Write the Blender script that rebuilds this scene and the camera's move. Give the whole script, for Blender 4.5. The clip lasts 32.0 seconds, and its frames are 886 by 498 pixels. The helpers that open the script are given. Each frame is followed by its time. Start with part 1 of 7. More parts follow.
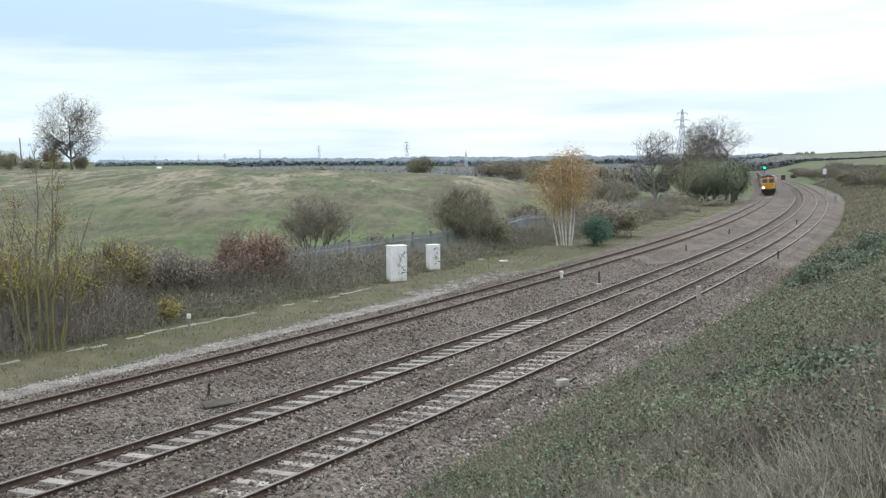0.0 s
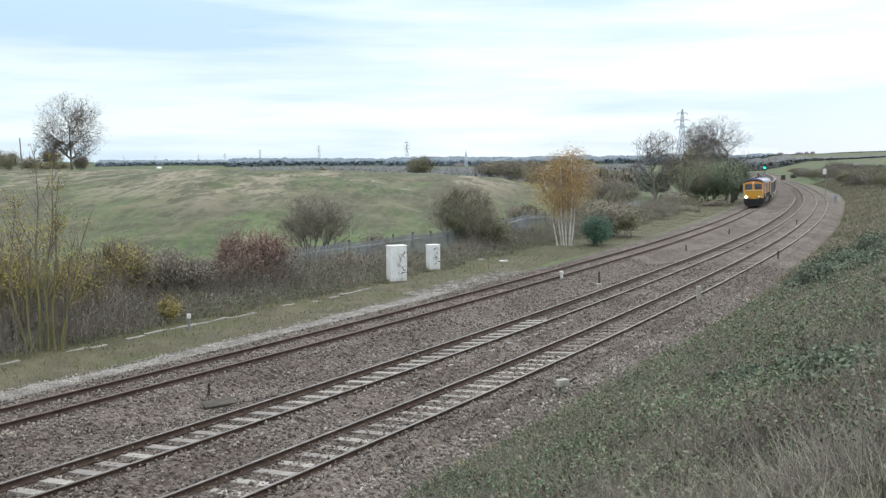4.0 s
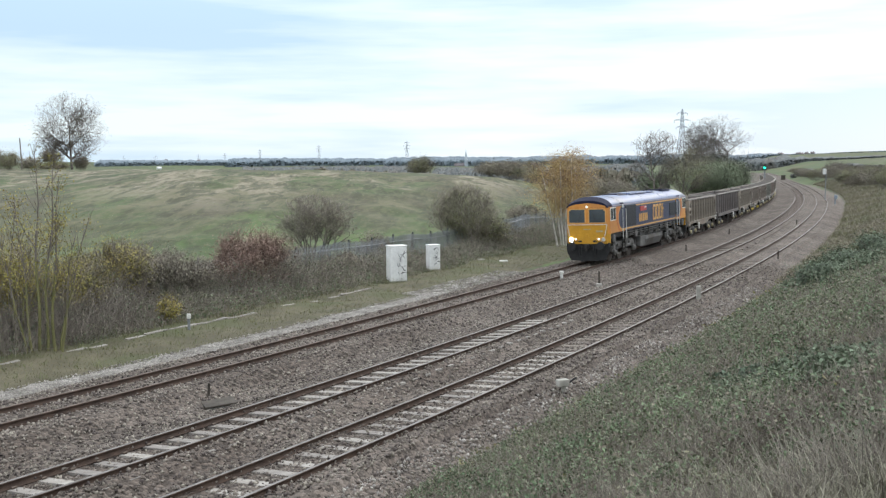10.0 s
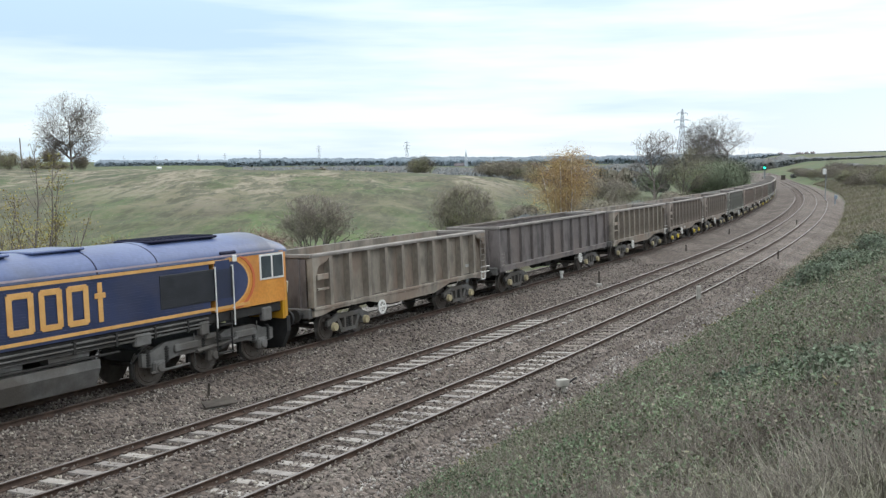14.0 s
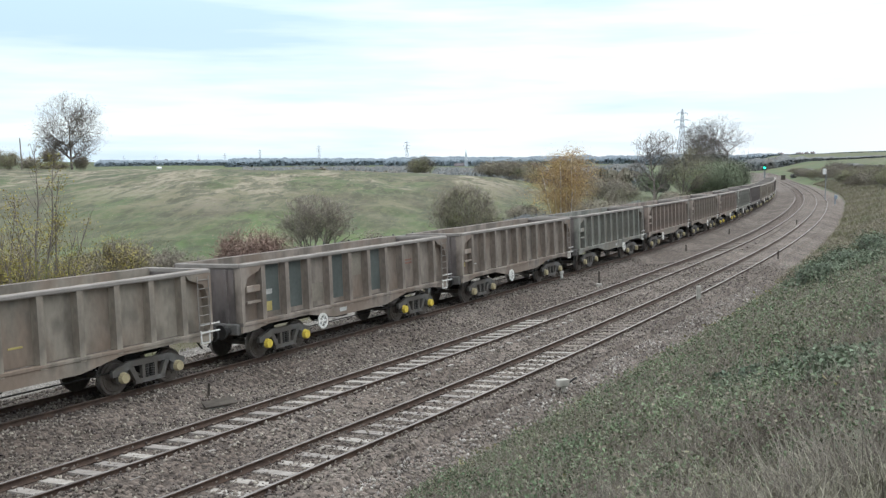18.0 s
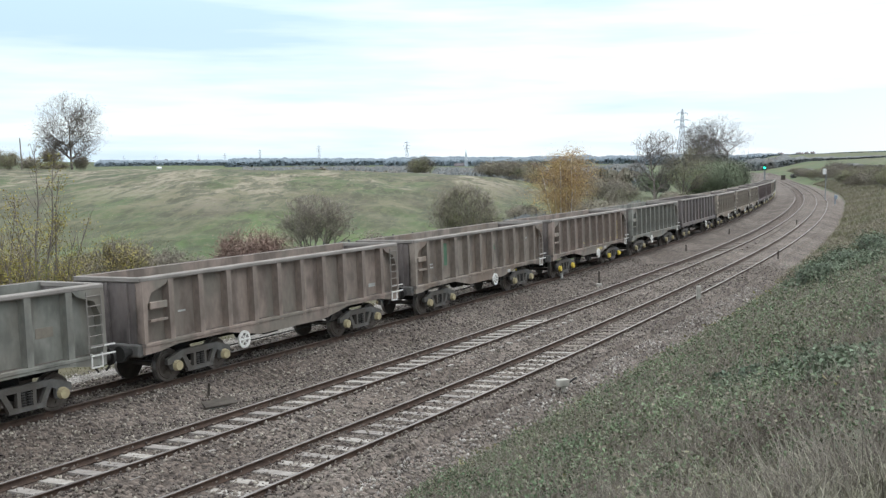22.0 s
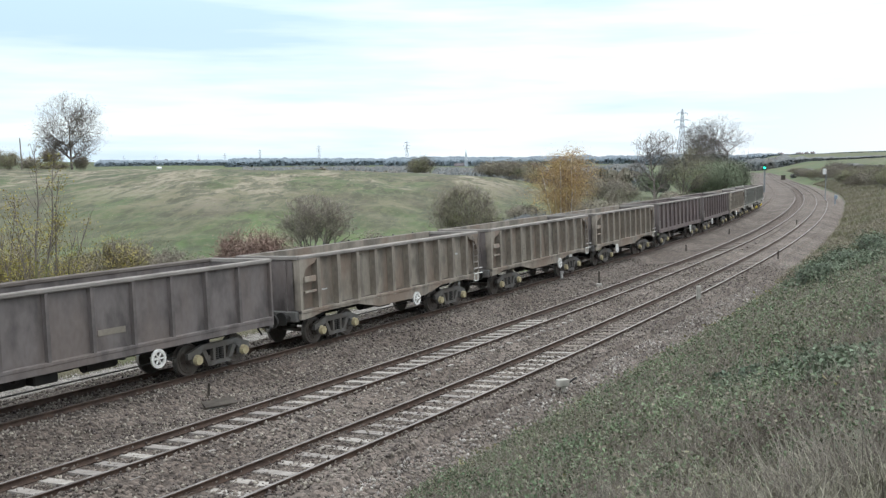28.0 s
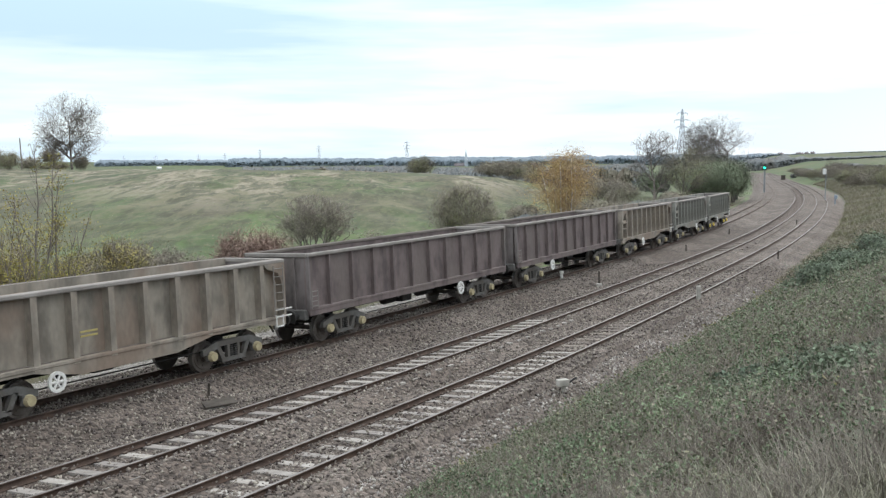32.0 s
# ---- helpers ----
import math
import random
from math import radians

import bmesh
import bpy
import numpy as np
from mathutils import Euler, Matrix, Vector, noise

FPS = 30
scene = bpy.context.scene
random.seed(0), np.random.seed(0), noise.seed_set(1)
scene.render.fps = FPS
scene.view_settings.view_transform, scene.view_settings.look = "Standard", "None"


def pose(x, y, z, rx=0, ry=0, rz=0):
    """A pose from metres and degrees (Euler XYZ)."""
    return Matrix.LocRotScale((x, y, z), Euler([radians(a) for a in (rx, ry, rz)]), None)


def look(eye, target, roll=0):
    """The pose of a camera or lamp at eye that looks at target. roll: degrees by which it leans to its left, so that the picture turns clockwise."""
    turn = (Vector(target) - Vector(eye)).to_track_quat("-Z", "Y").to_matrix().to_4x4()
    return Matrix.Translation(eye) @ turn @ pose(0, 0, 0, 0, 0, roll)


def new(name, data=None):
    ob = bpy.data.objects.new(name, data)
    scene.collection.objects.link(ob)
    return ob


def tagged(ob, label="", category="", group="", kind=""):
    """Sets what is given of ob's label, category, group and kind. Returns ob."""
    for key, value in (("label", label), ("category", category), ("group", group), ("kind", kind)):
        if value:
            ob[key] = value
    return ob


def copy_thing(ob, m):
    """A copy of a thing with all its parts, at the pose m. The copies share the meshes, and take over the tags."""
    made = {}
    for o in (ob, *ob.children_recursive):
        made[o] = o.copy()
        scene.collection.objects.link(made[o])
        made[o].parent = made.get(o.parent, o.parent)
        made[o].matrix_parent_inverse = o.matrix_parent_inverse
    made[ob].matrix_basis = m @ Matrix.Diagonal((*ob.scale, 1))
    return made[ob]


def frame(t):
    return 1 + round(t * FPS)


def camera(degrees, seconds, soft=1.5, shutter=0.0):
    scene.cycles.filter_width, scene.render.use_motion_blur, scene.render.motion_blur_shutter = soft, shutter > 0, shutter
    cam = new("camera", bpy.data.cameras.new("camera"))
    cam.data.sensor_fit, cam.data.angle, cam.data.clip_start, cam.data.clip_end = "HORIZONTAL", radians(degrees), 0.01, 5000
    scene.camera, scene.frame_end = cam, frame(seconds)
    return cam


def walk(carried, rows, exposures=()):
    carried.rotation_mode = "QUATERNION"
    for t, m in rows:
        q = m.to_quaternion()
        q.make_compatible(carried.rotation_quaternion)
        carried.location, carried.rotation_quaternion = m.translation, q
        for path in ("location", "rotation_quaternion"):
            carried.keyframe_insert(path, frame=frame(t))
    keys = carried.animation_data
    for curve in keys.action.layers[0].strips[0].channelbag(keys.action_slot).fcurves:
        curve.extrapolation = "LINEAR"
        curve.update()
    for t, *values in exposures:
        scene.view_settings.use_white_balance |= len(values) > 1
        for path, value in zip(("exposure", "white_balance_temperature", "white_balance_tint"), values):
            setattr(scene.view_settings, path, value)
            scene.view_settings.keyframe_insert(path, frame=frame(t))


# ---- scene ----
cam = camera(47.553, 32.0, soft=1.35)
EYE = Vector((0.0, 0.0, 6.2436))
VIEW = look(EYE, EYE + Vector((0.0, math.cos(0.09085), -math.sin(0.09085))), -0.183)
walk(cam, [(0.0, VIEW), (32.0, VIEW)], exposures=[(0.0, 0.0), (13.5, 0.0), (17.0, 0.09), (32.0, 0.09)])

# ---------------------------------------------------------------- sky and light
world = bpy.data.worlds.new("overcast_sky")
scene.world = world
world.use_nodes = True
wn, wl = world.node_tree.nodes, world.node_tree.links
wn.clear()
w_out = wn.new("ShaderNodeOutputWorld")
w_sky = wn.new("ShaderNodeTexSky")
w_sky.sky_type = "NISHITA"
w_sky.sun_disc = False
w_sky.sun_elevation, w_sky.sun_rotation = radians(24), radians(32)
w_bg = wn.new("ShaderNodeBackground")
w_bg.inputs["Strength"].default_value = 0.10
w_cl = wn.new("ShaderNodeBackground")
w_mix = wn.new("ShaderNodeMixShader")
w_mix.inputs[0].default_value = 0.88
w_co = wn.new("ShaderNodeTexCoord")
w_map = wn.new("ShaderNodeMapping")
w_map.inputs["Scale"].default_value = (1.3, 1.3, 13.0)
w_map.inputs["Location"].default_value = (0.35, 0.1, 0.55)
w_no = wn.new("ShaderNodeTexNoise")
w_no.inputs["Scale"].default_value = 1.6
w_no.inputs["Detail"].default_value = 5.0
w_no.inputs["Roughness"].default_value = 0.52
w_ra = wn.new("ShaderNodeValToRGB")
w_ra.color_ramp.elements[0].position, w_ra.color_ramp.elements[0].color = 0.42, (0.58, 0.79, 0.99, 1)
w_ra.color_ramp.elements[1].position, w_ra.color_ramp.elements[1].color = 0.60, (0.92, 1.05, 1.12, 1)
wl.new(w_co.outputs["Generated"], w_map.inputs["Vector"])
wl.new(w_map.outputs["Vector"], w_no.inputs["Vector"])
wl.new(w_no.outputs["Fac"], w_ra.inputs["Fac"])
# the cloud turns from the cool horizon to a neutral, slightly cool white overhead
w_sep = wn.new("ShaderNodeSeparateXYZ")
wl.new(w_co.outputs["Generated"], w_sep.inputs[0])
w_warm = wn.new("ShaderNodeMapRange")
w_warm.inputs["From Min"].default_value, w_warm.inputs["From Max"].default_value = 0.14, 0.45
wl.new(w_sep.outputs["Z"], w_warm.inputs["Value"])
w_tone = wn.new("ShaderNodeMixRGB")
w_tone.inputs["Color2"].default_value = (0.93, 0.98, 1.02, 1)
wl.new(w_warm.outputs["Result"], w_tone.inputs["Fac"])
wl.new(w_ra.outputs["Color"], w_tone.inputs["Color1"])
wl.new(w_tone.outputs["Color"], w_cl.inputs["Color"])
# an overcast sky brightens from the horizon to the zenith
w_up = wn.new("ShaderNodeMapRange")
w_up.inputs["From Min"].default_value, w_up.inputs["From Max"].default_value = 0.12, 1.0
w_up.inputs["To Min"].default_value, w_up.inputs["To Max"].default_value = 1.07, 2.42
wl.new(w_sep.outputs["Z"], w_up.inputs["Value"])
wl.new(w_up.outputs["Result"], w_cl.inputs["Strength"])
wl.new(w_sky.outputs["Color"], w_bg.inputs["Color"])
wl.new(w_bg.outputs[0], w_mix.inputs[1])
wl.new(w_cl.outputs[0], w_mix.inputs[2])
wl.new(w_mix.outputs[0], w_out.inputs["Surface"])

sun_data = bpy.data.lights.new("sun", "SUN")
sun_data.energy, sun_data.angle, sun_data.color = 0.8, radians(25), (1.0, 0.96, 0.90)
sun = new("sun", sun_data)
sun.matrix_world = look((0, 0, 60), (-35, -55, 25))


# ---------------------------------------------------------------- materials
def mat(name, c1, c2, scale=4.0, rough=0.8, metal=0.0, bump=0.2, c3=None, fine=30.0, vary=0.0, island=0.0, stretch=None, emit=0.0, lo=0.35, hi=0.65, spec=0.4):
    """Two noises: the coarse one blends c1 and c2 (and c3 in patches), the fine one gives grain and relief."""
    m = bpy.data.materials.new(name)
    m.use_nodes = True
    nd, ln = m.node_tree.nodes, m.node_tree.links
    bs = nd["Principled BSDF"]
    bs.inputs["Metallic"].default_value = metal
    bs.inputs["Specular IOR Level"].default_value = spec
    co = nd.new("ShaderNodeTexCoord")
    vec = co.outputs["Object"]
    if stretch:
        mp = nd.new("ShaderNodeMapping")
        mp.inputs["Scale"].default_value = stretch
        ln.new(vec, mp.inputs["Vector"])
        vec = mp.outputs["Vector"]
    n1 = nd.new("ShaderNodeTexNoise")
    n1.inputs["Scale"].default_value, n1.inputs["Detail"].default_value = scale, 5.0
    n2 = nd.new("ShaderNodeTexNoise")
    n2.inputs["Scale"].default_value, n2.inputs["Detail"].default_value = fine, 4.0
    ln.new(vec, n1.inputs["Vector"])
    ln.new(vec, n2.inputs["Vector"])
    ra = nd.new("ShaderNodeValToRGB")
    ra.color_ramp.elements[0].position, ra.color_ramp.elements[0].color = lo, (*c1, 1)
    ra.color_ramp.elements[1].position, ra.color_ramp.elements[1].color = hi, (*c2, 1)
    ln.new(n1.outputs["Fac"], ra.inputs["Fac"])
    colour = ra.outputs["Color"]
    if c3:
        n3 = nd.new("ShaderNodeTexNoise")
        n3.inputs["Scale"].default_value, n3.inputs["Detail"].default_value = scale * 0.37, 4.0
        ln.new(vec, n3.inputs["Vector"])
        r3 = nd.new("ShaderNodeValToRGB")
        r3.color_ramp.elements[0].position, r3.color_ramp.elements[1].position = 0.48, 0.62
        ln.new(n3.outputs["Fac"], r3.inputs["Fac"])
        mx = nd.new("ShaderNodeMixRGB")
        mx.inputs["Color2"].default_value = (*c3, 1)
        ln.new(r3.outputs["Color"], mx.inputs["Fac"])
        ln.new(colour, mx.inputs["Color1"])
        colour = mx.outputs["Color"]
    hs = nd.new("ShaderNodeHueSaturation")
    ln.new(colour, hs.inputs["Color"])
    mr = nd.new("ShaderNodeMapRange")
    mr.inputs["To Min"].default_value, mr.inputs["To Max"].default_value = 0.78, 1.22
    ln.new(n2.outputs["Fac"], mr.inputs["Value"])
    value = mr.outputs["Result"]
    if vary or island:
        if island:
            src = nd.new("ShaderNodeNewGeometry").outputs["Random Per Island"]
            amount = island
        else:
            src = nd.new("ShaderNodeObjectInfo").outputs["Random"]
            amount = vary
        m2 = nd.new("ShaderNodeMapRange")
        m2.inputs["To Min"].default_value, m2.inputs["To Max"].default_value = 1 - amount, 1 + amount
        ln.new(src, m2.inputs["Value"])
        mm = nd.new("ShaderNodeMath")
        mm.operation = "MULTIPLY"
        ln.new(m2.outputs["Result"], mm.inputs[0])
        ln.new(value, mm.inputs[1])
        value = mm.outputs["Value"]
        m3 = nd.new("ShaderNodeMapRange")
        m3.inputs["To Min"].default_value, m3.inputs["To Max"].default_value = 0.5 - amount * 0.05, 0.5 + amount * 0.05
        ln.new(src, m3.inputs["Value"])
        ln.new(m3.outputs["Result"], hs.inputs["Hue"])
    ln.new(value, hs.inputs["Value"])
    ln.new(hs.outputs["Color"], bs.inputs["Base Color"])
    rr = nd.new("ShaderNodeMapRange")
    rr.inputs["To Min"].default_value, rr.inputs["To Max"].default_value = max(rough - 0.12, 0.02), min(rough + 0.12, 1)
    ln.new(n1.outputs["Fac"], rr.inputs["Value"])
    ln.new(rr.outputs["Result"], bs.inputs["Roughness"])
    if bump:
        bp = nd.new("ShaderNodeBump")
        bp.inputs["Strength"].default_value, bp.inputs["Distance"].default_value = bump, 0.02
        ln.new(n2.outputs["Fac"], bp.inputs["Height"])
        ln.new(bp.outputs["Normal"], bs.inputs["Normal"])
    if emit:
        ln.new(hs.outputs["Color"], bs.inputs["Emission Color"])
        bs.inputs["Emission Strength"].default_value = emit
    return m


def glow(name, colour, strength):
    m = bpy.data.materials.new(name)
    m.use_nodes = True
    b = m.node_tree.nodes["Principled BSDF"]
    b.inputs["Base Color"].default_value = (*colour, 1)
    b.inputs["Emission Color"].default_value = (*colour, 1)
    b.inputs["Emission Strength"].default_value = strength
    return m


M = {}
M["ballast"] = mat("ballast", (0.080, 0.064, 0.054), (0.140, 0.116, 0.100), 0.35, 0.95, bump=0.9, c3=(0.082, 0.064, 0.053), fine=16.0)


def pebbled(m, scale, low, high):
    """Gives a stony material its single stones: each cell its own brightness, dark gaps and relief."""
    nd, ln = m.node_tree.nodes, m.node_tree.links
    bs = nd["Principled BSDF"]
    co = next(n for n in nd if n.bl_idname == "ShaderNodeTexCoord")
    hs = next(n for n in nd if n.bl_idname == "ShaderNodeHueSaturation")
    vo = nd.new("ShaderNodeTexVoronoi")
    vo.inputs["Scale"].default_value = scale
    ln.new(co.outputs["Object"], vo.inputs["Vector"])
    sp = nd.new("ShaderNodeSeparateColor")
    ln.new(vo.outputs["Color"], sp.inputs["Color"])
    mr = nd.new("ShaderNodeMapRange")
    mr.inputs["To Min"].default_value, mr.inputs["To Max"].default_value = low, high
    ln.new(sp.outputs["Red"], mr.inputs["Value"])
    old = hs.inputs["Value"].links[0].from_socket
    mu = nd.new("ShaderNodeMath")
    mu.operation = "MULTIPLY"
    ln.new(old, mu.inputs[0])
    ln.new(mr.outputs["Result"], mu.inputs[1])
    ln.new(mu.outputs["Value"], hs.inputs["Value"])
    bp = nd.new("ShaderNodeBump")
    bp.invert = True
    bp.inputs["Strength"].default_value, bp.inputs["Distance"].default_value = 0.8, 0.05
    ln.new(vo.outputs["Distance"], bp.inputs["Height"])
    ln.new(bp.outputs["Normal"], bs.inputs["Normal"])


pebbled(M["ballast"], 13.0, 0.45, 1.75)
M["stone"] = mat("ballast_stone", (0.126, 0.106, 0.092), (0.24, 0.208, 0.184), 0.5, 0.9, bump=0.2, fine=9.0, island=0.65)
M["rail_side"] = mat("rusty_rail", (0.055, 0.036, 0.028), (0.10, 0.066, 0.05), 3.0, 0.85, bump=0.2)
M["rail_top"] = mat("worn_rail_head", (0.15, 0.135, 0.125), (0.25, 0.23, 0.22), 2.0, 0.5, metal=0.6, bump=0.05)
M["rail_dull"] = mat("dull_rail_head", (0.10, 0.075, 0.06), (0.17, 0.13, 0.11), 2.0, 0.6, metal=0.4, bump=0.05)
M["sleeper"] = mat("concrete_sleeper", (0.23, 0.21, 0.19), (0.345, 0.32, 0.295), 3.0, 0.92, bump=0.3, vary=0.2)
M["sleeper_old"] = mat("dirty_sleeper", (0.13, 0.105, 0.09), (0.19, 0.16, 0.14), 2.5, 0.95, bump=0.3, vary=0.25)
M["clip"] = mat("rail_clip", (0.08, 0.06, 0.05), (0.13, 0.10, 0.08), 8.0, 0.8, bump=0.1)
M["concrete"] = mat("weathered_concrete", (0.30, 0.29, 0.26), (0.45, 0.43, 0.39), 3.0, 0.9, bump=0.3)


# ---------------------------------------------------------------- mesh helpers
def part(name, bm, material, parent=None, label="", smooth=False):
    """One mesh object out of a bmesh, under a thing or a part."""
    me = bpy.data.meshes.new(name)
    bm.normal_update()
    bm.to_mesh(me)
    bm.free()
    for mm in (material if isinstance(material, (list, tuple)) else [material]):
        me.materials.append(mm)
    if smooth:
        me.polygons.foreach_set("use_smooth", [True] * len(me.polygons))
    ob = new(name, me)
    if parent:
        ob.parent = parent
    if label:
        tagged(ob, label)
    return ob


def share(name, mesh, parent, m, label=""):
    """A further object on a mesh that exists."""
    ob = new(name, mesh)
    ob.parent = parent
    ob.matrix_basis = m
    if label:
        tagged(ob, label)
    return ob


def mesh_np(name, verts, faces, material, smooth=False, slots=None):
    """A mesh object from arrays: faces is one array of equal-sided polygons."""
    verts, faces = np.asarray(verts, np.float32), np.asarray(faces, np.int32)
    me = bpy.data.meshes.new(name)
    n, k = faces.shape
    me.vertices.add(len(verts))
    me.vertices.foreach_set("co", verts.ravel())
    me.loops.add(n * k)
    me.loops.foreach_set("vertex_index", faces.ravel())
    me.polygons.add(n)
    me.polygons.foreach_set("loop_start", np.arange(0, n * k, k, dtype=np.int32))
    for mm in (material if isinstance(material, (list, tuple)) else [material]):
        me.materials.append(mm)
    if slots is not None:
        me.polygons.foreach_set("material_index", np.asarray(slots, np.int32))
    if smooth:
        me.polygons.foreach_set("use_smooth", np.ones(n, bool))
    me.update(calc_edges=True)
    me.validate()
    return new(name, me)


def empty(name, m=None):
    ob = new(name)
    if m is not None:
        ob.matrix_basis = m
    return ob


def box(bm, c, s, bevel=0.0, m=None):
    """A box of size s round c, its edges bevelled."""
    r = bmesh.ops.create_cube(bm, size=1.0)
    vs = r["verts"]
    bmesh.ops.scale(bm, vec=s, verts=vs)
    if bevel:
        es = list({e for v in vs for e in v.link_edges})
        g = bmesh.ops.bevel(bm, geom=es, offset=min(bevel, min(s) * 0.45), segments=1, affect="EDGES")
        vs = list({v for f in g["faces"] for v in f.verts} | {v for v in vs if v.is_valid})
    bmesh.ops.translate(bm, vec=c, verts=vs)
    if m is not None:
        bmesh.ops.transform(bm, matrix=m, verts=vs)
    return vs


def rod(bm, a, b, r0, r1=None, seg=8, caps=True):
    """A tapered round bar from a to b."""
    a, b = Vector(a), Vector(b)
    d = b - a
    m = Matrix.Translation((a + b) / 2) @ d.to_track_quat("Z", "Y").to_matrix().to_4x4()
    r = bmesh.ops.create_cone(bm, cap_ends=caps, segments=seg, radius1=r0, radius2=r0 if r1 is None else r1, depth=d.length, matrix=m)
    return r["verts"]


def prism(bm, outline, axis, a, b):
    """A flat outline (pairs) drawn out from a to b along axis 'x', 'y' or 'z'."""
    def at(u, v, w):
        return {"x": (w, u, v), "y": (u, w, v), "z": (u, v, w)}[axis]
    v0 = [bm.verts.new(at(u, v, a)) for u, v in outline]
    v1 = [bm.verts.new(at(u, v, b)) for u, v in outline]
    n = len(outline)
    fs = [bm.faces.new(v0), bm.faces.new(v1)]
    for i in range(n):
        fs.append(bm.faces.new((v0[i], v0[(i + 1) % n], v1[(i + 1) % n], v1[i])))
    bmesh.ops.recalc_face_normals(bm, faces=fs)
    return v0 + v1


def one(fn, *a, **k):
    bm = bmesh.new()
    fn(bm, *a, **k)
    return bm


# ---------------------------------------------------------------- the line of the railway
KNOTS = np.array([-60, -30, 0, 25, 50, 80, 120, 160, 200, 250, 300, 340, 620.0])
BENDS = np.array([.00299, .00299, .00213, .00149, .0018, .00106, .0007, .00056, .00038, .00032, .00025, -.00012, .00013])
STEP = 0.25
SS = np.arange(-60, 800, STEP)
_k = np.interp(SS, KNOTS, BENDS)
_i0 = int(np.argmin(abs(SS)))
TH = np.cumsum(_k) * STEP
TH = TH - TH[_i0] + 1.03845
CX = np.cumsum(np.cos(TH)) * STEP
CY = np.cumsum(np.sin(TH)) * STEP
CX, CY = CX - CX[_i0] - 3.688, CY - CY[_i0] + 25.777


def fall(y):
    """The line drops gently beyond the first fifty metres and levels out past the bend."""
    y = np.asarray(y, float)
    d, e, g = np.clip(y - 50, 0, 900), np.clip(y - 110, 0, 900), np.clip(y - 200, 0, 900)
    return -0.01 * d * d / (d + 30) - 2.61e-5 * e * e / (1 + e / 150) + 4.5e-5 * g * g / (1 + g / 150)


# where the outer tracks draw apart from the middle one
APART = [60, 110, 150, 190, 230, 280, 340]


def off_a(s):
    u = np.clip(s, -60, 280) / 100
    return 5.1362 - 0.31806 * u + 0.34426 * u * u + np.interp(s, APART, [0, 0.04, -0.14, -0.1, -0.37, -0.77, -0.84])


def off_c(s):
    u = np.clip(s, -60, 280) / 100
    return -(3.17505 - 0.42895 * u + 0.28054 * u * u) + np.interp(s, APART, [0, -0.17, -0.29, -0.16, 0.08, 0.35, 0.43])


def at(s, lat):
    """Plan position at s metres along the middle track, lat metres to its far side."""
    s = np.asarray(s, float)
    th = np.interp(s, SS, TH)
    return np.interp(s, SS, CX) - np.sin(th) * lat, np.interp(s, SS, CY) + np.cos(th) * lat


def spot(s, lat, z=0.0):
    x, y = at(s, lat)
    return Vector((float(x), float(y), float(z + fall(y))))


def heading(s):
    return math.degrees(float(np.interp(s, SS, TH)))


# levels of the far and the near rail of each track (the curve is canted)
TRACKS = {"far": (off_a, 0.0, 0.058), "middle": (lambda s: 0 * np.asarray(s, float), -0.033, 0.098), "near": (off_c, -0.075, 0.029)}

# the far track as its own line, for the train
_ax, _ay = at(SS, off_a(SS))
LA = np.concatenate([[0], np.cumsum(np.hypot(np.diff(_ax), np.diff(_ay)))])
LA -= LA[_i0]


def far_line(u):
    x, y = np.interp(u, LA, _ax), np.interp(u, LA, _ay)
    return Vector((float(x), float(y), float(fall(y)) + 0.029))
# ---------------------------------------------------------------- ground
def smooth01(x):
    x = np.clip(x, 0, 1)
    return x * x * (3 - 2 * x)


def line_coords(x, y):
    """Nearest s and lat for many plan points."""
    px, py = CX[::20], CY[::20]
    s_out, lat_out = np.empty(len(x)), np.empty(len(x))
    for i in range(0, len(x), 4000):
        dx, dy = x[i:i + 4000, None] - px, y[i:i + 4000, None] - py
        j = np.argmin(dx * dx + dy * dy, axis=1)
        th = TH[::20][j]
        r = np.arange(len(j))
        lat_out[i:i + 4000] = -np.sin(th) * dx[r, j] + np.cos(th) * dy[r, j]
        s_out[i:i + 4000] = SS[::20][j] + np.cos(th) * dx[r, j] + np.sin(th) * dy[r, j]
    return s_out, lat_out


def waves(x, y, size, seed):
    """A cheap smooth noise."""
    r = np.random.RandomState(seed)
    z = 0
    for i in range(5):
        a, f, p = r.uniform(0, 6.28), (1 + 0.6 * i) / size, r.uniform(0, 6.28)
        z = z + np.sin((x * np.cos(a) + y * np.sin(a)) * f * 6.28 + p) / (1 + 0.5 * i)
    return z / 2.6


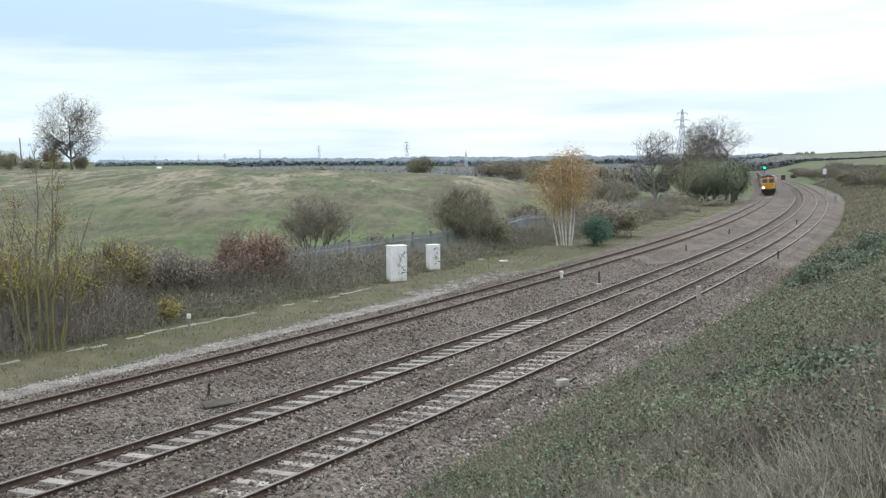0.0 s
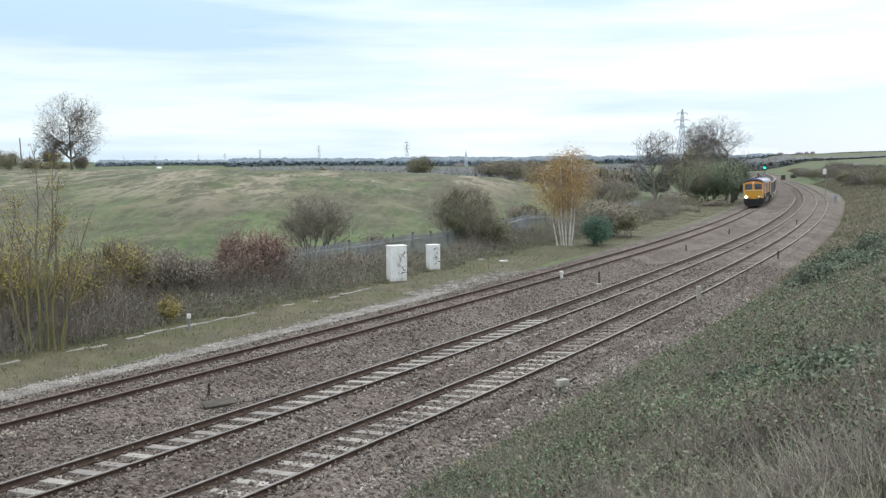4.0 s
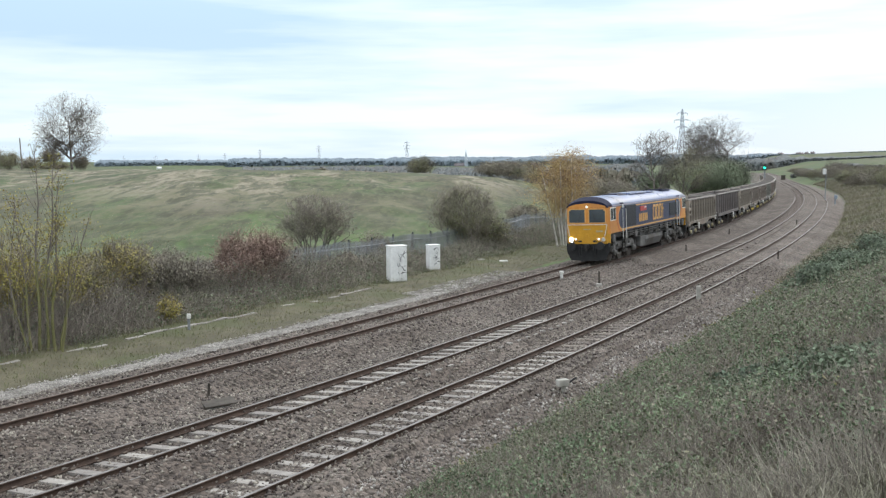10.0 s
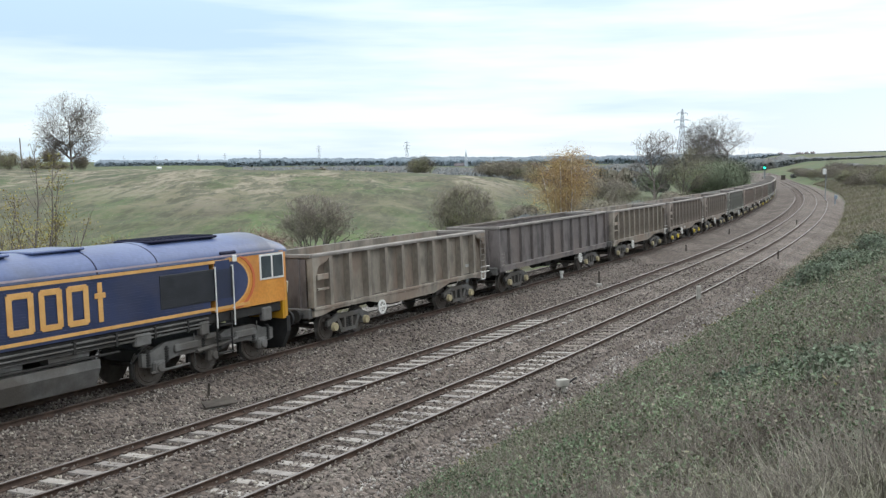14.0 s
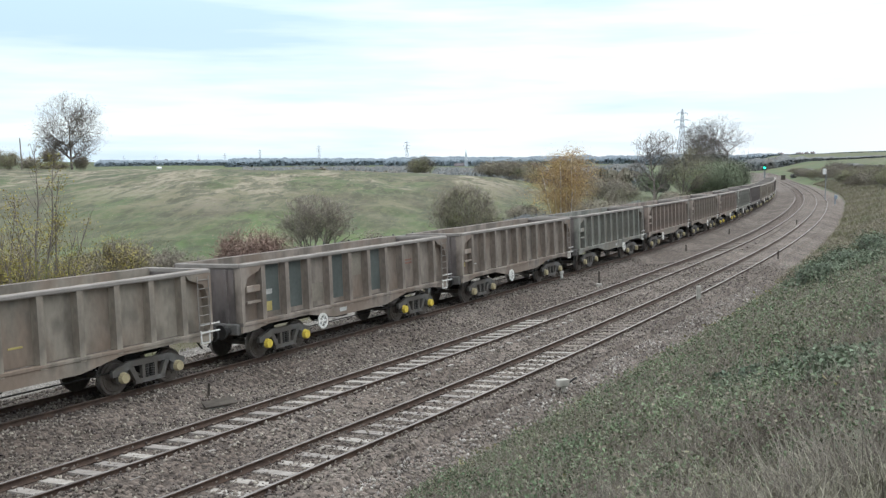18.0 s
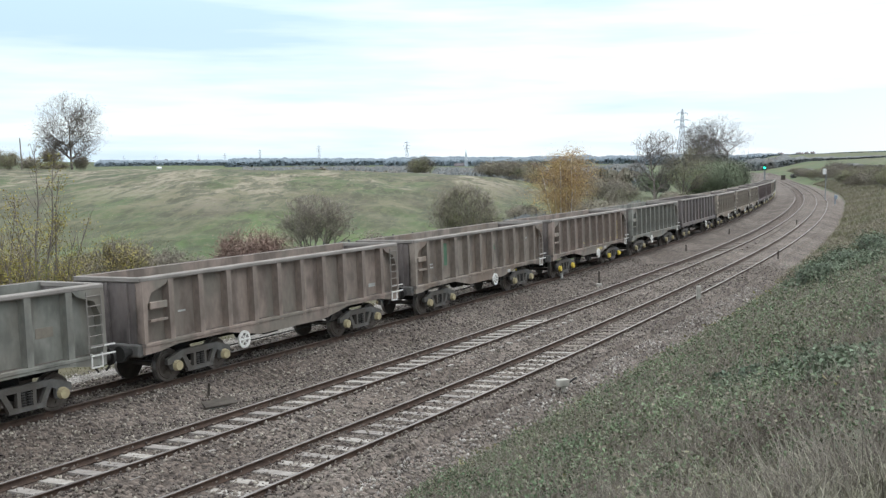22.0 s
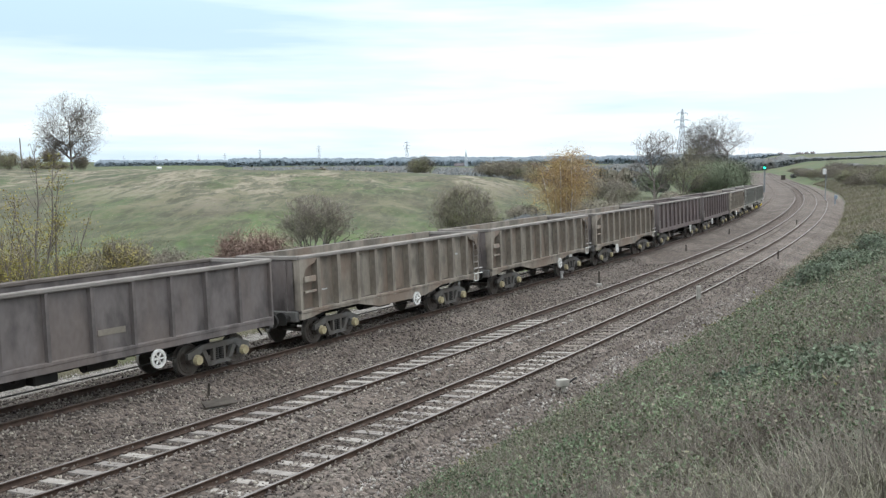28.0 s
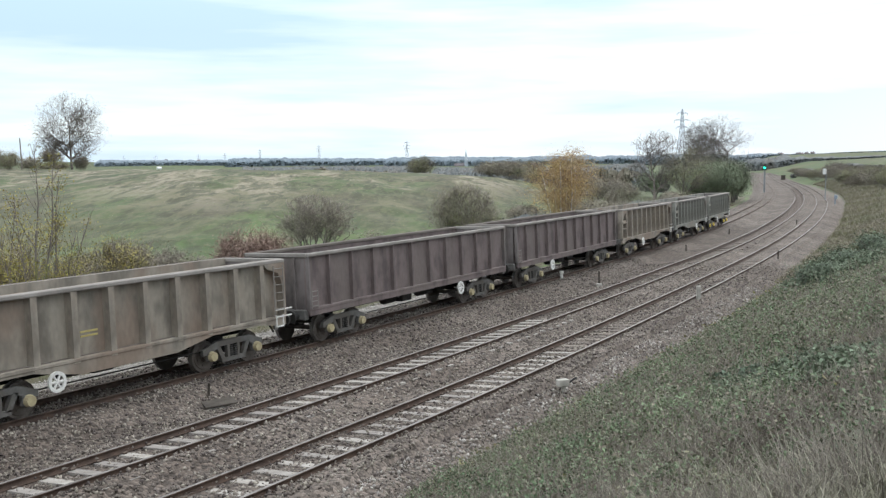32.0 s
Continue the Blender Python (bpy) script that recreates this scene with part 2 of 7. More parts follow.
def ground_z(x, y):
    x, y = np.asarray(x, float), np.asarray(y, float)
    s, lat = line_coords(x, y)
    base = fall(np.clip(y, -50, 800))
    d = np.hypot(x, y)
    az = np.degrees(np.arctan2(x, np.maximum(y, 1e-3)))
    # formation under the tracks and the verge
    z = base - 0.62 + 0 * x
    # field on the far side: a slope up to a low crest that fades out to the right, then the valley
    crest = np.interp(az, [-40, -24, -20, -12, -4, 0, 3, 6, 9, 14], [6.4, 5.6, 5.3, 5.25, 4.85, 4.4, 3.6, 2.2, 0.8, -0.4])
    dcr = np.interp(az, [-40, -22, -14, -4, 4, 10], [250, 235, 165, 160, 170, 190])
    fence_d = np.interp(az, [-40, -14.3, -6.8, -0.5, 5.6, 12, 15], [30, 45, 54, 66, 80, 130, 190])
    u = (d - fence_d) / np.maximum(dcr - fence_d, 20)
    rise = smooth01(u * 0.95 + 0.02) * (crest + 0.5)
    drop = smooth01((d - dcr - 15) / 260)
    left = base - 0.5 + rise - drop * (rise + np.interp(az, [-40, -10, 5, 14], [9, 12, 12, 7]))
    far_ridge = smooth01((d - 900) / 1500)
    left = left + far_ridge * np.interp(az, [-40, -20, -10, 0, 10, 16], [8, 8, 10, 12, 12, 10])
    wl_ = smooth01((lat - 9.5) / 8)
    z = z * (1 - wl_) + left * wl_
    # bank on the near side
    top = np.interp(s, [-60, 15, 60, 110, 200, 400], [4.75, 4.75, 3.2, 1.6, 0.8, 0.8])
    run = (-lat - 5.6 - np.interp(s, [25, 120, 215], [0, 0.3, 2.8])) * np.interp(s, [0, 40, 110], [0.475, 0.44, 0.34])
    bank = base - 0.62 + np.clip(run, 0, None)
    bank = np.minimum(bank, base + top + 0.02 * np.clip(-lat - 15, 0, 400))
    right_far = smooth01((d - 250) / 900)
    bank = bank + right_far * np.interp(az, [14, 18, 24, 40], [0.5, 0.5, 1, 2])
    wr = smooth01((-lat - 4.7) / 1.0)
    z = z * (1 - wr) + bank * wr
    # fields rising to a low hill beyond the bend
    z = z + smooth01((d - 430) / 1000) * np.interp(az, [12, 16, 24, 40], [0, 9, 13, 15]) * smooth01((np.abs(lat) - 10) / 40)
    # unevenness away from the tracks
    rough = smooth01((np.abs(lat) - 8) / 5)
    z = z + rough * (0.10 * waves(x, y, 5.0, 3) + 0.28 * waves(x, y, 23.0, 4) * smooth01((d - 40) / 40))
    z = z + smooth01((d - 600) / 1200) * (3.0 * waves(x, y, 600.0, 5))
    # stand clear of the camera
    return np.where(d < 3, np.minimum(z, 4.6), z)


def gz(x, y):
    return float(ground_z(np.array([x]), np.array([y]))[0])


ang = np.radians(np.concatenate([np.arange(-180, -36, 6.0), np.arange(-36, 34, 0.22), np.arange(34, 180.1, 6.0)]))
rad = np.concatenate([[0.0], np.geomspace(1.0, 12, 26), np.geomspace(12.4, 260, 190), np.geomspace(270, 4300, 60)])
gx = (rad[:, None] * np.sin(ang)[None, :]).ravel()
gy = (rad[:, None] * np.cos(ang)[None, :]).ravel()
g_v = np.stack([gx, gy, ground_z(gx, gy)], 1)
na, nr = len(ang), len(rad)
ii, jj = np.meshgrid(np.arange(nr - 1), np.arange(na - 1), indexing="ij")
g_f = np.stack([ii * na + jj, (ii + 1) * na + jj, (ii + 1) * na + jj + 1, ii * na + jj + 1], -1).reshape(-1, 4)


def field_material():
    """Rough pasture: green turf, brown sedge and drifts of straw, patchier towards the crest."""
    m = mat("rough_pasture", (0.043, 0.068, 0.022), (0.072, 0.104, 0.036), 0.09, 0.95, bump=0.6, c3=(0.088, 0.088, 0.042), fine=1.3)
    nd, ln = m.node_tree.nodes, m.node_tree.links
    bs = nd["Principled BSDF"]
    colour = next(n for n in nd if n.bl_idname == "ShaderNodeHueSaturation").outputs["Color"]
    co = next(n for n in nd if n.bl_idname == "ShaderNodeTexCoord")
    sp = nd.new("ShaderNodeSeparateXYZ")
    ln.new(co.outputs["Object"], sp.inputs[0])
    for scale, turn, lo, hi, z0, z1, a0, a1, c in (
            ((0.050, 0.020, 0.05), -12, 0.46, 0.57, 2.2, 0.4, 0.0, 0.85, (0.092, 0.158, 0.042)),
            ((0.022, 0.014, 0.05), 14, 0.46, 0.53, -0.2, 1.2, 0.10, 0.90, (0.080, 0.068, 0.044)),
            ((0.060, 0.024, 0.10), -10, 0.495, 0.56, 1.1, 2.6, 0.03, 0.95, (0.255, 0.222, 0.162)),
            ((0.22, 0.075, 0.20), 16, 0.53, 0.60, -0.2, 1.8, 0.35, 0.80, (0.145, 0.132, 0.080)),
            ((0.55, 0.16, 0.20), -20, 0.48, 0.57, 0.3, 2.6, 0.65, 0.80, (0.042, 0.046, 0.024)),
            ((1.3, 0.45, 0.20), 10, 0.50, 0.58, -1.0, 2.6, 0.45, 0.60, (0.128, 0.124, 0.068))):
        mp = nd.new("ShaderNodeMapping")
        mp.inputs["Rotation"].default_value = (0, 0, radians(turn))
        mp.inputs["Scale"].default_value = scale
        no = nd.new("ShaderNodeTexNoise")
        no.inputs["Scale"].default_value, no.inputs["Detail"].default_value, no.inputs["Roughness"].default_value = 1.0, 8.0, 0.68
        no.inputs["Distortion"].default_value = 0.6
        ln.new(co.outputs["Object"], mp.inputs["Vector"])
        ln.new(mp.outputs["Vector"], no.inputs["Vector"])
        ra = nd.new("ShaderNodeValToRGB")
        ra.color_ramp.elements[0].position, ra.color_ramp.elements[1].position = lo, hi
        ln.new(no.outputs["Fac"], ra.inputs["Fac"])
        up = nd.new("ShaderNodeMapRange")
        up.inputs["From Min"].default_value, up.inputs["From Max"].default_value = z0, z1
        up.inputs["To Min"].default_value, up.inputs["To Max"].default_value = a0, a1
        ln.new(sp.outputs["Z"], up.inputs["Value"])
        side = nd.new("ShaderNodeMapRange")
        side.inputs["From Min"].default_value, side.inputs["From Max"].default_value = 90, 150
        side.inputs["To Min"].default_value, side.inputs["To Max"].default_value = 1.0, 0.15
        ln.new(sp.outputs["X"], side.inputs["Value"])
        m2 = nd.new("ShaderNodeMath")
        m2.operation = "MULTIPLY"
        ln.new(up.outputs["Result"], m2.inputs[0])
        ln.new(side.outputs["Result"], m2.inputs[1])
        mu = nd.new("ShaderNodeMath")
        mu.operation = "MULTIPLY"
        ln.new(ra.outputs["Color"], mu.inputs[0])
        ln.new(m2.outputs["Value"], mu.inputs[1])
        mx = nd.new("ShaderNodeMixRGB")
        mx.inputs["Color2"].default_value = (*c, 1)
        ln.new(mu.outputs["Value"], mx.inputs["Fac"])
        ln.new(colour, mx.inputs["Color1"])
        colour = mx.outputs["Color"]
    ln.new(colour, bs.inputs["Base Color"])
    return m


M["field"] = field_material()
ground = tagged(mesh_np("ground", g_v, g_f, M["field"], smooth=True), "rough green and straw pasture falling to a valley", "ground", kind="structure")

# ---------------------------------------------------------------- ballast bed
def bed_z(s, lat):
    """Cross-section of the ballast below rail level."""
    a, c = off_a(s), off_c(s)
    z = np.full(np.shape(lat), -0.36)
    for o, hi, tilt in ((a, -0.165, 0.058), (0 * a, -0.185, 0.131), (c, -0.185, 0.104)):
        dl = np.abs(lat - o)
        lift = 1 - smooth01((dl - 1.45) / 0.75)
        gap = hi if tilt == 0.058 else np.where(dl < 0.74, -0.228 if tilt == 0.131 else -0.200, -0.122)
        level = gap + {0.058: 0.029, 0.131: 0.033, 0.104: -0.023}[tilt] - (lat - o) / 1.505 * tilt
        z = z * (1 - lift) + level * lift
    z = np.where(lat > a + 1.6, np.maximum(-0.18 - smooth01((lat - a - 1.7) / 1.9) * 0.42, -0.6), z)
    z = np.where(lat < c - 1.6, np.maximum(-0.20 - smooth01((c - 1.7 - lat) / 1.7) * 0.42, -0.64), z)
    return z


bed_s = np.concatenate([np.arange(-30, 45, 0.3), np.arange(45, 120, 0.8), np.arange(120, 760, 3.0)])
bed_u = np.linspace(0, 1, 130)
bs_, bu_ = np.meshgrid(bed_s, bed_u, indexing="ij")
b_lat = (off_c(bs_) - 3.7) * (1 - bu_) + (off_a(bs_) + 3.9) * bu_
bx, by = at(bs_, b_lat)
rng = np.random.RandomState(11)
bz = bed_z(bs_, b_lat) + fall(by) + rng.uniform(-0.016, 0.016, bs_.shape) + 0.016 * waves(bx, by, 1.7, 8)
b_v = np.stack([bx, by, bz], -1).reshape(-1, 3)
nb, nu = bs_.shape
ii, jj = np.meshgrid(np.arange(nb - 1), np.arange(nu - 1), indexing="ij")
b_f = np.stack([ii * nu + jj, (ii + 1) * nu + jj, (ii + 1) * nu + jj + 1, ii * nu + jj + 1], -1).reshape(-1, 4)
tagged(mesh_np("ballast_bed", b_v, b_f, M["ballast"]), "brown-grey crushed stone ballast under three tracks", "ballast", kind="structure")


def stones(name, s0, s1, l0, l1, n, size, material, seed, label, lift=0.0, surface=None):
    """Loose stones over a stretch of the plan, thinner with distance."""
    r = np.random.RandomState(seed)
    s = s0 + (s1 - s0) * r.uniform(0, 1, n) ** 1.5
    lat = r.uniform(l0, l1, n)
    x, y = at(s, lat)
    z = (bed_z(s, lat) + fall(y) if surface is None else surface(x, y)) + lift + r.uniform(-0.01, 0.012, n)
    unit = np.array([[1, 0, 0], [-1, 0, 0], [0, 1, 0], [0, -1, 0], [0, 0, 1], [0, 0, -1]], float)
    tri = np.array([[0, 2, 4], [2, 1, 4], [1, 3, 4], [3, 0, 4], [2, 0, 5], [1, 2, 5], [3, 1, 5], [0, 3, 5]])
    sc = r.uniform(0.55, 1.5, (n, 1, 3)) * size * r.uniform(0.6, 1.4, (n, 1, 1))
    v = unit[None] * sc + r.uniform(-0.35, 0.35, (n, 6, 3)) * size
    a = r.uniform(0, 6.28, n)
    ca, sa = np.cos(a)[:, None], np.sin(a)[:, None]
    b = r.uniform(-0.8, 0.8, n)
    cb, sb = np.cos(b)[:, None], np.sin(b)[:, None]
    vx, vy, vz = v[..., 0] * ca - v[..., 1] * sa, v[..., 0] * sa + v[..., 1] * ca, v[..., 2]
    vy, vz = vy * cb - vz * sb, vy * sb + vz * cb
    vv = np.stack([vx + x[:, None], vy + y[:, None], vz + z[:, None]], -1).reshape(-1, 3)
    ff = (tri[None] + 6 * np.arange(n)[:, None, None]).reshape(-1, 3)
    return tagged(mesh_np(name, vv, ff, material), label, "stones", kind="stuff")


stones("ballast_stones", -15, 40, -6.6, 8.6, 56000, 0.036, M["stone"], 21, "loose brown-grey crushed ballast stones", lift=0.014)
M["pale_stone"] = mat("pale_stone", (0.20, 0.18, 0.16), (0.40, 0.375, 0.35), 1.5, 0.9, bump=0.2, island=0.4)
stones("pale_ballast_stones", -14, 30, -7.1, -4.9, 7000, 0.034, M["pale_stone"], 22, "paler clean ballast stones at the edge of the bed", lift=0.01)

# ---------------------------------------------------------------- rails and sleepers
RAIL = [(-0.07, -0.160), (0.07, -0.160), (0.07, -0.148), (0.012, -0.125), (0.010, -0.048), (0.036, -0.034), (0.036, -0.006), (0.028, 0.0), (-0.028, 0.0), (-0.036, -0.006), (-0.036, -0.034), (-0.010, -0.048), (-0.012, -0.125), (-0.07, -0.148)]
rail_s = np.concatenate([np.arange(-30, 60, 0.75), np.arange(60, 760, 2.0)])


def rail_mesh(name, offset, g, level, parent, head):
    prof = np.array(RAIL)
    n, k = len(rail_s), len(prof)
    s2, l2 = np.repeat(rail_s[:, None], k, 1), (offset(rail_s) + g)[:, None] + prof[None, :, 0]
    x, y = at(s2, l2)
    v = np.stack([x, y, prof[None, :, 1] + level + fall(y)], -1).reshape(-1, 3)
    i, j = np.meshgrid(np.arange(n - 1), np.arange(k), indexing="ij")
    f = np.stack([i * k + j, i * k + (j + 1) % k, (i + 1) * k + (j + 1) % k, (i + 1) * k + j], -1).reshape(-1, 4)
    slot = np.where(np.isin(j.ravel(), (6, 7, 8)), 1, 0)
    ob = mesh_np(name, v, f, [M["rail_side"], head], slots=slot)
    ob.parent = parent
    return ob


def sleeper_mesh(material):
    bm = bmesh.new()
    prism(bm, [(-1.25, -0.2), (1.25, -0.2), (1.25, -0.02), (0.9, 0.0), (0.5, -0.015), (-0.5, -0.015), (-0.9, 0.0), (-1.25, -0.02)], "x", -0.13, 0.13)
    ob = part("sleeper", bm, material)
    me = ob.data
    bpy.data.objects.remove(ob)
    return me


def clip_mesh():
    bm = bmesh.new()
    for g in (-0.7525, 0.7525):
        for d in (-0.1, 0.1):
            box(bm, (0, g + d, 0.02), (0.13, 0.06, 0.045), 0.012)
    ob = part("rail_clip", bm, M["clip"])
    me = ob.data
    bpy.data.objects.remove(ob)
    return me


SLEEPER, SLEEPER_OLD, CLIPS = sleeper_mesh(M["sleeper"]), sleeper_mesh(M["sleeper_old"]), clip_mesh()


def joined_sleepers(offset, za, zb, s0, s1, parent, material):
    """The far sleepers of a track as one part."""
    ss = np.arange(s0, s1, 0.69)
    box8 = np.array([[a, b, c] for a in (-0.13, 0.13) for b in (-1.25, 1.25) for c in (-0.2, 0.0)])
    quads = np.array([[0, 1, 3, 2], [4, 6, 7, 5], [0, 4, 5, 1], [2, 3, 7, 6], [1, 5, 7, 3], [0, 2, 6, 4]])
    th = np.interp(ss, SS, TH)[:, None]
    x0, y0 = at(ss, offset(ss))
    tilt = (za - zb) / 1.505
    lx, ly, lz = box8[None, :, 0], box8[None, :, 1], box8[None, :, 2]
    x = x0[:, None] + np.cos(th) * lx - np.sin(th) * ly
    y = y0[:, None] + np.sin(th) * lx + np.cos(th) * ly
    z = (za + zb) / 2 - 0.165 + tilt * ly + lz + fall(y)
    v = np.stack([x, y, z], -1).reshape(-1, 3)
    f = (quads[None] + 8 * np.arange(len(ss))[:, None, None]).reshape(-1, 4)
    ob = mesh_np("distant_sleepers", v, f, material)
    ob.parent = parent
    tagged(ob, "distant concrete sleepers", kind="stuff")


for tname, (offset, za, zb) in TRACKS.items():
    track = tagged(empty("railway_track"), {"far": "rusty railway track with half-buried dirty sleepers, used by the goods train", "middle": "railway track with pale concrete sleepers half sunk in ballast", "near": "railway track with pale concrete sleepers and worn bright rails"}[tname], "railway track", group="railway tracks", kind="structure")
    head = M["rail_dull"] if tname == "far" else M["rail_top"]
    rail_mesh("rail", offset, 0.7525, za, track, head)
    rail_mesh("rail", offset, -0.7525, zb, track, head)
    rs = random.Random(5)
    tilt = math.degrees(math.atan((za - zb) / 1.505))
    if tname == "far":
        joined_sleepers(offset, za - 0.012, zb - 0.012, -30, 260, track, M["sleeper_old"])
        continue
    s = -15.0
    sink = 0.0
    while s < 62:
        x, y = at(s, float(offset(s)))
        sink = {"middle": -0.004, "near": -0.002}[tname] + rs.uniform(-0.012, 0.008)
        if tname == "middle" and (15 < s < 32 or s > 38) and rs.random() < 0.9:
            sink -= 0.07
        if tname == "near" and s > 18:
            sink -= rs.uniform(0.0, 0.05)
        m = pose(float(x), float(y), (za + zb) / 2 - 0.158 + sink + float(fall(y)), 0, 0, heading(s) + rs.uniform(-0.6, 0.6)) @ pose(0, 0, 0, tilt)
        sl = share("sleeper", SLEEPER if s < {"middle": 30, "near": 10}[tname] else SLEEPER_OLD, track, m)
        if s < 14:
            share("rail_clip", CLIPS, sl, pose(0, 0, 0))
        s += 0.69
    joined_sleepers(offset, za - 0.045, zb - 0.045, s, 260, track, M["sleeper_old"])
# ---------------------------------------------------------------- train materials
M["orange"] = mat("loco_orange_paint", (0.60, 0.245, 0.045), (0.68, 0.30, 0.06), 1.5, 0.45, bump=0.03, c3=(0.52, 0.22, 0.06), fine=12)
M["yellow"] = mat("loco_warning_yellow", (0.50, 0.25, 0.015), (0.58, 0.30, 0.022), 2.0, 0.45, bump=0.03, c3=(0.46, 0.235, 0.03), fine=12)
M["blue"] = mat("loco_dark_blue_paint", (0.030, 0.042, 0.100), (0.045, 0.060, 0.13), 1.2, 0.42, bump=0.04, c3=(0.055, 0.06, 0.10), fine=14)
# Roof paint is dark blue; the sky's sheen is put into this colour.
M["roof"] = mat("loco_roof_sky_tint", (0.080, 0.110, 0.225), (0.118, 0.155, 0.285), 0.8, 0.36, bump=0.05, c3=(0.10, 0.115, 0.17), fine=10)
M["roof_dark"] = mat("loco_roof_dark", (0.012, 0.014, 0.036), (0.026, 0.028, 0.052), 1.5, 0.7, bump=0.05, spec=0.15)
M["pale_line"] = mat("pale_lining", (0.36, 0.30, 0.34), (0.46, 0.38, 0.42), 2.0, 0.5, bump=0.0)
M["black_panel"] = mat("loco_grille_black", (0.025, 0.027, 0.032), (0.04, 0.042, 0.05), 3.0, 0.55, bump=0.15, fine=60)
M["under"] = mat("underframe_grime", (0.10, 0.097, 0.092), (0.165, 0.16, 0.152), 2.5, 0.85, bump=0.25, c3=(0.10, 0.09, 0.08), fine=22)
M["under_dark"] = mat("underframe_dark", (0.022, 0.021, 0.02), (0.04, 0.037, 0.034), 2.5, 0.85, bump=0.2)
M["black"] = mat("soot_black", (0.014, 0.014, 0.015), (0.028, 0.027, 0.027), 4.0, 0.7, bump=0.15)
M["steel"] = mat("wheel_steel", (0.10, 0.085, 0.075), (0.16, 0.14, 0.125), 5.0, 0.55, metal=0.5, bump=0.1)
M["tread"] = mat("wheel_tread", (0.30, 0.29, 0.28), (0.42, 0.41, 0.40), 5.0, 0.35, metal=0.8, bump=0.02)
M["white"] = mat("white_paint", (0.62, 0.61, 0.58), (0.76, 0.75, 0.72), 5.0, 0.5, bump=0.05)
M["red"] = mat("red_nameplate", (0.42, 0.05, 0.045), (0.5, 0.07, 0.06), 5.0, 0.45, bump=0.02)
M["ring"] = mat("arc_red_orange", (0.52, 0.13, 0.05), (0.58, 0.16, 0.06), 5.0, 0.45, bump=0.02)
M["screen"] = mat("cab_glass", (0.045, 0.058, 0.068), (0.085, 0.10, 0.11), 0.9, 0.12, bump=0.0, spec=0.8)
M["lamp_on"] = glow("headlamp_lit", (1.0, 0.97, 1.0), 30.0)
M["lamp_small"] = glow("marker_lamp_lit", (1.0, 0.93, 0.85), 0.55)
M["lamp_glass"] = mat("lamp_glass", (0.45, 0.43, 0.40), (0.6, 0.58, 0.55), 5.0, 0.15, bump=0.0)
M["logo"] = mat("orange_lettering", (0.62, 0.33, 0.10), (0.70, 0.40, 0.14), 3.0, 0.5, bump=0.02)
M["cap_yellow"] = mat("yellow_axle_cap", (0.58, 0.43, 0.05), (0.70, 0.54, 0.09), 6.0, 0.6, bump=0.05)
M["cap_buff"] = mat("buff_axle_cap", (0.33, 0.28, 0.17), (0.42, 0.36, 0.22), 6.0, 0.7, bump=0.05)
def wagon_paint(name, base, patch, gain=1.0):
    lo_c, hi_c = tuple(c * 0.66 * gain for c in base), tuple(c * 1.22 * gain for c in base)
    return mat(name, lo_c, hi_c, 1.7, 0.8, bump=0.2, c3=tuple(c * gain for c in patch), fine=9, stretch=(1, 1, 0.5), lo=0.36, hi=0.56)


PAINTS = {
    "brown": ((0.185, 0.158, 0.135), (0.170, 0.132, 0.105)),
    "warm": ((0.190, 0.152, 0.130), (0.165, 0.145, 0.122)),
    "green": ((0.160, 0.160, 0.142), (0.165, 0.148, 0.125)),
    "olive": ((0.195, 0.172, 0.143), (0.185, 0.143, 0.112)),
    "slate": ((0.118, 0.104, 0.100), (0.140, 0.118, 0.108)),
    "maroon": ((0.112, 0.088, 0.085), (0.125, 0.102, 0.095)),
}
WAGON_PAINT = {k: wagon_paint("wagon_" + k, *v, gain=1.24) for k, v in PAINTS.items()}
# Ribs repeat the paint lighter: dust, and the panels' recess shade put into colour.
RIB_LIT_PAINT = {k: wagon_paint("wagon_lit_rib_" + k, *v, gain=1.42 if k not in ("slate", "maroon") else 1.35) for k, v in PAINTS.items()}
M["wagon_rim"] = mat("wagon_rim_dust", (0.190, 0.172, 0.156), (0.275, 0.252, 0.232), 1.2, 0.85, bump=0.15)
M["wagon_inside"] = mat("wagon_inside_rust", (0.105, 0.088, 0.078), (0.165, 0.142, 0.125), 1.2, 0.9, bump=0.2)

WHEEL_PARTS = []  # (wheelset object, wagon key, radius, distance behind the front lamp)


def wheelset_bm(radius):
    bm = bmesh.new()
    rod(bm, (0, -1.0, 0), (0, 1.0, 0), 0.075, seg=8)
    for sgn in (-1, 1):
        rod(bm, (0, sgn * 0.70, 0), (0, sgn * 0.815, 0), radius, seg=28)
        rod(bm, (0, sgn * 0.675, 0), (0, sgn * 0.70, 0), radius + 0.03, seg=28)
        rod(bm, (0, sgn * 0.815, 0), (0, sgn * 0.83, 0), radius * 0.84, radius * 0.80, seg=24)
        rod(bm, (0, sgn * 0.815, 0), (0, sgn * 0.87, 0), 0.16, 0.14, seg=12)
        for a in range(6):
            an = a * math.pi / 3
            rod(bm, (math.cos(an) * radius * 0.55, sgn * 0.825, math.sin(an) * radius * 0.55), (math.cos(an) * radius * 0.55, sgn * 0.845, math.sin(an) * radius * 0.55), 0.035, seg=6)
    for f in bm.faces:
        c = f.calc_center_median()
        f.material_index = 1 if math.hypot(c.x, c.z) > radius * 0.97 and abs(f.normal.y) < 0.5 else 0
    return bm


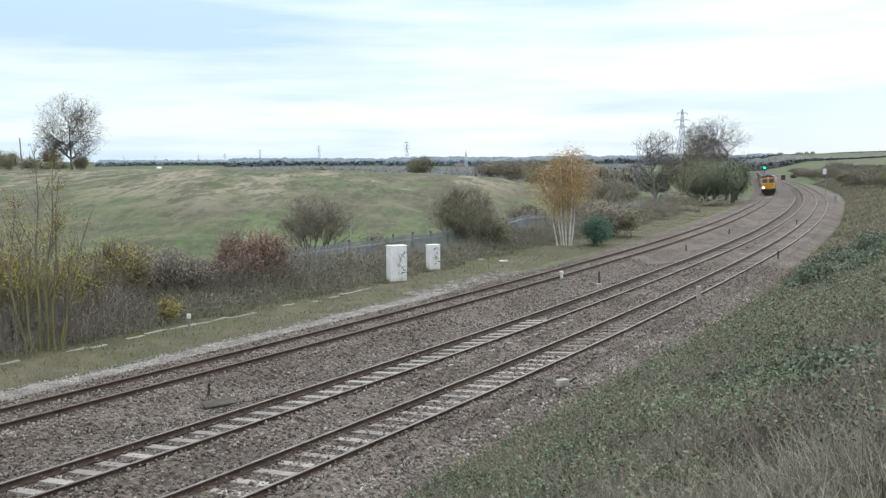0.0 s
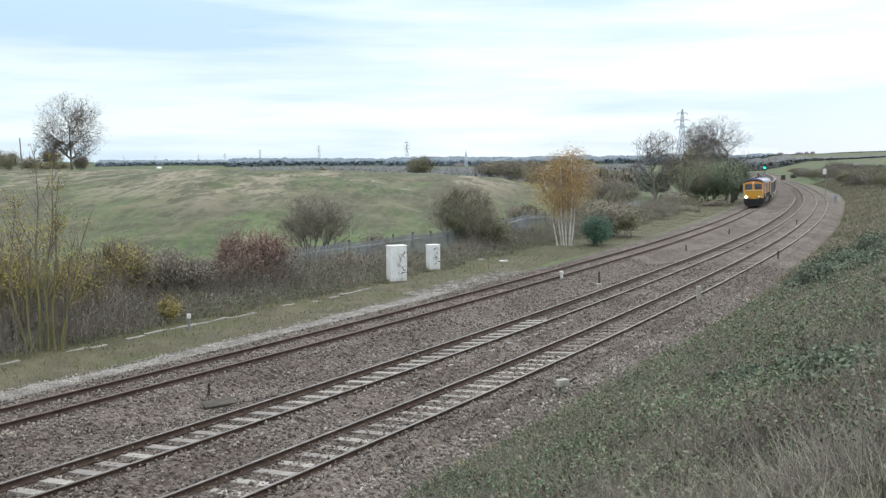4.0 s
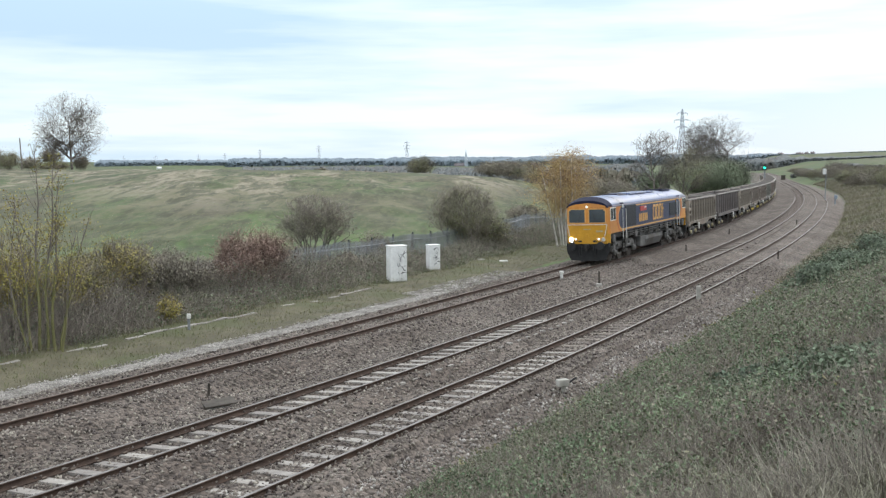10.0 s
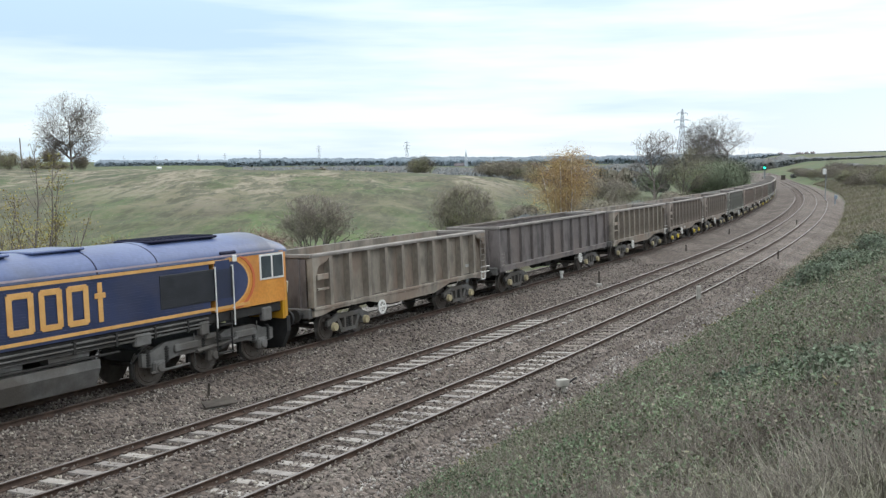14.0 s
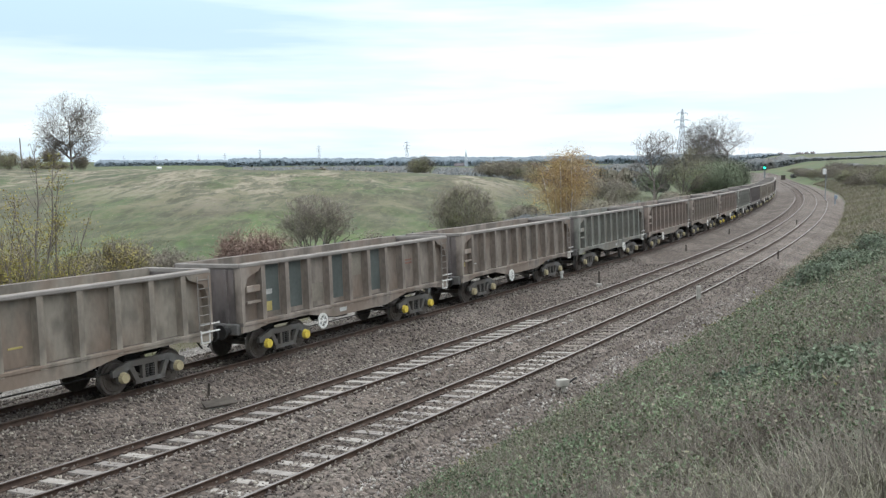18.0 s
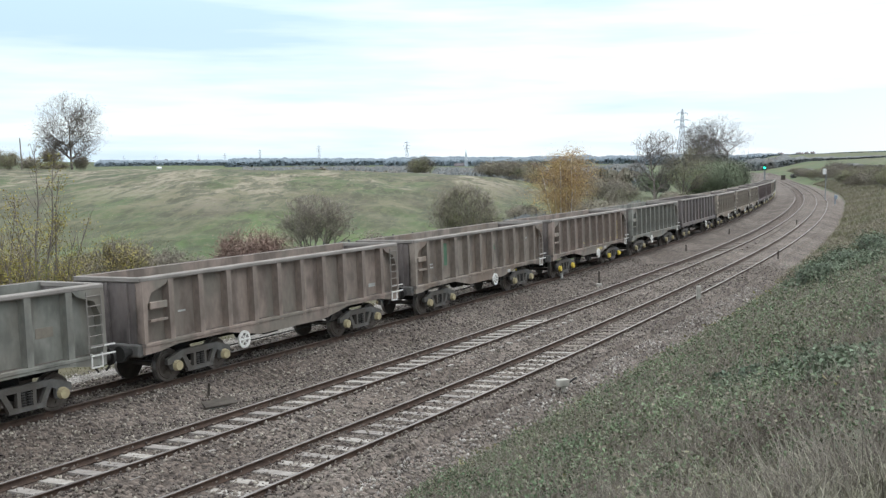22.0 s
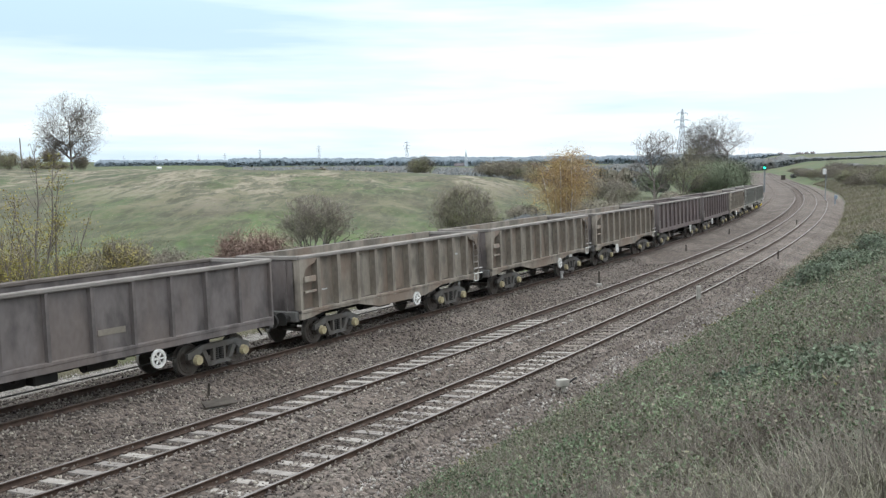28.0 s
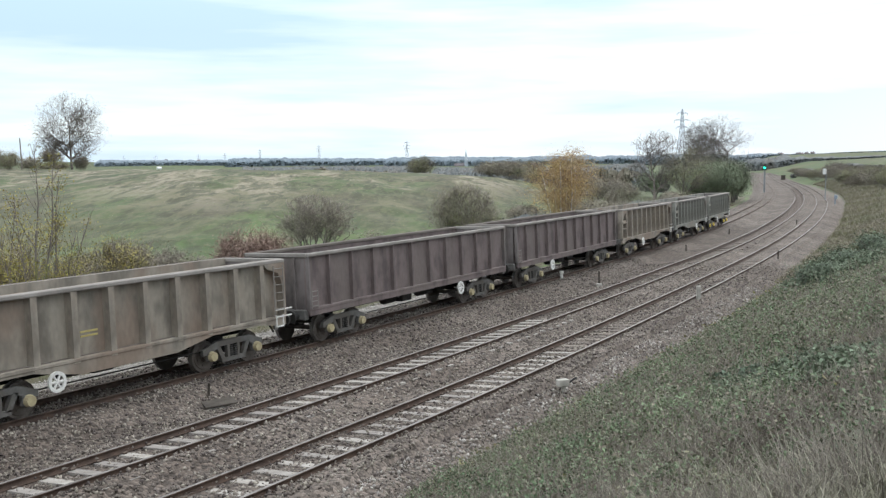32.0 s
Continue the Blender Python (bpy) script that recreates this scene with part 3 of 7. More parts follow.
# ---------------------------------------------------------------- locomotive
def loco_bogie(parent, x0, axles):
    """Six-wheel bogie: two side frames with dropped ends, springs, axle boxes, brake gear and three wheelsets."""
    bg = empty("bogie", pose(x0, 0, 0))
    bg.parent = parent
    tagged(bg, "grime-grey three-axle bogie")
    for sgn in (-1, 1):
        bm = bmesh.new()
        out = [(-2.62, 0.62), (-2.62, 0.95), (-2.2, 1.0), (-1.75, 1.16), (-0.55, 1.16), (-0.25, 1.02), (0.25, 1.02), (0.55, 1.16), (1.75, 1.16), (2.2, 1.0), (2.62, 0.95), (2.62, 0.62), (2.3, 0.55), (1.75, 0.66), (1.35, 0.72), (0.7, 0.72), (0.35, 0.6), (-0.35, 0.6), (-0.7, 0.72), (-1.35, 0.72), (-1.75, 0.66), (-2.3, 0.55)]
        prism(bm, out, "y", sgn * 1.0, sgn * 1.14)
        for xx in (-1.35, 1.05):
            box(bm, (xx, sgn * 1.18, 0.95), (0.9, 0.10, 0.22), 0.03)
        part("side_frame", bm, M["under"], bg)
        for ax in axles:
            bm = bmesh.new()
            box(bm, (ax, sgn * 1.12, 0.533), (0.42, 0.22, 0.36), 0.05)
            rod(bm, (ax, sgn * 1.2, 0.533), (ax, sgn * 1.30, 0.533), 0.14, 0.11, seg=14)
            part("axle_box", bm, M["under"], bg)
            for dx in (-0.33, 0.33):
                bm = bmesh.new()
                rod(bm, (ax + dx, sgn * 1.09, 0.6), (ax + dx, sgn * 1.09, 1.06), 0.07, seg=8)
                for k in range(6):
                    rod(bm, (ax + dx, sgn * 1.09, 0.62 + 0.07 * k), (ax + dx, sgn * 1.09, 0.655 + 0.07 * k), 0.10, seg=10)
                part("coil_spring", bm, M["under_dark"], bg)
        bm = bmesh.new()
        rod(bm, (-0.9, sgn * 1.24, 0.86), (0.7, sgn * 1.24, 0.74), 0.06, seg=8)
        rod(bm, (1.0, sgn * 1.22, 0.45), (2.4, sgn * 1.22, 0.42), 0.035, seg=6)
        box(bm, (0.1, sgn * 1.2, 1.1), (0.5, 0.14, 0.16), 0.03)
        part("damper", bm, M["under"], bg)
        for ax in axles:
            bm = bmesh.new()
            box(bm, (ax + 0.62, sgn * 0.80, 0.50), (0.10, 0.14, 0.42), 0.02)
            rod(bm, (ax + 0.62, sgn * 0.82, 0.66), (ax + 0.3, sgn * 0.95, 1.0), 0.03, seg=6)
            part("brake_block", bm, M["under_dark"], bg)
    bm = bmesh.new()
    box(bm, (0, 0, 0.85), (4.9, 1.6, 0.35), 0.05)
    part("transom", bm, M["under_dark"], bg)
    for ax in axles:
        ws = part("wheelset", wheelset_bm(0.533), [M["steel"], M["tread"]], bg, smooth=False)
        ws.location = (ax, 0, 0.533)
        WHEEL_PARTS.append((ws, 0.533, 9.98 - (x0 + ax)))


def skin(bm, outline, x0, x1):
    prism(bm, outline, "x", x0, x1)


def locomotive():
    lo = empty("diesel_locomotive")
    tagged(lo, "orange and dark blue freight diesel locomotive with lit headlamps", "locomotive", group="goods train")
    W, SOLE, CANT = 1.32, 1.74, 3.28
    side = [(-W, SOLE), (W, SOLE), (W, CANT), (-W, CANT)]
    roof = [(1.335, 3.262), (1.31, 3.42), (1.15, 3.61), (0.82, 3.79), (0.35, 3.9), (-0.35, 3.9), (-0.82, 3.79), (-1.15, 3.61), (-1.31, 3.42), (-1.335, 3.262)]
    for _ in range(2):
        cut = [roof[0]]
        for (ya, za), (yb, zb) in zip(roof[:-1], roof[1:]):
            cut += [(ya * 0.75 + yb * 0.25, za * 0.75 + zb * 0.25), (ya * 0.25 + yb * 0.75, za * 0.25 + zb * 0.75)]
        roof = cut + [roof[-1]]
    part("body_side_section", one(prism, side, "x", -6.5, 6.68), M["blue"], lo, "dark blue ribbed engine room body")
    # fine horizontal ribs on both sides
    bm = bmesh.new()
    for sgn in (-1, 1):
        for k in range(18):
            box(bm, (-0.9, sgn * (W + 0.006), 1.98 + 0.068 * k), (10.2, 0.016, 0.028))
    part("side_ribs", bm, M["blue"], lo)
    for sgn in (-1, 1):
        part("upper_stripe", one(box, (-1.6, sgn * (W + 0.012), 3.2), (11.7, 0.024, 0.085)), M["logo"], lo, "orange stripe under the roof")
        part("lower_stripe", one(box, (-0.3, sgn * (W + 0.012), 1.86), (15.6, 0.024, 0.085)), M["logo"], lo, "orange stripe along the sole")
        bm = bmesh.new()
        box(bm, (5.42, sgn * (W + 0.014), 2.62), (2.42, 0.028, 1.3), 0.01)
        for k in range(24):
            box(bm, (5.42, sgn * (W + 0.032), 2.03 + 0.051 * k), (2.34, 0.02, 0.018))
        part("intake_grille", bm, M["black_panel"], lo, "black louvred intake")
        bm = bmesh.new()
        box(bm, (-6.05, sgn * (W + 0.014), 2.55), (2.85, 0.028, 0.92), 0.01)
        for k in range(16):
            box(bm, (-6.05, sgn * (W + 0.032), 2.15 + 0.053 * k), (2.75, 0.02, 0.018))
        part("radiator_grille", bm, M["black_panel"], lo, "black louvred radiator side")
        part("nameplate", one(box, (2.48, sgn * (W + 0.03), 2.93), (1.5, 0.03, 0.3), 0.01), M["red"], lo, "red nameplate panel")
        part("nameplate_bar", one(box, (2.05, sgn * (W + 0.05), 2.99), (0.45, 0.012, 0.07)), M["white"], lo)
        # running number as five plain upright bars, and the company mark as four plain shapes
        for k in range(5):
            part("number_bar", one(box, (3.32 - 0.43 * k, sgn * (W + 0.022), 2.36), (0.27, 0.02, 0.5), 0.008), M["logo"], lo)
        for k, (cx, wd) in enumerate(((-0.34, 0.74), (-1.18, 0.66), (-1.96, 0.66), (-2.64, 0.34))):
            bm = bmesh.new()
            yy = sgn * (W + 0.022)
            if k < 3:
                for zz in (2.12, 2.98):
                    box(bm, (cx, yy, zz), (wd - 0.1, 0.02, 0.15), 0.008)
                for xx in (cx - wd / 2 + 0.08, cx + wd / 2 - 0.08):
                    box(bm, (xx, yy + sgn * 0.002, 2.55), (0.16, 0.02, 0.92), 0.008)
            else:
                box(bm, (cx, yy, 2.55), (0.15, 0.02, 1.0), 0.008)
                box(bm, (cx, yy + sgn * 0.002, 2.72), (wd, 0.02, 0.14), 0.008)
            part("company_mark", bm, M["logo"], lo)
    # roof
    bm = bmesh.new()
    prism(bm, roof, "x", -9.2, 9.32)
    part("roof", bm, M["roof"], lo, "dark blue roof, sky reflection painted in as blue-grey")
    low = [(y * 0.985, 3.24 + (z - 3.24) * 0.6) for y, z in roof]
    bm = bmesh.new()
    v0 = [bm.verts.new((-9.2, y, z)) for y, z in roof]
    v1 = [bm.verts.new((-9.92, y, z)) for y, z in low]
    for i in range(len(roof)):
        bm.faces.new((v0[i], v0[(i + 1) % len(roof)], v1[(i + 1) % len(roof)], v1[i]))
    bm.faces.new(v1)
    bmesh.ops.recalc_face_normals(bm, faces=bm.faces)
    part("rear_roof_dome", bm, M["roof"], lo)
    bm = bmesh.new()
    v0 = [bm.verts.new((9.32, y, z)) for y, z in roof]
    v1 = [bm.verts.new((9.99, y * 0.93, 3.262 + (z - 3.262) * 0.66)) for y, z in roof]
    for i in range(len(roof)):
        bm.faces.new((v0[i], v0[(i + 1) % len(roof)], v1[(i + 1) % len(roof)], v1[i]))
    bm.faces.new(v1)
    bmesh.ops.recalc_face_normals(bm, faces=bm.faces)
    part("front_roof_dome", bm, M["roof_dark"], lo, "dark navy raked roof front over the windscreens")
    for sgn in (-1, 1):
        part("roof_lining", one(box, (0.0, sgn * 1.338, 3.34), (18.6, 0.012, 0.05)), M["pale_line"], lo)
    # roof fittings
    bm = bmesh.new()
    prism(bm, [(y * 0.8, 3.3 + (z - 3.3) * 1.10) for y, z in roof], "x", 3.55, 5.35)
    part("exhaust_cowl", bm, M["roof_dark"], lo, "soot-dark exhaust hood")
    for xx, ln_, wd in ((2.75, 1.1, 1.5), (0.6, 2.4, 1.5), (-2.0, 1.6, 1.4)):
        part("roof_hatch", one(box, (xx, 0, 3.90), (ln_, wd, 0.07), 0.03), M["roof"], lo)
    for xx, ln_, wd in ((-6.2, 2.6, 1.5),):
        bm = bmesh.new()
        box(bm, (xx, 0, 3.895), (ln_, wd, 0.07), 0.03)
        for k in range(int(ln_ / 0.14)):
            box(bm, (xx - ln_ / 2 + 0.12 + 0.14 * k, 0, 3.94), (0.03, wd * 0.9, 0.03))
        part("roof_grille", bm, M["roof_dark"], lo, "dark roof vent")
    for xx in (7.6, 2.0, -2.6, -4.6):
        bm = bmesh.new()
        prism(bm, [(y * 1.002, z + 0.004) for y, z in roof], "x", xx - 0.02, xx + 0.02)
        part("roof_seam", bm, M["roof_dark"], lo)
    # pipes, sand boxes and equipment below the sole
    for sgn in (-1, 1):
        for zz, yy, rr in ((1.62, 1.29, 0.030), (1.50, 1.31, 0.022), (1.40, 1.27, 0.028)):
            part("air_pipe", one(rod, (-6.4, sgn * yy, zz), (6.4, sgn * yy, zz - 0.02), rr, seg=6), M["under"], lo)
        for xx in (-5.6, -4.4, -3.1, -1.8, 1.2, 2.4, 3.5, 4.6, 5.8):
            part("pipe_bracket", one(box, (xx, sgn * 1.28, 1.52), (0.07, 0.12, 0.34), 0.01), M["under_dark"], lo)
        for xx, wd, zz, hh in ((8.9, 0.42, 1.42, 0.42), (6.25, 0.36, 1.36, 0.40), (4.05, 0.55, 1.38, 0.34), (-4.0, 0.55, 1.38, 0.34), (-6.25, 0.36, 1.36, 0.40), (-8.9, 0.42, 1.42, 0.42)):
            part("sand_box", one(box, (xx, sgn * 1.22, zz), (wd, 0.2, hh), 0.04), M["under"], lo)
        for xx in (8.5, 5.9, -5.9, -8.5):
            part("sand_pipe", one(rod, (xx, sgn * 1.2, 1.25), (xx - 0.25, sgn * 0.95, 0.25), 0.022, seg=6), M["under"], lo)
    # cabs
    for e in (1, -1):
        cab = empty("cab", pose(0, 0, 0, 0, 0, 0 if e == 1 else 180))
        cab.parent = lo
        tagged(cab, "orange driving cab with two windscreens and a yellow lower front")
        plan = [(-1.32, 6.68), (1.32, 6.68), (1.32, 9.72), (1.18, 9.98), (-1.18, 9.98), (-1.32, 9.72)]
        bm = bmesh.new()
        prism(bm, [(x, y) for y, x in plan], "z", SOLE, 3.30)
        part("cab_shell", bm, M["orange"], cab)
        # face: upper arch of orange, yellow lower part
        part("brow", one(prism, [(-1.18, 3.27), (1.18, 3.27), (1.05, 3.38), (0.62, 3.49), (0, 3.545), (-0.62, 3.49), (-1.05, 3.38)], "x", 9.5, 10.0), M["orange"], cab)
        part("lower_front", one(prism, [(9.62, -1.30), (9.62, 1.30), (9.74, 1.30), (10.01, 1.17), (10.01, -1.17), (9.74, -1.30)], "z", 1.17, 2.27), M["yellow"], cab, "yellow lower front panel")
        part("waist_rail", one(box, (10.02, 0, 2.29), (0.05, 2.42, 0.035), 0.01), M["white"], cab, "white handrail across the front")
        for sgn in (-1, 1):
            part("side_rail", one(rod, (10.03, sgn * 1.20, 2.28), (10.04, sgn * 1.06, 1.60), 0.02, seg=6), M["white"], cab)
            bm = bmesh.new()
            prism(bm, [(sgn * 0.09, 2.36), (sgn * 1.14, 2.36), (sgn * 1.14, 3.10), (sgn * 1.02, 3.22), (sgn * 0.09, 3.22)], "x", 9.97, 10.005)
            part("windscreen_frame", bm, M["logo"], cab)
            bm = bmesh.new()
            prism(bm, [(sgn * 0.14, 2.41), (sgn * 1.09, 2.41), (sgn * 1.09, 3.07), (sgn * 0.98, 3.17), (sgn * 0.14, 3.17)], "x", 9.99, 10.012)
            part("windscreen", bm, M["screen"], cab, "dark reflective windscreen")
            part("wiper", one(rod, (10.03, sgn * 0.55, 2.42), (10.03, sgn * 0.35, 2.95), 0.012, seg=5), M["black"], cab)
            # side: window, arc, door
            bm = bmesh.new()
            box(bm, (9.16, sgn * 1.325, 2.86), (1.10, 0.03, 0.78), 0.01)
            part("side_window_frame", bm, M["white"], cab, "pale side window frame")
            for xx, wd in ((9.43, 0.46), (8.90, 0.44)):
                part("side_window", one(box, (xx, sgn * 1.338, 2.86), (wd, 0.02, 0.66), 0.006), M["screen"], cab)
            bm = bmesh.new()
            cx, r = 6.9, 1.18
            ring = [(cx + r * math.cos(a), 2.56 + 0.74 * math.sin(a)) for a in np.linspace(-1.45, 1.45, 14)]
            prism(bm, [(6.7, 1.83)] + ring + [(6.7, 3.29)], "y", sgn * 1.322, sgn * 1.334)
            part("door_surround", bm, M["blue"], cab)
            bm = bmesh.new()
            bm2 = bmesh.new()
            for a0, a1 in zip(np.linspace(-1.4, 1.4, 13)[:-1], np.linspace(-1.4, 1.4, 13)[1:]):
                for target, ri, ro, zi, zo in ((bm2, 1.18, 1.25, 0.74, 0.79), (bm, 1.40, 1.50, 0.90, 0.98)):
                    q = [(cx + rr * math.cos(a), 2.56 + rz * math.sin(a)) for rr, rz, a in ((ri, zi, a0), (ro, zo, a0), (ro, zo, a1), (ri, zi, a1))]
                    q = [(u, min(max(v_, 1.76), 3.28)) for u, v_ in q]
                    prism(target, q, "y", sgn * 1.322, sgn * 1.336)
            part("door_arc", bm2, M["logo"], cab, "yellow-orange arc beside the door")
            part("door_arc", bm, M["ring"], cab, "red-orange arc beside the door")
            part("door", one(box, (7.02, sgn * 1.335, 2.56), (0.6, 0.03, 1.34), 0.01), M["blue"], cab, "dark blue cab door")
            bm = bmesh.new()
            for xx in (7.38, 6.66):
                rod(bm, (xx, sgn * 1.40, 1.3), (xx, sgn * 1.40, 3.05), 0.022, seg=6)
                rod(bm, (xx, sgn * 1.33, 3.05), (xx, sgn * 1.41, 3.05), 0.02, seg=6)
                rod(bm, (xx, sgn * 1.33, 1.8), (xx, sgn * 1.41, 1.8), 0.02, seg=6)
            part("handrail", bm, M["white"], cab, "white grab rails")
            bm = bmesh.new()
            for zz in (0.55, 0.95, 1.35):
                box(bm, (7.02, sgn * 1.3, zz), (0.62, 0.16, 0.03))
            for xx in (6.72, 7.32):
                box(bm, (xx, sgn * 1.3, 1.08), (0.03, 0.05, 1.2))
            part("cab_steps", bm, M["under_dark"], cab)
            part("mirror", one(box, (7.45, sgn * 1.42, 3.25), (0.16, 0.07, 0.2), 0.02), M["white"], cab)
            part("horn_cover", one(box, (7.3, sgn * 1.30, 3.42), (0.7, 0.1, 0.1), 0.04), M["roof_dark"], cab)
            # lamps
            part("lamp_housing", one(box, (10.0, sgn * 0.86, 1.42), (0.10, 0.62, 0.26), 0.05), M["yellow"], cab)
            lit = e == 1
            part("headlamp", one(rod, (10.02, sgn * 0.98, 1.42), (10.075, sgn * 0.98, 1.42), 0.125, 0.11, seg=16), M["lamp_on"] if lit and sgn == -1 else M["lamp_glass"], cab, "bright white headlamp" if lit and sgn == -1 else "unlit headlamp")
            part("marker_lamp", one(rod, (10.02, sgn * 0.70, 1.45), (10.07, sgn * 0.70, 1.45), 0.075, seg=12), M["lamp_small"] if lit else M["lamp_glass"], cab)
            part("tail_lamp", one(rod, (10.02, sgn * 0.84, 1.30), (10.05, sgn * 0.84, 1.30), 0.04, seg=10), M["lamp_glass"], cab)
            # buffers
            bf = part("buffer", one(rod, (9.9, sgn * 0.865, 1.05), (10.28, sgn * 0.865, 1.05), 0.13, seg=12), M["black"], cab)
            part("buffer_head", one(rod, (10.28, sgn * 0.865, 1.05), (10.38, sgn * 0.865, 1.05), 0.26, 0.25, seg=18), M["black"], bf)
        part("top_lamp", one(rod, (9.96, 0, 3.33), (10.01, 0, 3.33), 0.075, seg=14), M["lamp_small"] if e == 1 else M["lamp_glass"], cab, "lit upper marker lamp" if e == 1 else "")
        bm = bmesh.new()
        prism(bm, [(-1.3, 1.22), (1.3, 1.22), (1.3, 0.75), (1.05, 0.22), (0.45, 0.16), (-0.45, 0.16), (-1.05, 0.22), (-1.3, 0.75)], "x", 9.78, 9.95)
        part("valance", bm, M["black"], cab, "black snowplough valance")
        bm = bmesh.new()
        box(bm, (10.05, 0, 1.02), (0.35, 0.3, 0.3), 0.04)
        box(bm, (10.22, 0, 0.95), (0.2, 0.1, 0.36), 0.03)
        part("coupling_hook", bm, M["under_dark"], cab)
        for yy in (-0.5, -0.36, 0.36, 0.5):
            bm = bmesh.new()
            rod(bm, (9.97, yy, 1.05), (10.12, yy, 0.8), 0.03, seg=6)
            rod(bm, (10.12, yy, 0.8), (10.1, yy, 0.45), 0.03, seg=6)
            part("air_hose", bm, M["black"], cab)
        part("front_plate", one(box, (10.016, 0, 2.02), (0.016, 0.46, 0.05)), M["cap_buff"], cab)
        part("cable_socket", one(box, (10.03, 0.0, 1.66), (0.05, 0.2, 0.18), 0.03), M["yellow"], cab)
        part("number_bar", one(box, (10.016, 0.74, 1.9), (0.016, 0.42, 0.09)), M["cap_buff"], cab)
        for yy in (-0.45, 0.45):
            part("lifting_eye", one(box, (10.02, yy, 1.32), (0.05, 0.22, 0.1), 0.03), M["under_dark"], cab)
    # underframe
    part("sole_bar", one(box, (0, 0, 1.58), (19.2, 2.5, 0.3), 0.03), M["under_dark"], lo)
    bm = bmesh.new()
    prism(bm, [(-1.3, 1.12), (1.3, 1.12), (1.32, 0.9), (1.1, 0.42), (-1.1, 0.42), (-1.32, 0.9)], "x", -2.55, 2.0)
    part("fuel_tank", bm, M["under"], lo, "dusty grey fuel tank")
    part("battery_box", one(box, (2.62, 0, 0.86), (1.15, 2.62, 0.72), 0.04), M["under"], lo)
    for sgn in (-1, 1):
        for k, (xx, rr) in enumerate(((0.2, 0.16), (-1.7, 0.18), (2.2, 0.15))):
            part("air_reservoir", one(rod, (xx - 0.6, sgn * 1.05, 1.30), (xx + 0.6, sgn * 1.05, 1.30), rr, seg=10), M["under"], lo)
        bm = bmesh.new()
        for zz in (1.42, 1.2):
            rod(bm, (-3.2, sgn * 1.28, zz), (3.4, sgn * 1.28, zz), 0.03, seg=6)
        rod(bm, (3.4, sgn * 1.28, 1.2), (4.6, sgn * 1.2, 1.35), 0.03, seg=6)
        part("pipe_run", bm, M["under_dark"], lo)
    loco_bogie(lo, 6.34, (2.07, 0.02, -2.07))
    loco_bogie(lo, -6.66, (2.07, 0.02, -2.07))
    return lo


# ---------------------------------------------------------------- wagons
def wagon_bogie(parent, x0, cap):
    bg = empty("bogie", pose(x0, 0, 0))
    bg.parent = parent
    tagged(bg, "cast steel two-axle bogie")
    for sgn in (-1, 1):
        bm = bmesh.new()
        # truss frame: top bar, two raking legs, bottom bar, centre pillar
        y0, y1 = sgn * 1.0, sgn * 1.12
        prism(bm, [(-1.25, 0.52), (-1.25, 0.68), (-0.7, 0.86), (0.7, 0.86), (1.25, 0.68), (1.25, 0.52), (0.95, 0.52), (0.6, 0.70), (-0.6, 0.70), (-0.95, 0.52)], "y", y0, y1)
        for u in (-1, 1):
            prism(bm, [(u * 0.72, 0.72), (u * 0.56, 0.72), (u * 0.34, 0.30), (u * 0.50, 0.30)], "y", y0, y1)
            prism(bm, [(u * 0.16, 0.70), (u * 0.26, 0.70), (u * 0.26, 0.34), (u * 0.16, 0.34)], "y", y0, y1)
        prism(bm, [(-0.5, 0.22), (0.5, 0.22), (0.5, 0.34), (-0.5, 0.34)], "y", y0, y1)
        part("side_frame", bm, M["under"], bg)
        for xx in (-0.09, 0.09):
            bm = bmesh.new()
            rings = []
            for k in range(11):
                rr = 0.085 if k % 2 else 0.055
                rings.append([bm.verts.new((xx + rr * math.cos(q * math.pi / 4), sgn * 1.07 + rr * math.sin(q * math.pi / 4), 0.35 + 0.032 * k)) for q in range(8)])
            for lo_r, hi_r in zip(rings[:-1], rings[1:]):
                for q in range(8):
                    bm.faces.new((lo_r[q], lo_r[(q + 1) % 8], hi_r[(q + 1) % 8], hi_r[q]))
            part("coil_spring", bm, M["under_dark"], bg)
        for ax in (-0.95, 0.95):
            bx = part("axle_box", one(box, (ax, sgn * 1.07, 0.47), (0.3, 0.2, 0.28), 0.04), M["under"], bg)
            part("axle_cap", one(rod, (ax, sgn * 1.15, 0.47), (ax, sgn * 1.27, 0.47), 0.155, 0.13, seg=14), cap, bx, "round axle-box cover")
    bm = bmesh.new()
    box(bm, (0, 0, 0.62), (0.5, 2.0, 0.3), 0.04)
    box(bm, (0, 0, 0.85), (0.6, 0.9, 0.3), 0.04)
    part("bolster", bm, M["under_dark"], bg)
    for ax in (-0.95, 0.95):
        ws = part("wheelset", wheelset_bm(0.46), [M["steel"], M["tread"]], bg)
        ws.location = (ax, 0, 0.46)


def brake_wheel(parent, x, y):
    bm = bmesh.new()
    n = 20
    for k in range(n):
        a0, a1 = 2 * math.pi * k / n, 2 * math.pi * (k + 1) / n
        prism(bm, [(x + r * math.cos(a), 0.80 + r * math.sin(a)) for r, a in ((0.18, a0), (0.26, a0), (0.26, a1), (0.18, a1))], "y", y, y + 0.05)
    for k in range(3):
        a = math.pi * k / 3
        rod(bm, (x + 0.2 * math.cos(a), y + 0.02, 0.80 + 0.2 * math.sin(a)), (x - 0.2 * math.cos(a), y + 0.02, 0.80 - 0.2 * math.sin(a)), 0.03, seg=6)
    rod(bm, (x, y - 0.3, 0.80), (x, y + 0.05, 0.80), 0.03, seg=6)
    part("brake_wheel", bm, M["white"], parent, "white hand brake wheel")


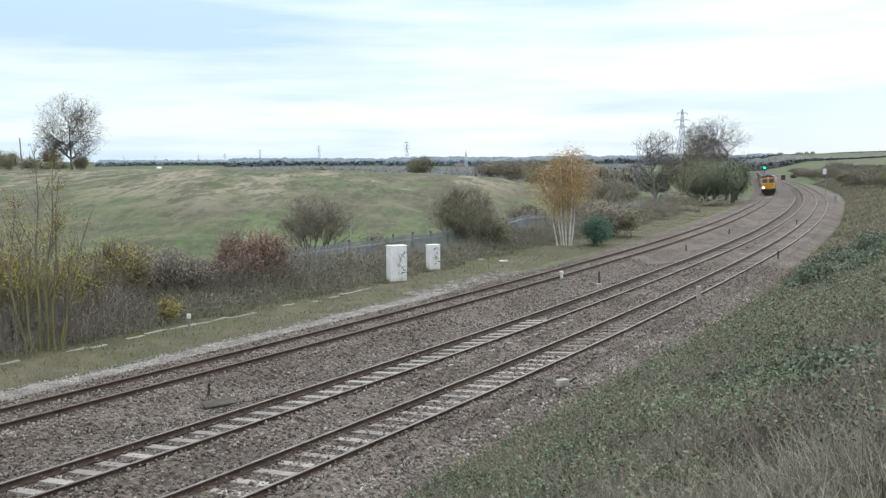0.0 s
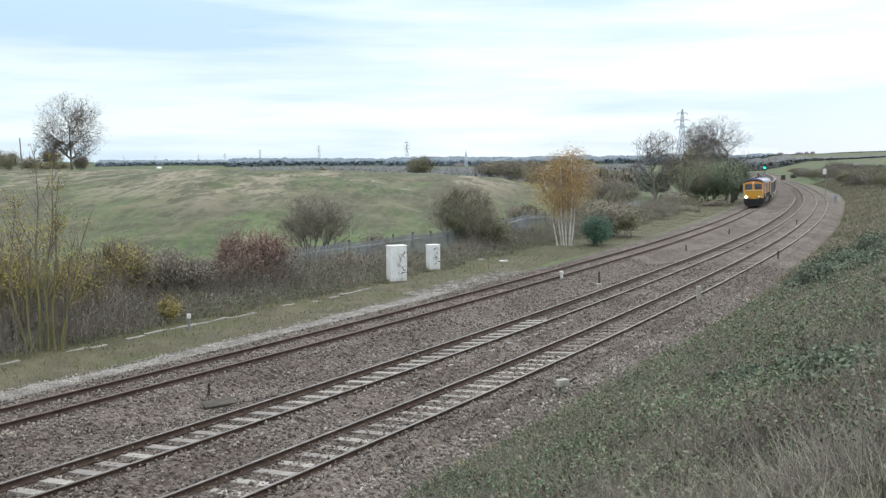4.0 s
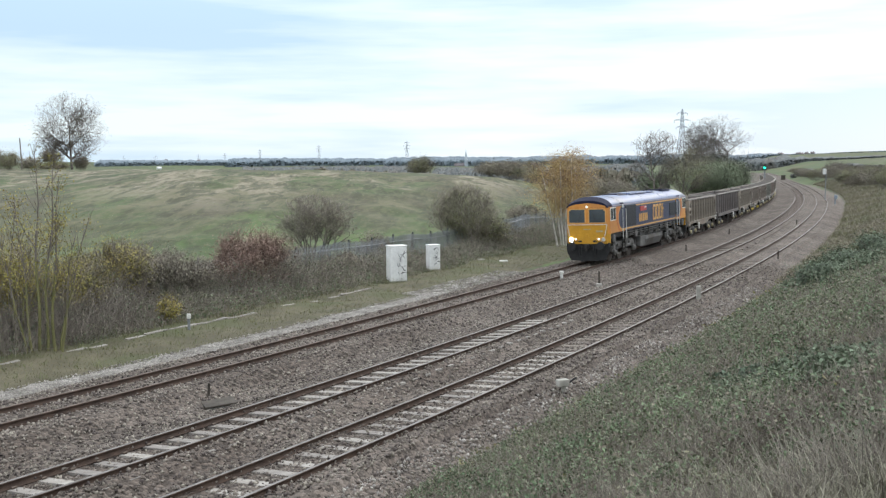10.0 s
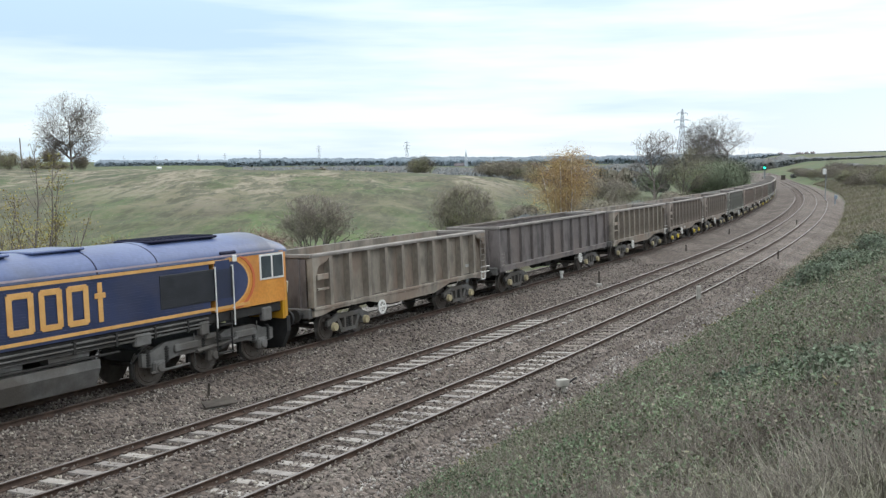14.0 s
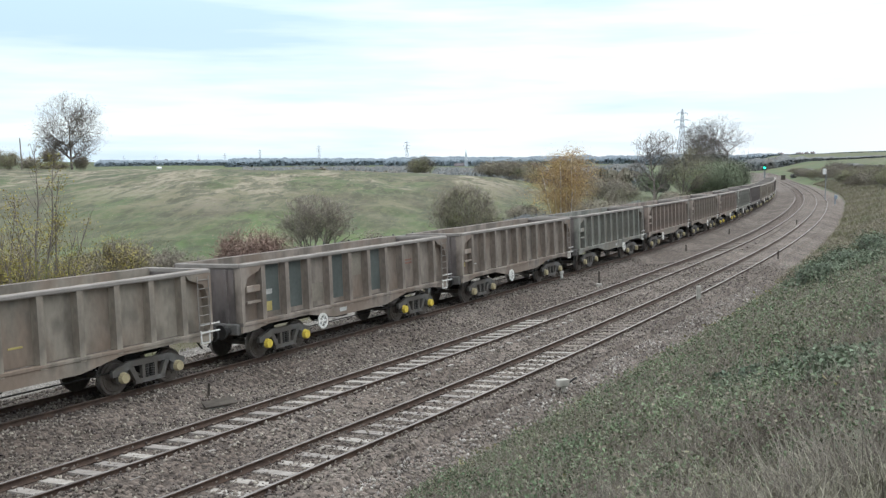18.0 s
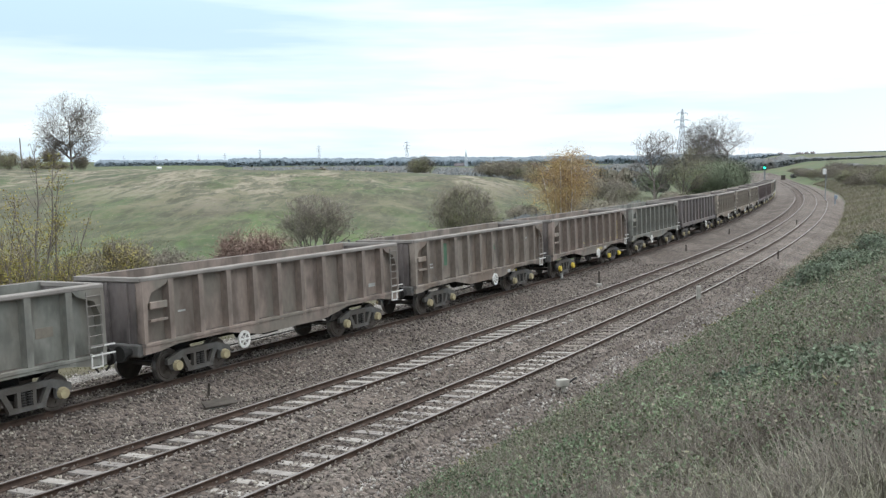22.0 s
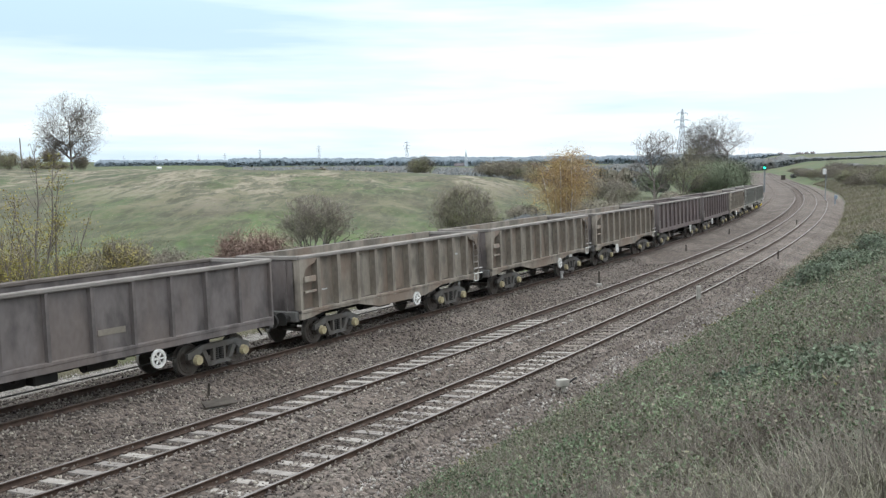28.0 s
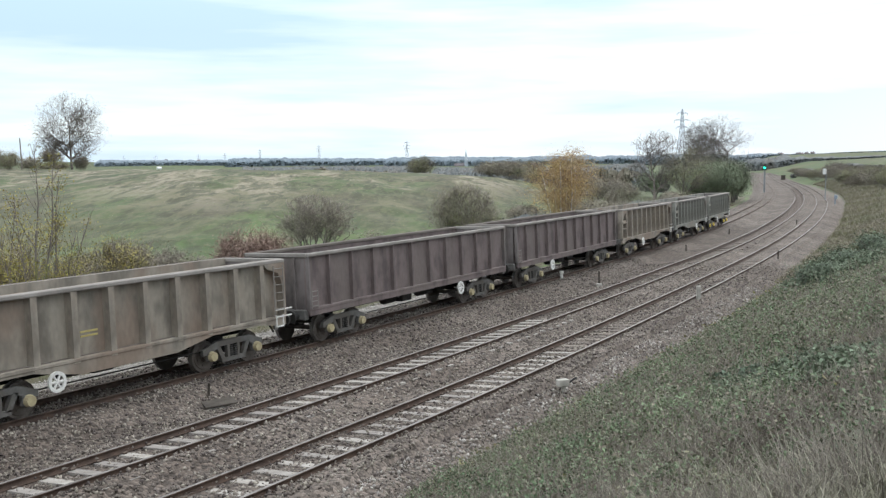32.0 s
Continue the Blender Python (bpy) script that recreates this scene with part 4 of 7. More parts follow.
def wagon(kind, paint, cap):
    """Open bogie box wagon; +x is the leading end. kind: 'ribbed' (12.4 m, inset ends with ladders) or 'long' (14.6 m, plain ends)."""
    L = 12.4 if kind == "ribbed" else 14.65
    W, TOP = 1.34, 3.03 if kind == "ribbed" else 3.08
    low = 1.17 if kind == "ribbed" else 1.20
    wg = empty("box_wagon")
    P, RB = WAGON_PAINT[paint], RIB_LIT_PAINT[paint]
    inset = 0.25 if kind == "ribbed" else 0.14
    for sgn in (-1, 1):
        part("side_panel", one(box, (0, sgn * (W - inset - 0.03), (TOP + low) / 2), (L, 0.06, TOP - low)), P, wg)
        # Near rail in the rim colour, far rail in the darker inside colour.
        part("top_rail", one(box, (0, sgn * (W - 0.12), TOP - 0.06), (L + 0.06, 0.24, 0.12), 0.025), M["wagon_rim"] if sgn > 0 else M["wagon_inside"], wg, "top rail, dusty on the near side, darker on the far")
        part("bottom_rail", one(box, (0, sgn * (W - 0.08), low + 0.05), (L, 0.15, 0.10), 0.015), P, wg)
        # sole bar: deep between the bogies, lifted over them
        bm = bmesh.new()
        h = L / 2
        if kind == "ribbed":
            prism(bm, [(-h, low), (h, low), (h, low - 0.20), (h - 0.5, low - 0.18), (h - 1.2, low - 0.07), (h - 3.2, low - 0.07), (h - 3.9, low - 0.20), (h - 4.6, low - 0.33), (-h + 4.6, low - 0.33), (-h + 3.9, low - 0.20), (-h + 3.2, low - 0.07), (-h + 1.2, low - 0.07), (-h + 0.5, low - 0.18), (-h, low - 0.20)], "y", sgn * (W - 0.12), sgn * (W - 0.03))
        else:
            prism(bm, [(-h, low), (h, low), (h, low - 0.16), (-h, low - 0.16)], "y", sgn * (W - 0.10), sgn * (W - 0.02))
        part("sole_bar", bm, P, wg)
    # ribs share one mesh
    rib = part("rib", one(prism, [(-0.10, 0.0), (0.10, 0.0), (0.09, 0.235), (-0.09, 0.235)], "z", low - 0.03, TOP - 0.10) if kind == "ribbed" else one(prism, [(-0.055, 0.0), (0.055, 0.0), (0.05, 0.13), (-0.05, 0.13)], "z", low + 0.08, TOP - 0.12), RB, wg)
    first, gap, n = (1.02, 1.15, 10) if kind == "ribbed" else (1.2, 1.335, 10)
    spots = [(L / 2 - first - gap * k, sgn) for sgn in (-1, 1) for k in range(n)]
    for k, (xx, sgn) in enumerate(spots):
        m = pose(xx, sgn * (W - inset), 0, 0, 0, 0 if sgn > 0 else 180)
        if k == 0:
            rib.matrix_basis = m
        else:
            share("rib", rib.data, wg, m)
    if kind == "ribbed":
        for sgn in (-1, 1):
            # pressed corner gussets and a ladder at the trailing end
            for e in (-1, 1):
                bm = bmesh.new()
                prism(bm, [(e * (L / 2 - 0.10), low + 0.1), (e * (L / 2 + 0.015), low + 0.1), (e * (L / 2 + 0.015), TOP - 0.1), (e * (L / 2 - 0.95), TOP - 0.1), (e * (L / 2 - 0.80), TOP - 0.26), (e * (L / 2 - 0.30), TOP - 0.42), (e * (L / 2 - 0.14), TOP - 0.75)], "y", sgn * (W - 0.25), sgn * (W - 0.01))
                part("corner_post", bm, P, wg)
            bm = bmesh.new()
            for k in range(6):
                rod(bm, (-L / 2 + 0.12, sgn * (W + 0.03), 1.5 + 0.25 * k), (-L / 2 + 0.55, sgn * (W + 0.03), 1.5 + 0.25 * k), 0.016, seg=5)
            rod(bm, (-L / 2 + 0.55, sgn * (W + 0.03), 1.35), (-L / 2 + 0.55, sgn * (W + 0.03), 2.85), 0.018, seg=5)
            rod(bm, (-L / 2 + 0.12, sgn * (W + 0.03), 1.35), (-L / 2 + 0.12, sgn * (W + 0.03), 2.85), 0.018, seg=5)
            part("ladder", bm, M["wagon_rim"], wg, "steel side ladder")
            bm = bmesh.new()
            for k in range(2):
                box(bm, (-L / 2 + 0.12, sgn * (W + 0.0), 1.25 + 0.22 * k), (0.75, 0.05, 0.035))
            box(bm, (-L / 2 + 0.3, sgn * (W - 0.02), 0.95), (0.34, 0.06, 0.04))
            for xx in (0.14, 0.46):
                box(bm, (-L / 2 + xx, sgn * (W - 0.02), 1.12), (0.035, 0.05, 0.36))
            part("step", bm, M["white"], wg, "pale shunter step and rail")
            part("end_bracket", one(box, (L / 2 - 0.55, sgn * (W - 0.05), 2.25), (0.62, 0.08, 0.2), 0.02), RB, wg)
            part("grab_rail", one(box, (L / 2 - 0.55, sgn * (W - 0.05), 1.85), (0.6, 0.07, 0.07)), RB, wg)
    else:
        for sgn in (-1, 1):
            bm = bmesh.new()
            for k in range(4):
                rod(bm, (L / 2 - 0.1, sgn * (W + 0.0), 1.35 + 0.16 * k), (L / 2 - 0.42, sgn * (W + 0.0), 1.35 + 0.16 * k), 0.016, seg=5)
            for xx in (0.1, 0.42):
                rod(bm, (L / 2 - xx, sgn * W, 1.25), (L / 2 - xx, sgn * W, 1.9), 0.016, seg=5)
            part("step", bm, M["wagon_rim"], wg, "short step ladder")
    for e in (-1, 1):
        bm = bmesh.new()
        box(bm, (e * (L / 2 - 0.04), 0, (TOP + low) / 2), (0.08, 2 * W - 0.03, TOP - low))
        for yy in (-0.75, 0, 0.75):
            box(bm, (e * (L / 2 + 0.03), yy, (TOP + low) / 2 - 0.05), (0.08, 0.10, TOP - low - 0.2), 0.015)
        part("end_panel", bm, WAGON_PAINT["slate"], wg, "dirty dark end panel")
        part("end_rail", one(box, (e * (L / 2 - 0.02), 0, TOP - 0.06), (0.16, 2 * W - 0.16, 0.13), 0.02), M["wagon_rim"], wg)
        part("headstock", one(box, (e * (L / 2 + 0.02), 0, 1.08), (0.22, 2.4, 0.34), 0.03), M["under"], wg)
        for yy in (-0.865, 0.865):
            bf = part("buffer", one(rod, (e * (L / 2 + 0.12), yy, 1.05), (e * (L / 2 + 0.42), yy, 1.05), 0.11, seg=10), M["under_dark"], wg)
            part("buffer_head", one(rod, (e * (L / 2 + 0.42), yy, 1.05), (e * (L / 2 + 0.5), yy, 1.05), 0.22, seg=14), M["under_dark"], bf)
        bm = bmesh.new()
        box(bm, (e * (L / 2 + 0.3), 0, 1.0), (0.55, 0.1, 0.14), 0.02)
        rod(bm, (e * (L / 2 + 0.15), 0.4, 1.0), (e * (L / 2 + 0.5), 0.35, 0.6), 0.03, seg=6)
        part("coupling", bm, M["under_dark"], wg)
    # Dark sill, reservoir and cylinder added to stand in for shade under the floor.
    bm = bmesh.new()
    box(bm, (0, 0, 0.98), (L - 1.2, 0.42, 0.42), 0.03)
    for xx in (-1.6, 1.6):
        box(bm, (xx, 0, 1.05), (0.12, 2.3, 0.24), 0.02)
    part("centre_sill", bm, M["under_dark"], wg)
    part("air_reservoir", one(rod, (-1.2, -0.55, 0.82), (0.3, -0.55, 0.82), 0.22, seg=12), M["under_dark"], wg)
    part("brake_cylinder", one(rod, (1.0, 0.5, 0.85), (1.7, 0.5, 0.85), 0.18, seg=12), M["under_dark"], wg)
    part("floor", one(box, (0, 0, low + 0.06), (L - 0.1, 2 * W - 0.3, 0.10)), M["wagon_inside"], wg)
    bm = bmesh.new()
    box(bm, (0, 0, low - 0.12), (L - 0.2, 0.36, 0.3), 0.02)
    for xx in (-2.2, 0, 2.2):
        box(bm, (xx, 0, low - 0.1), (0.14, 2 * W - 0.3, 0.2), 0.01)
    part("centre_sill", bm, M["under_dark"], wg)
    bm = bmesh.new()
    rod(bm, (-1.8, 0.5, 0.85), (-0.8, 0.5, 0.85), 0.17, seg=10)
    box(bm, (0.6, 0.7, 0.85), (0.7, 0.4, 0.3), 0.03)
    rod(bm, (-3.6, 0.9, 0.62), (3.4, 0.9, 0.62), 0.022, seg=5)
    part("brake_gear", bm, M["under_dark"], wg)
    bc = L / 2 - 2.2
    wagon_bogie(wg, bc, cap)
    wagon_bogie(wg, -bc, cap)
    return wg


def marks(wg, items):
    """Painted patches and illegible lettering as thin plates on the near side: x, z, width, height, material, name."""
    face = max(v.co.y for ob in wg.children if ob.name.startswith("side_panel") for v in ob.data.vertices)
    for x, z, w, h, mm, nm in items:
        proud = 0.005 if nm == "repaired_panel" else 0.010
        if nm == "scrawl" and h < 0.12:
            bm = bmesh.new()
            prism(bm, [(x - w * 0.50, z - 0.10), (x - w * 0.42, z - 0.13), (x + w * 0.05, z + 0.02), (x + w * 0.02, z + 0.07)], "y", face, face + 0.010)
            prism(bm, [(x - w * 0.15, z + 0.12), (x + w * 0.45, z + 0.06), (x + w * 0.45, z + 0.10), (x - w * 0.12, z + 0.16)], "y", face, face + 0.012)
            prism(bm, [(x - w * 0.20, z + 0.14), (x - w * 0.12, z + 0.14), (x - w * 0.25, z - 0.08), (x - w * 0.33, z - 0.08)], "y", face, face + 0.014)
            prism(bm, [(x - w * 0.10, z - 0.04), (x + w * 0.42, z - 0.09), (x + w * 0.42, z - 0.05), (x - w * 0.08, z + 0.00)], "y", face, face + 0.016)
            prism(bm, [(x + w * 0.22, z + 0.09), (x + w * 0.30, z + 0.09), (x + w * 0.20, z - 0.06), (x + w * 0.12, z - 0.06)], "y", face, face + 0.018)
            part(nm, bm, mm, wg)
            continue
        part(nm, one(box, (x, face + proud - 0.004, z), (w, 0.012, h), 0.004), mm, wg)


M["teal"] = mat("teal_patch_paint", (0.085, 0.098, 0.092), (0.120, 0.134, 0.126), 1.2, 0.75, bump=0.1, fine=9)
M["tan"] = mat("tan_patch_paint", (0.21, 0.185, 0.15), (0.27, 0.24, 0.20), 1.2, 0.8, bump=0.1, fine=9)
M["graffiti_yellow"] = mat("yellow_scrawl", (0.36, 0.29, 0.10), (0.48, 0.40, 0.16), 3.0, 0.7, bump=0.05)
M["graffiti_white"] = mat("white_scrawl", (0.36, 0.36, 0.34), (0.52, 0.52, 0.50), 3.0, 0.7, bump=0.05)
M["graffiti_green"] = mat("green_scrawl", (0.08, 0.16, 0.10), (0.12, 0.22, 0.14), 2.0, 0.7, bump=0.05)
M["rust_red"] = mat("faded_red_letters", (0.20, 0.10, 0.08), (0.26, 0.14, 0.11), 4.0, 0.8, bump=0.05)
M["plate_blue"] = mat("data_panel_blue", (0.20, 0.24, 0.30), (0.30, 0.34, 0.40), 6.0, 0.6, bump=0.0)

# (distance of the leading end behind the front lamp, kind, paint)
CONSIST = [(21.5, "ribbed", "olive"), (35.3, "long", "slate"), (51.3, "ribbed", "olive"), (64.95, "ribbed", "brown"), (78.6, "ribbed", "brown"), (92.25, "ribbed", "green"), (105.9, "ribbed", "warm"), (119.55, "ribbed", "brown"), (133.2, "ribbed", "warm"), (146.85, "ribbed", "green"), (160.5, "long", "slate"), (176.5, "ribbed", "olive"), (190.15, "ribbed", "olive"), (203.8, "ribbed", "olive"), (217.4, "long", "maroon"), (233.3, "long", "maroon"), (249.2, "ribbed", "olive"), (262.85, "ribbed", "green"), (276.5, "ribbed", "green")]
WORDS = {"brown": "dusty brown-grey", "warm": "faded reddish-brown", "green": "greenish-grey", "olive": "weathered olive-brown", "slate": "dark slate-grey", "maroon": "dark maroon-grey"}

BRAKE_AT = (2.2, -2.9, 2.27, 2.31, 1.4, -1.76, 2.37, -0.69, -0.72, 1.6, -2.58, -0.94, -1.82, 2.38, -2.95, 3.0, 1.6, -1.6, 1.7)
loco = locomotive()
wagons, masters = [], {}
for i, (front, kind, paint) in enumerate(CONSIST):
    cap = M["cap_yellow"] if i in (3, 8, 18) else M["cap_buff"]
    key = (kind, paint, cap.name)
    if key in masters:
        wg = copy_thing(masters[key], Matrix())
    else:
        wg = masters[key] = wagon(kind, paint, cap)
    tagged(wg, WORDS[paint] + (" ribbed open box wagon with side ladders" if kind == "ribbed" else " long open box wagon with thin pale rim"), "wagon", group="goods train")
    wagons.append((wg, front, 12.4 if kind == "ribbed" else 14.65))
for i, (wg, front, length) in enumerate(wagons):
    brake_wheel(wg, BRAKE_AT[i], 1.32)
# lettering and patches, wagon by wagon
def panel_x(k):
    """Middle of the k-th side bay of a ribbed wagon, from the leading end."""
    return 6.2 - 1.02 - 1.15 * (k - 0.5)


YW, WH, GR, TE, TA, RR, PB = (M[k] for k in ("graffiti_yellow", "graffiti_white", "graffiti_green", "teal", "tan", "rust_red", "plate_blue"))
marks(wagons[0][0], [(-4.9, 1.62, 0.3, 0.12, WH, "lettering_bar")])
marks(wagons[2][0], [(panel_x(1), 2.45, 0.62, 0.10, PB, "data_panel"), (panel_x(1), 2.30, 0.62, 0.10, PB, "data_panel"), (panel_x(1), 2.15, 0.62, 0.10, PB, "data_panel"), (panel_x(5), 1.75, 0.4, 0.05, YW, "lettering_bar")])
marks(wagons[3][0], [(panel_x(k), 2.2, 0.82, 1.55, TE, "repaired_panel") for k in (1, 2, 4, 6)] + [(panel_x(5), 2.5, 0.82, 0.85, TA, "repaired_panel"), (panel_x(3), 1.75, 0.82, 0.6, TA, "repaired_panel"), (panel_x(8), 2.3, 0.7, 0.06, RR, "lettering_bar"), (panel_x(8), 2.18, 0.7, 0.06, RR, "lettering_bar"), (panel_x(1) + 0.1, 1.6, 0.28, 0.3, YW, "data_panel"), (panel_x(1) + 0.1, 2.05, 0.34, 0.16, WH, "lettering_bar")])
marks(wagons[4][0], [(panel_x(1) + 0.5, 1.75, 0.3, 0.05, WH, "lettering_bar"), (panel_x(1), 1.62, 0.3, 0.05, WH, "lettering_bar"), (panel_x(0) - 0.1, 1.7, 0.28, 0.2, YW, "data_panel")])
marks(wagons[5][0], [(panel_x(6), 1.75, 0.3, 0.05, WH, "lettering_bar"), (panel_x(9), 2.0, 0.5, 0.25, TA, "repaired_panel")])
marks(wagons[6][0], [(panel_x(9) - 0.2, 1.62, 0.42, 0.13, WH, "lettering_bar"), (panel_x(1), 1.95, 0.3, 0.05, WH, "lettering_bar")])
marks(wagons[7][0], [(panel_x(1), 1.95, 0.3, 0.05, WH, "lettering_bar"), (panel_x(1), 1.82, 0.3, 0.05, WH, "lettering_bar"), (panel_x(2) + 0.1, 2.25, 0.6, 0.9, GR, "scrawl"), (panel_x(6) + 0.1, 2.2, 0.55, 0.05, GR, "scrawl"), (panel_x(9), 2.35, 0.35, 0.08, WH, "lettering_bar"), (panel_x(4), 1.85, 0.14, 0.3, TA, "scrawl")])
marks(wagons[8][0], [(panel_x(k), 1.52 + 0.02 * (k % 3), 0.66, 0.09, YW, "scrawl") for k in range(4, 10)] + [(panel_x(9) - 0.42, 2.35 - 0.16 * k, 0.12, 0.09, YW, "lettering_bar") for k in range(7)])
for i, x, w, mm in ((8, panel_x(6) + 0.1, 0.95, YW), (8, -2.0, 0.42, WH), (3, 1.1, 0.4, WH), (5, -0.4, 0.3, WH), (12, -3.4, 0.4, WH), (7, -2.2, 0.3, WH)):
    part("sole_bar_plate", one(box, (x, 1.316, 1.03), (w, 0.014, 0.13), 0.004), mm, wagons[i][0])
marks(wagons[9][0], [(panel_x(1), 2.45, 0.5, 0.07, TA, "lettering_bar"), (panel_x(9), 2.1, 0.3, 0.06, WH, "lettering_bar")])
marks(wagons[10][0], [(3.0, 1.9, 0.5, 0.05, TA, "lettering_bar"), (-1.2, 1.75, 0.9, 0.16, TA, "lettering_bar")])
marks(wagons[11][0], [(panel_x(1), 1.8, 0.3, 0.05, WH, "lettering_bar"), (panel_x(9), 2.2, 0.3, 0.08, WH, "lettering_bar")])
marks(wagons[12][0], [(panel_x(3), 2.0, 0.5, 0.08, TA, "lettering_bar"), (panel_x(3), 1.85, 0.5, 0.08, TA, "lettering_bar"), (panel_x(9), 1.7, 0.3, 0.12, WH, "lettering_bar")])
marks(wagons[13][0], [(panel_x(4), 1.85, 0.55, 0.05, YW, "lettering_bar"), (panel_x(4), 1.74, 0.55, 0.05, YW, "lettering_bar")])
marks(wagons[16][0], [(panel_x(k), 2.2, 0.55 if k % 2 else 0.7, 1.1 if k % 3 else 0.7, WH if k < 6 else YW, "scrawl") for k in range(1, 9)])
marks(wagons[17][0], [(panel_x(k), 2.15 + 0.15 * (k % 2), 0.7, 0.55, WH, "scrawl") for k in range(2, 7)])
# ---------------------------------------------------------------- plants
def tubes(p0, p1, r0, r1):
    """Three-sided tapered tubes between arrays of points: vertices and quads."""
    p0, p1 = np.asarray(p0, float), np.asarray(p1, float)
    d = p1 - p0
    d = d / np.maximum(np.linalg.norm(d, axis=1, keepdims=True), 1e-6)
    ref = np.where(np.abs(d[:, 2:3]) < 0.9, np.array([[0, 0, 1.0]]), np.array([[1.0, 0, 0]]))
    u = np.cross(d, ref)
    u = u / np.maximum(np.linalg.norm(u, axis=1, keepdims=True), 1e-6)
    w = np.cross(d, u)
    out = []
    for pp, rr in ((p0, r0), (p1, r1)):
        for k in range(3):
            a = 2 * math.pi * k / 3
            out.append(pp + (u * math.cos(a) + w * math.sin(a)) * np.asarray(rr)[:, None])
    v = np.stack(out, 1)
    q = np.array([[0, 1, 4, 3], [1, 2, 5, 4], [2, 0, 3, 5]])
    f = (q[None] + 6 * np.arange(len(p0))[:, None, None]).reshape(-1, 4)
    return v.reshape(-1, 3), f


def leaves(points, size, r, flat=0.0, facing=None):
    """A small four-cornered leaf at each point, turned at random or, with facing, about those directions: vertices and quads."""
    n = len(points)
    a = r.normal(size=(n, 3))
    if facing is None:
        a[:, 2] *= 1 - 0.6 * flat
        a /= np.linalg.norm(a, axis=1, keepdims=True)
        b = r.normal(size=(n, 3))
        b -= a * (a * b).sum(1, keepdims=True)
        b /= np.linalg.norm(b, axis=1, keepdims=True)
    else:
        w = facing / np.maximum(np.linalg.norm(facing, axis=1, keepdims=True), 1e-6)
        a -= w * (a * w).sum(1, keepdims=True)
        a /= np.linalg.norm(a, axis=1, keepdims=True)
        b = np.cross(w, a)
    s = (size * r.uniform(0.6, 1.4, n))[:, None]
    c = np.cross(a, b)
    v = np.stack([points - a * s, points + b * s * 0.55 + c * s * 0.15, points + a * s, points - b * s * 0.55 + c * s * 0.15], 1)
    f = np.arange(4 * n).reshape(n, 4)
    return v.reshape(-1, 3), f


def grow(r, base, height, spread, radius, levels=4, stems=1, kids=3, lean=0.0, ratio=0.62, first=0.25, up=0.25, droop=0.0):
    """Limbs of a tree or bush: arrays of segments, and the twig points."""
    p0, p1, r0, r1, tips = [], [], [], [], []

    def limb(p, d, length, rad, level):
        n = 4 if level < 2 else 3
        step = length / n
        for k in range(n):
            d = d + np.array([r.normal(0, 0.13), r.normal(0, 0.13), r.normal(0, 0.07) + up * 0.12 - droop * 0.1 * level])
            d = d / np.linalg.norm(d)
            q = p + d * step
            ra, rb = rad * (1 - 0.7 * k / n), rad * (1 - 0.7 * (k + 1) / n)
            p0.append(p), p1.append(q), r0.append(ra), r1.append(rb)
            if level >= levels - 1:
                tips.append(q)
            if level < levels and (level > 0 or (k + 1) / n > first):
                for c in range(kids if level else kids + 1):
                    if level == 0 and k == n - 1 and c == 0:
                        pass
                    side = r.normal(size=3)
                    side -= d * (side @ d)
                    side /= np.linalg.norm(side)
                    wide = spread * r.uniform(0.6, 1.25)
                    dd = d * math.cos(wide) + side * math.sin(wide)
                    dd[2] += up * 0.3
                    dd /= np.linalg.norm(dd)
                    if r.rand() < 0.82:
                        limb(q, dd, length * ratio * r.uniform(0.6, 1.15), rb * 0.72, level + 1)
            p = q

    for s in range(stems):
        d = np.array([r.normal(0, lean), r.normal(0, lean), 1.0])
        d /= np.linalg.norm(d)
        off = np.array([r.normal(0, 0.12 * (stems > 1)), r.normal(0, 0.12 * (stems > 1)), 0.0]) * min(stems, 6)
        limb(np.asarray(base, float) + off * 0.4, d, height * r.uniform(0.75, 1.05) * (0.62 if levels > 2 else 0.8), radius * r.uniform(0.7, 1.1), 0)
    return np.array(p0), np.array(p1), np.array(r0), np.array(r1), np.array(tips)


def fit_plant(p, base, height, width):
    """Scale points about the base so that the plant has the given height and width."""
    lo, hi = np.percentile(p, 1, axis=0), np.percentile(p, 99, axis=0)
    sz = height / max(hi[2] - base[2], 0.1)
    sx = width / max(hi[0] - lo[0], 0.1)
    sy = width / max(hi[1] - lo[1], 0.1)
    return np.array([sx, sy, sz])


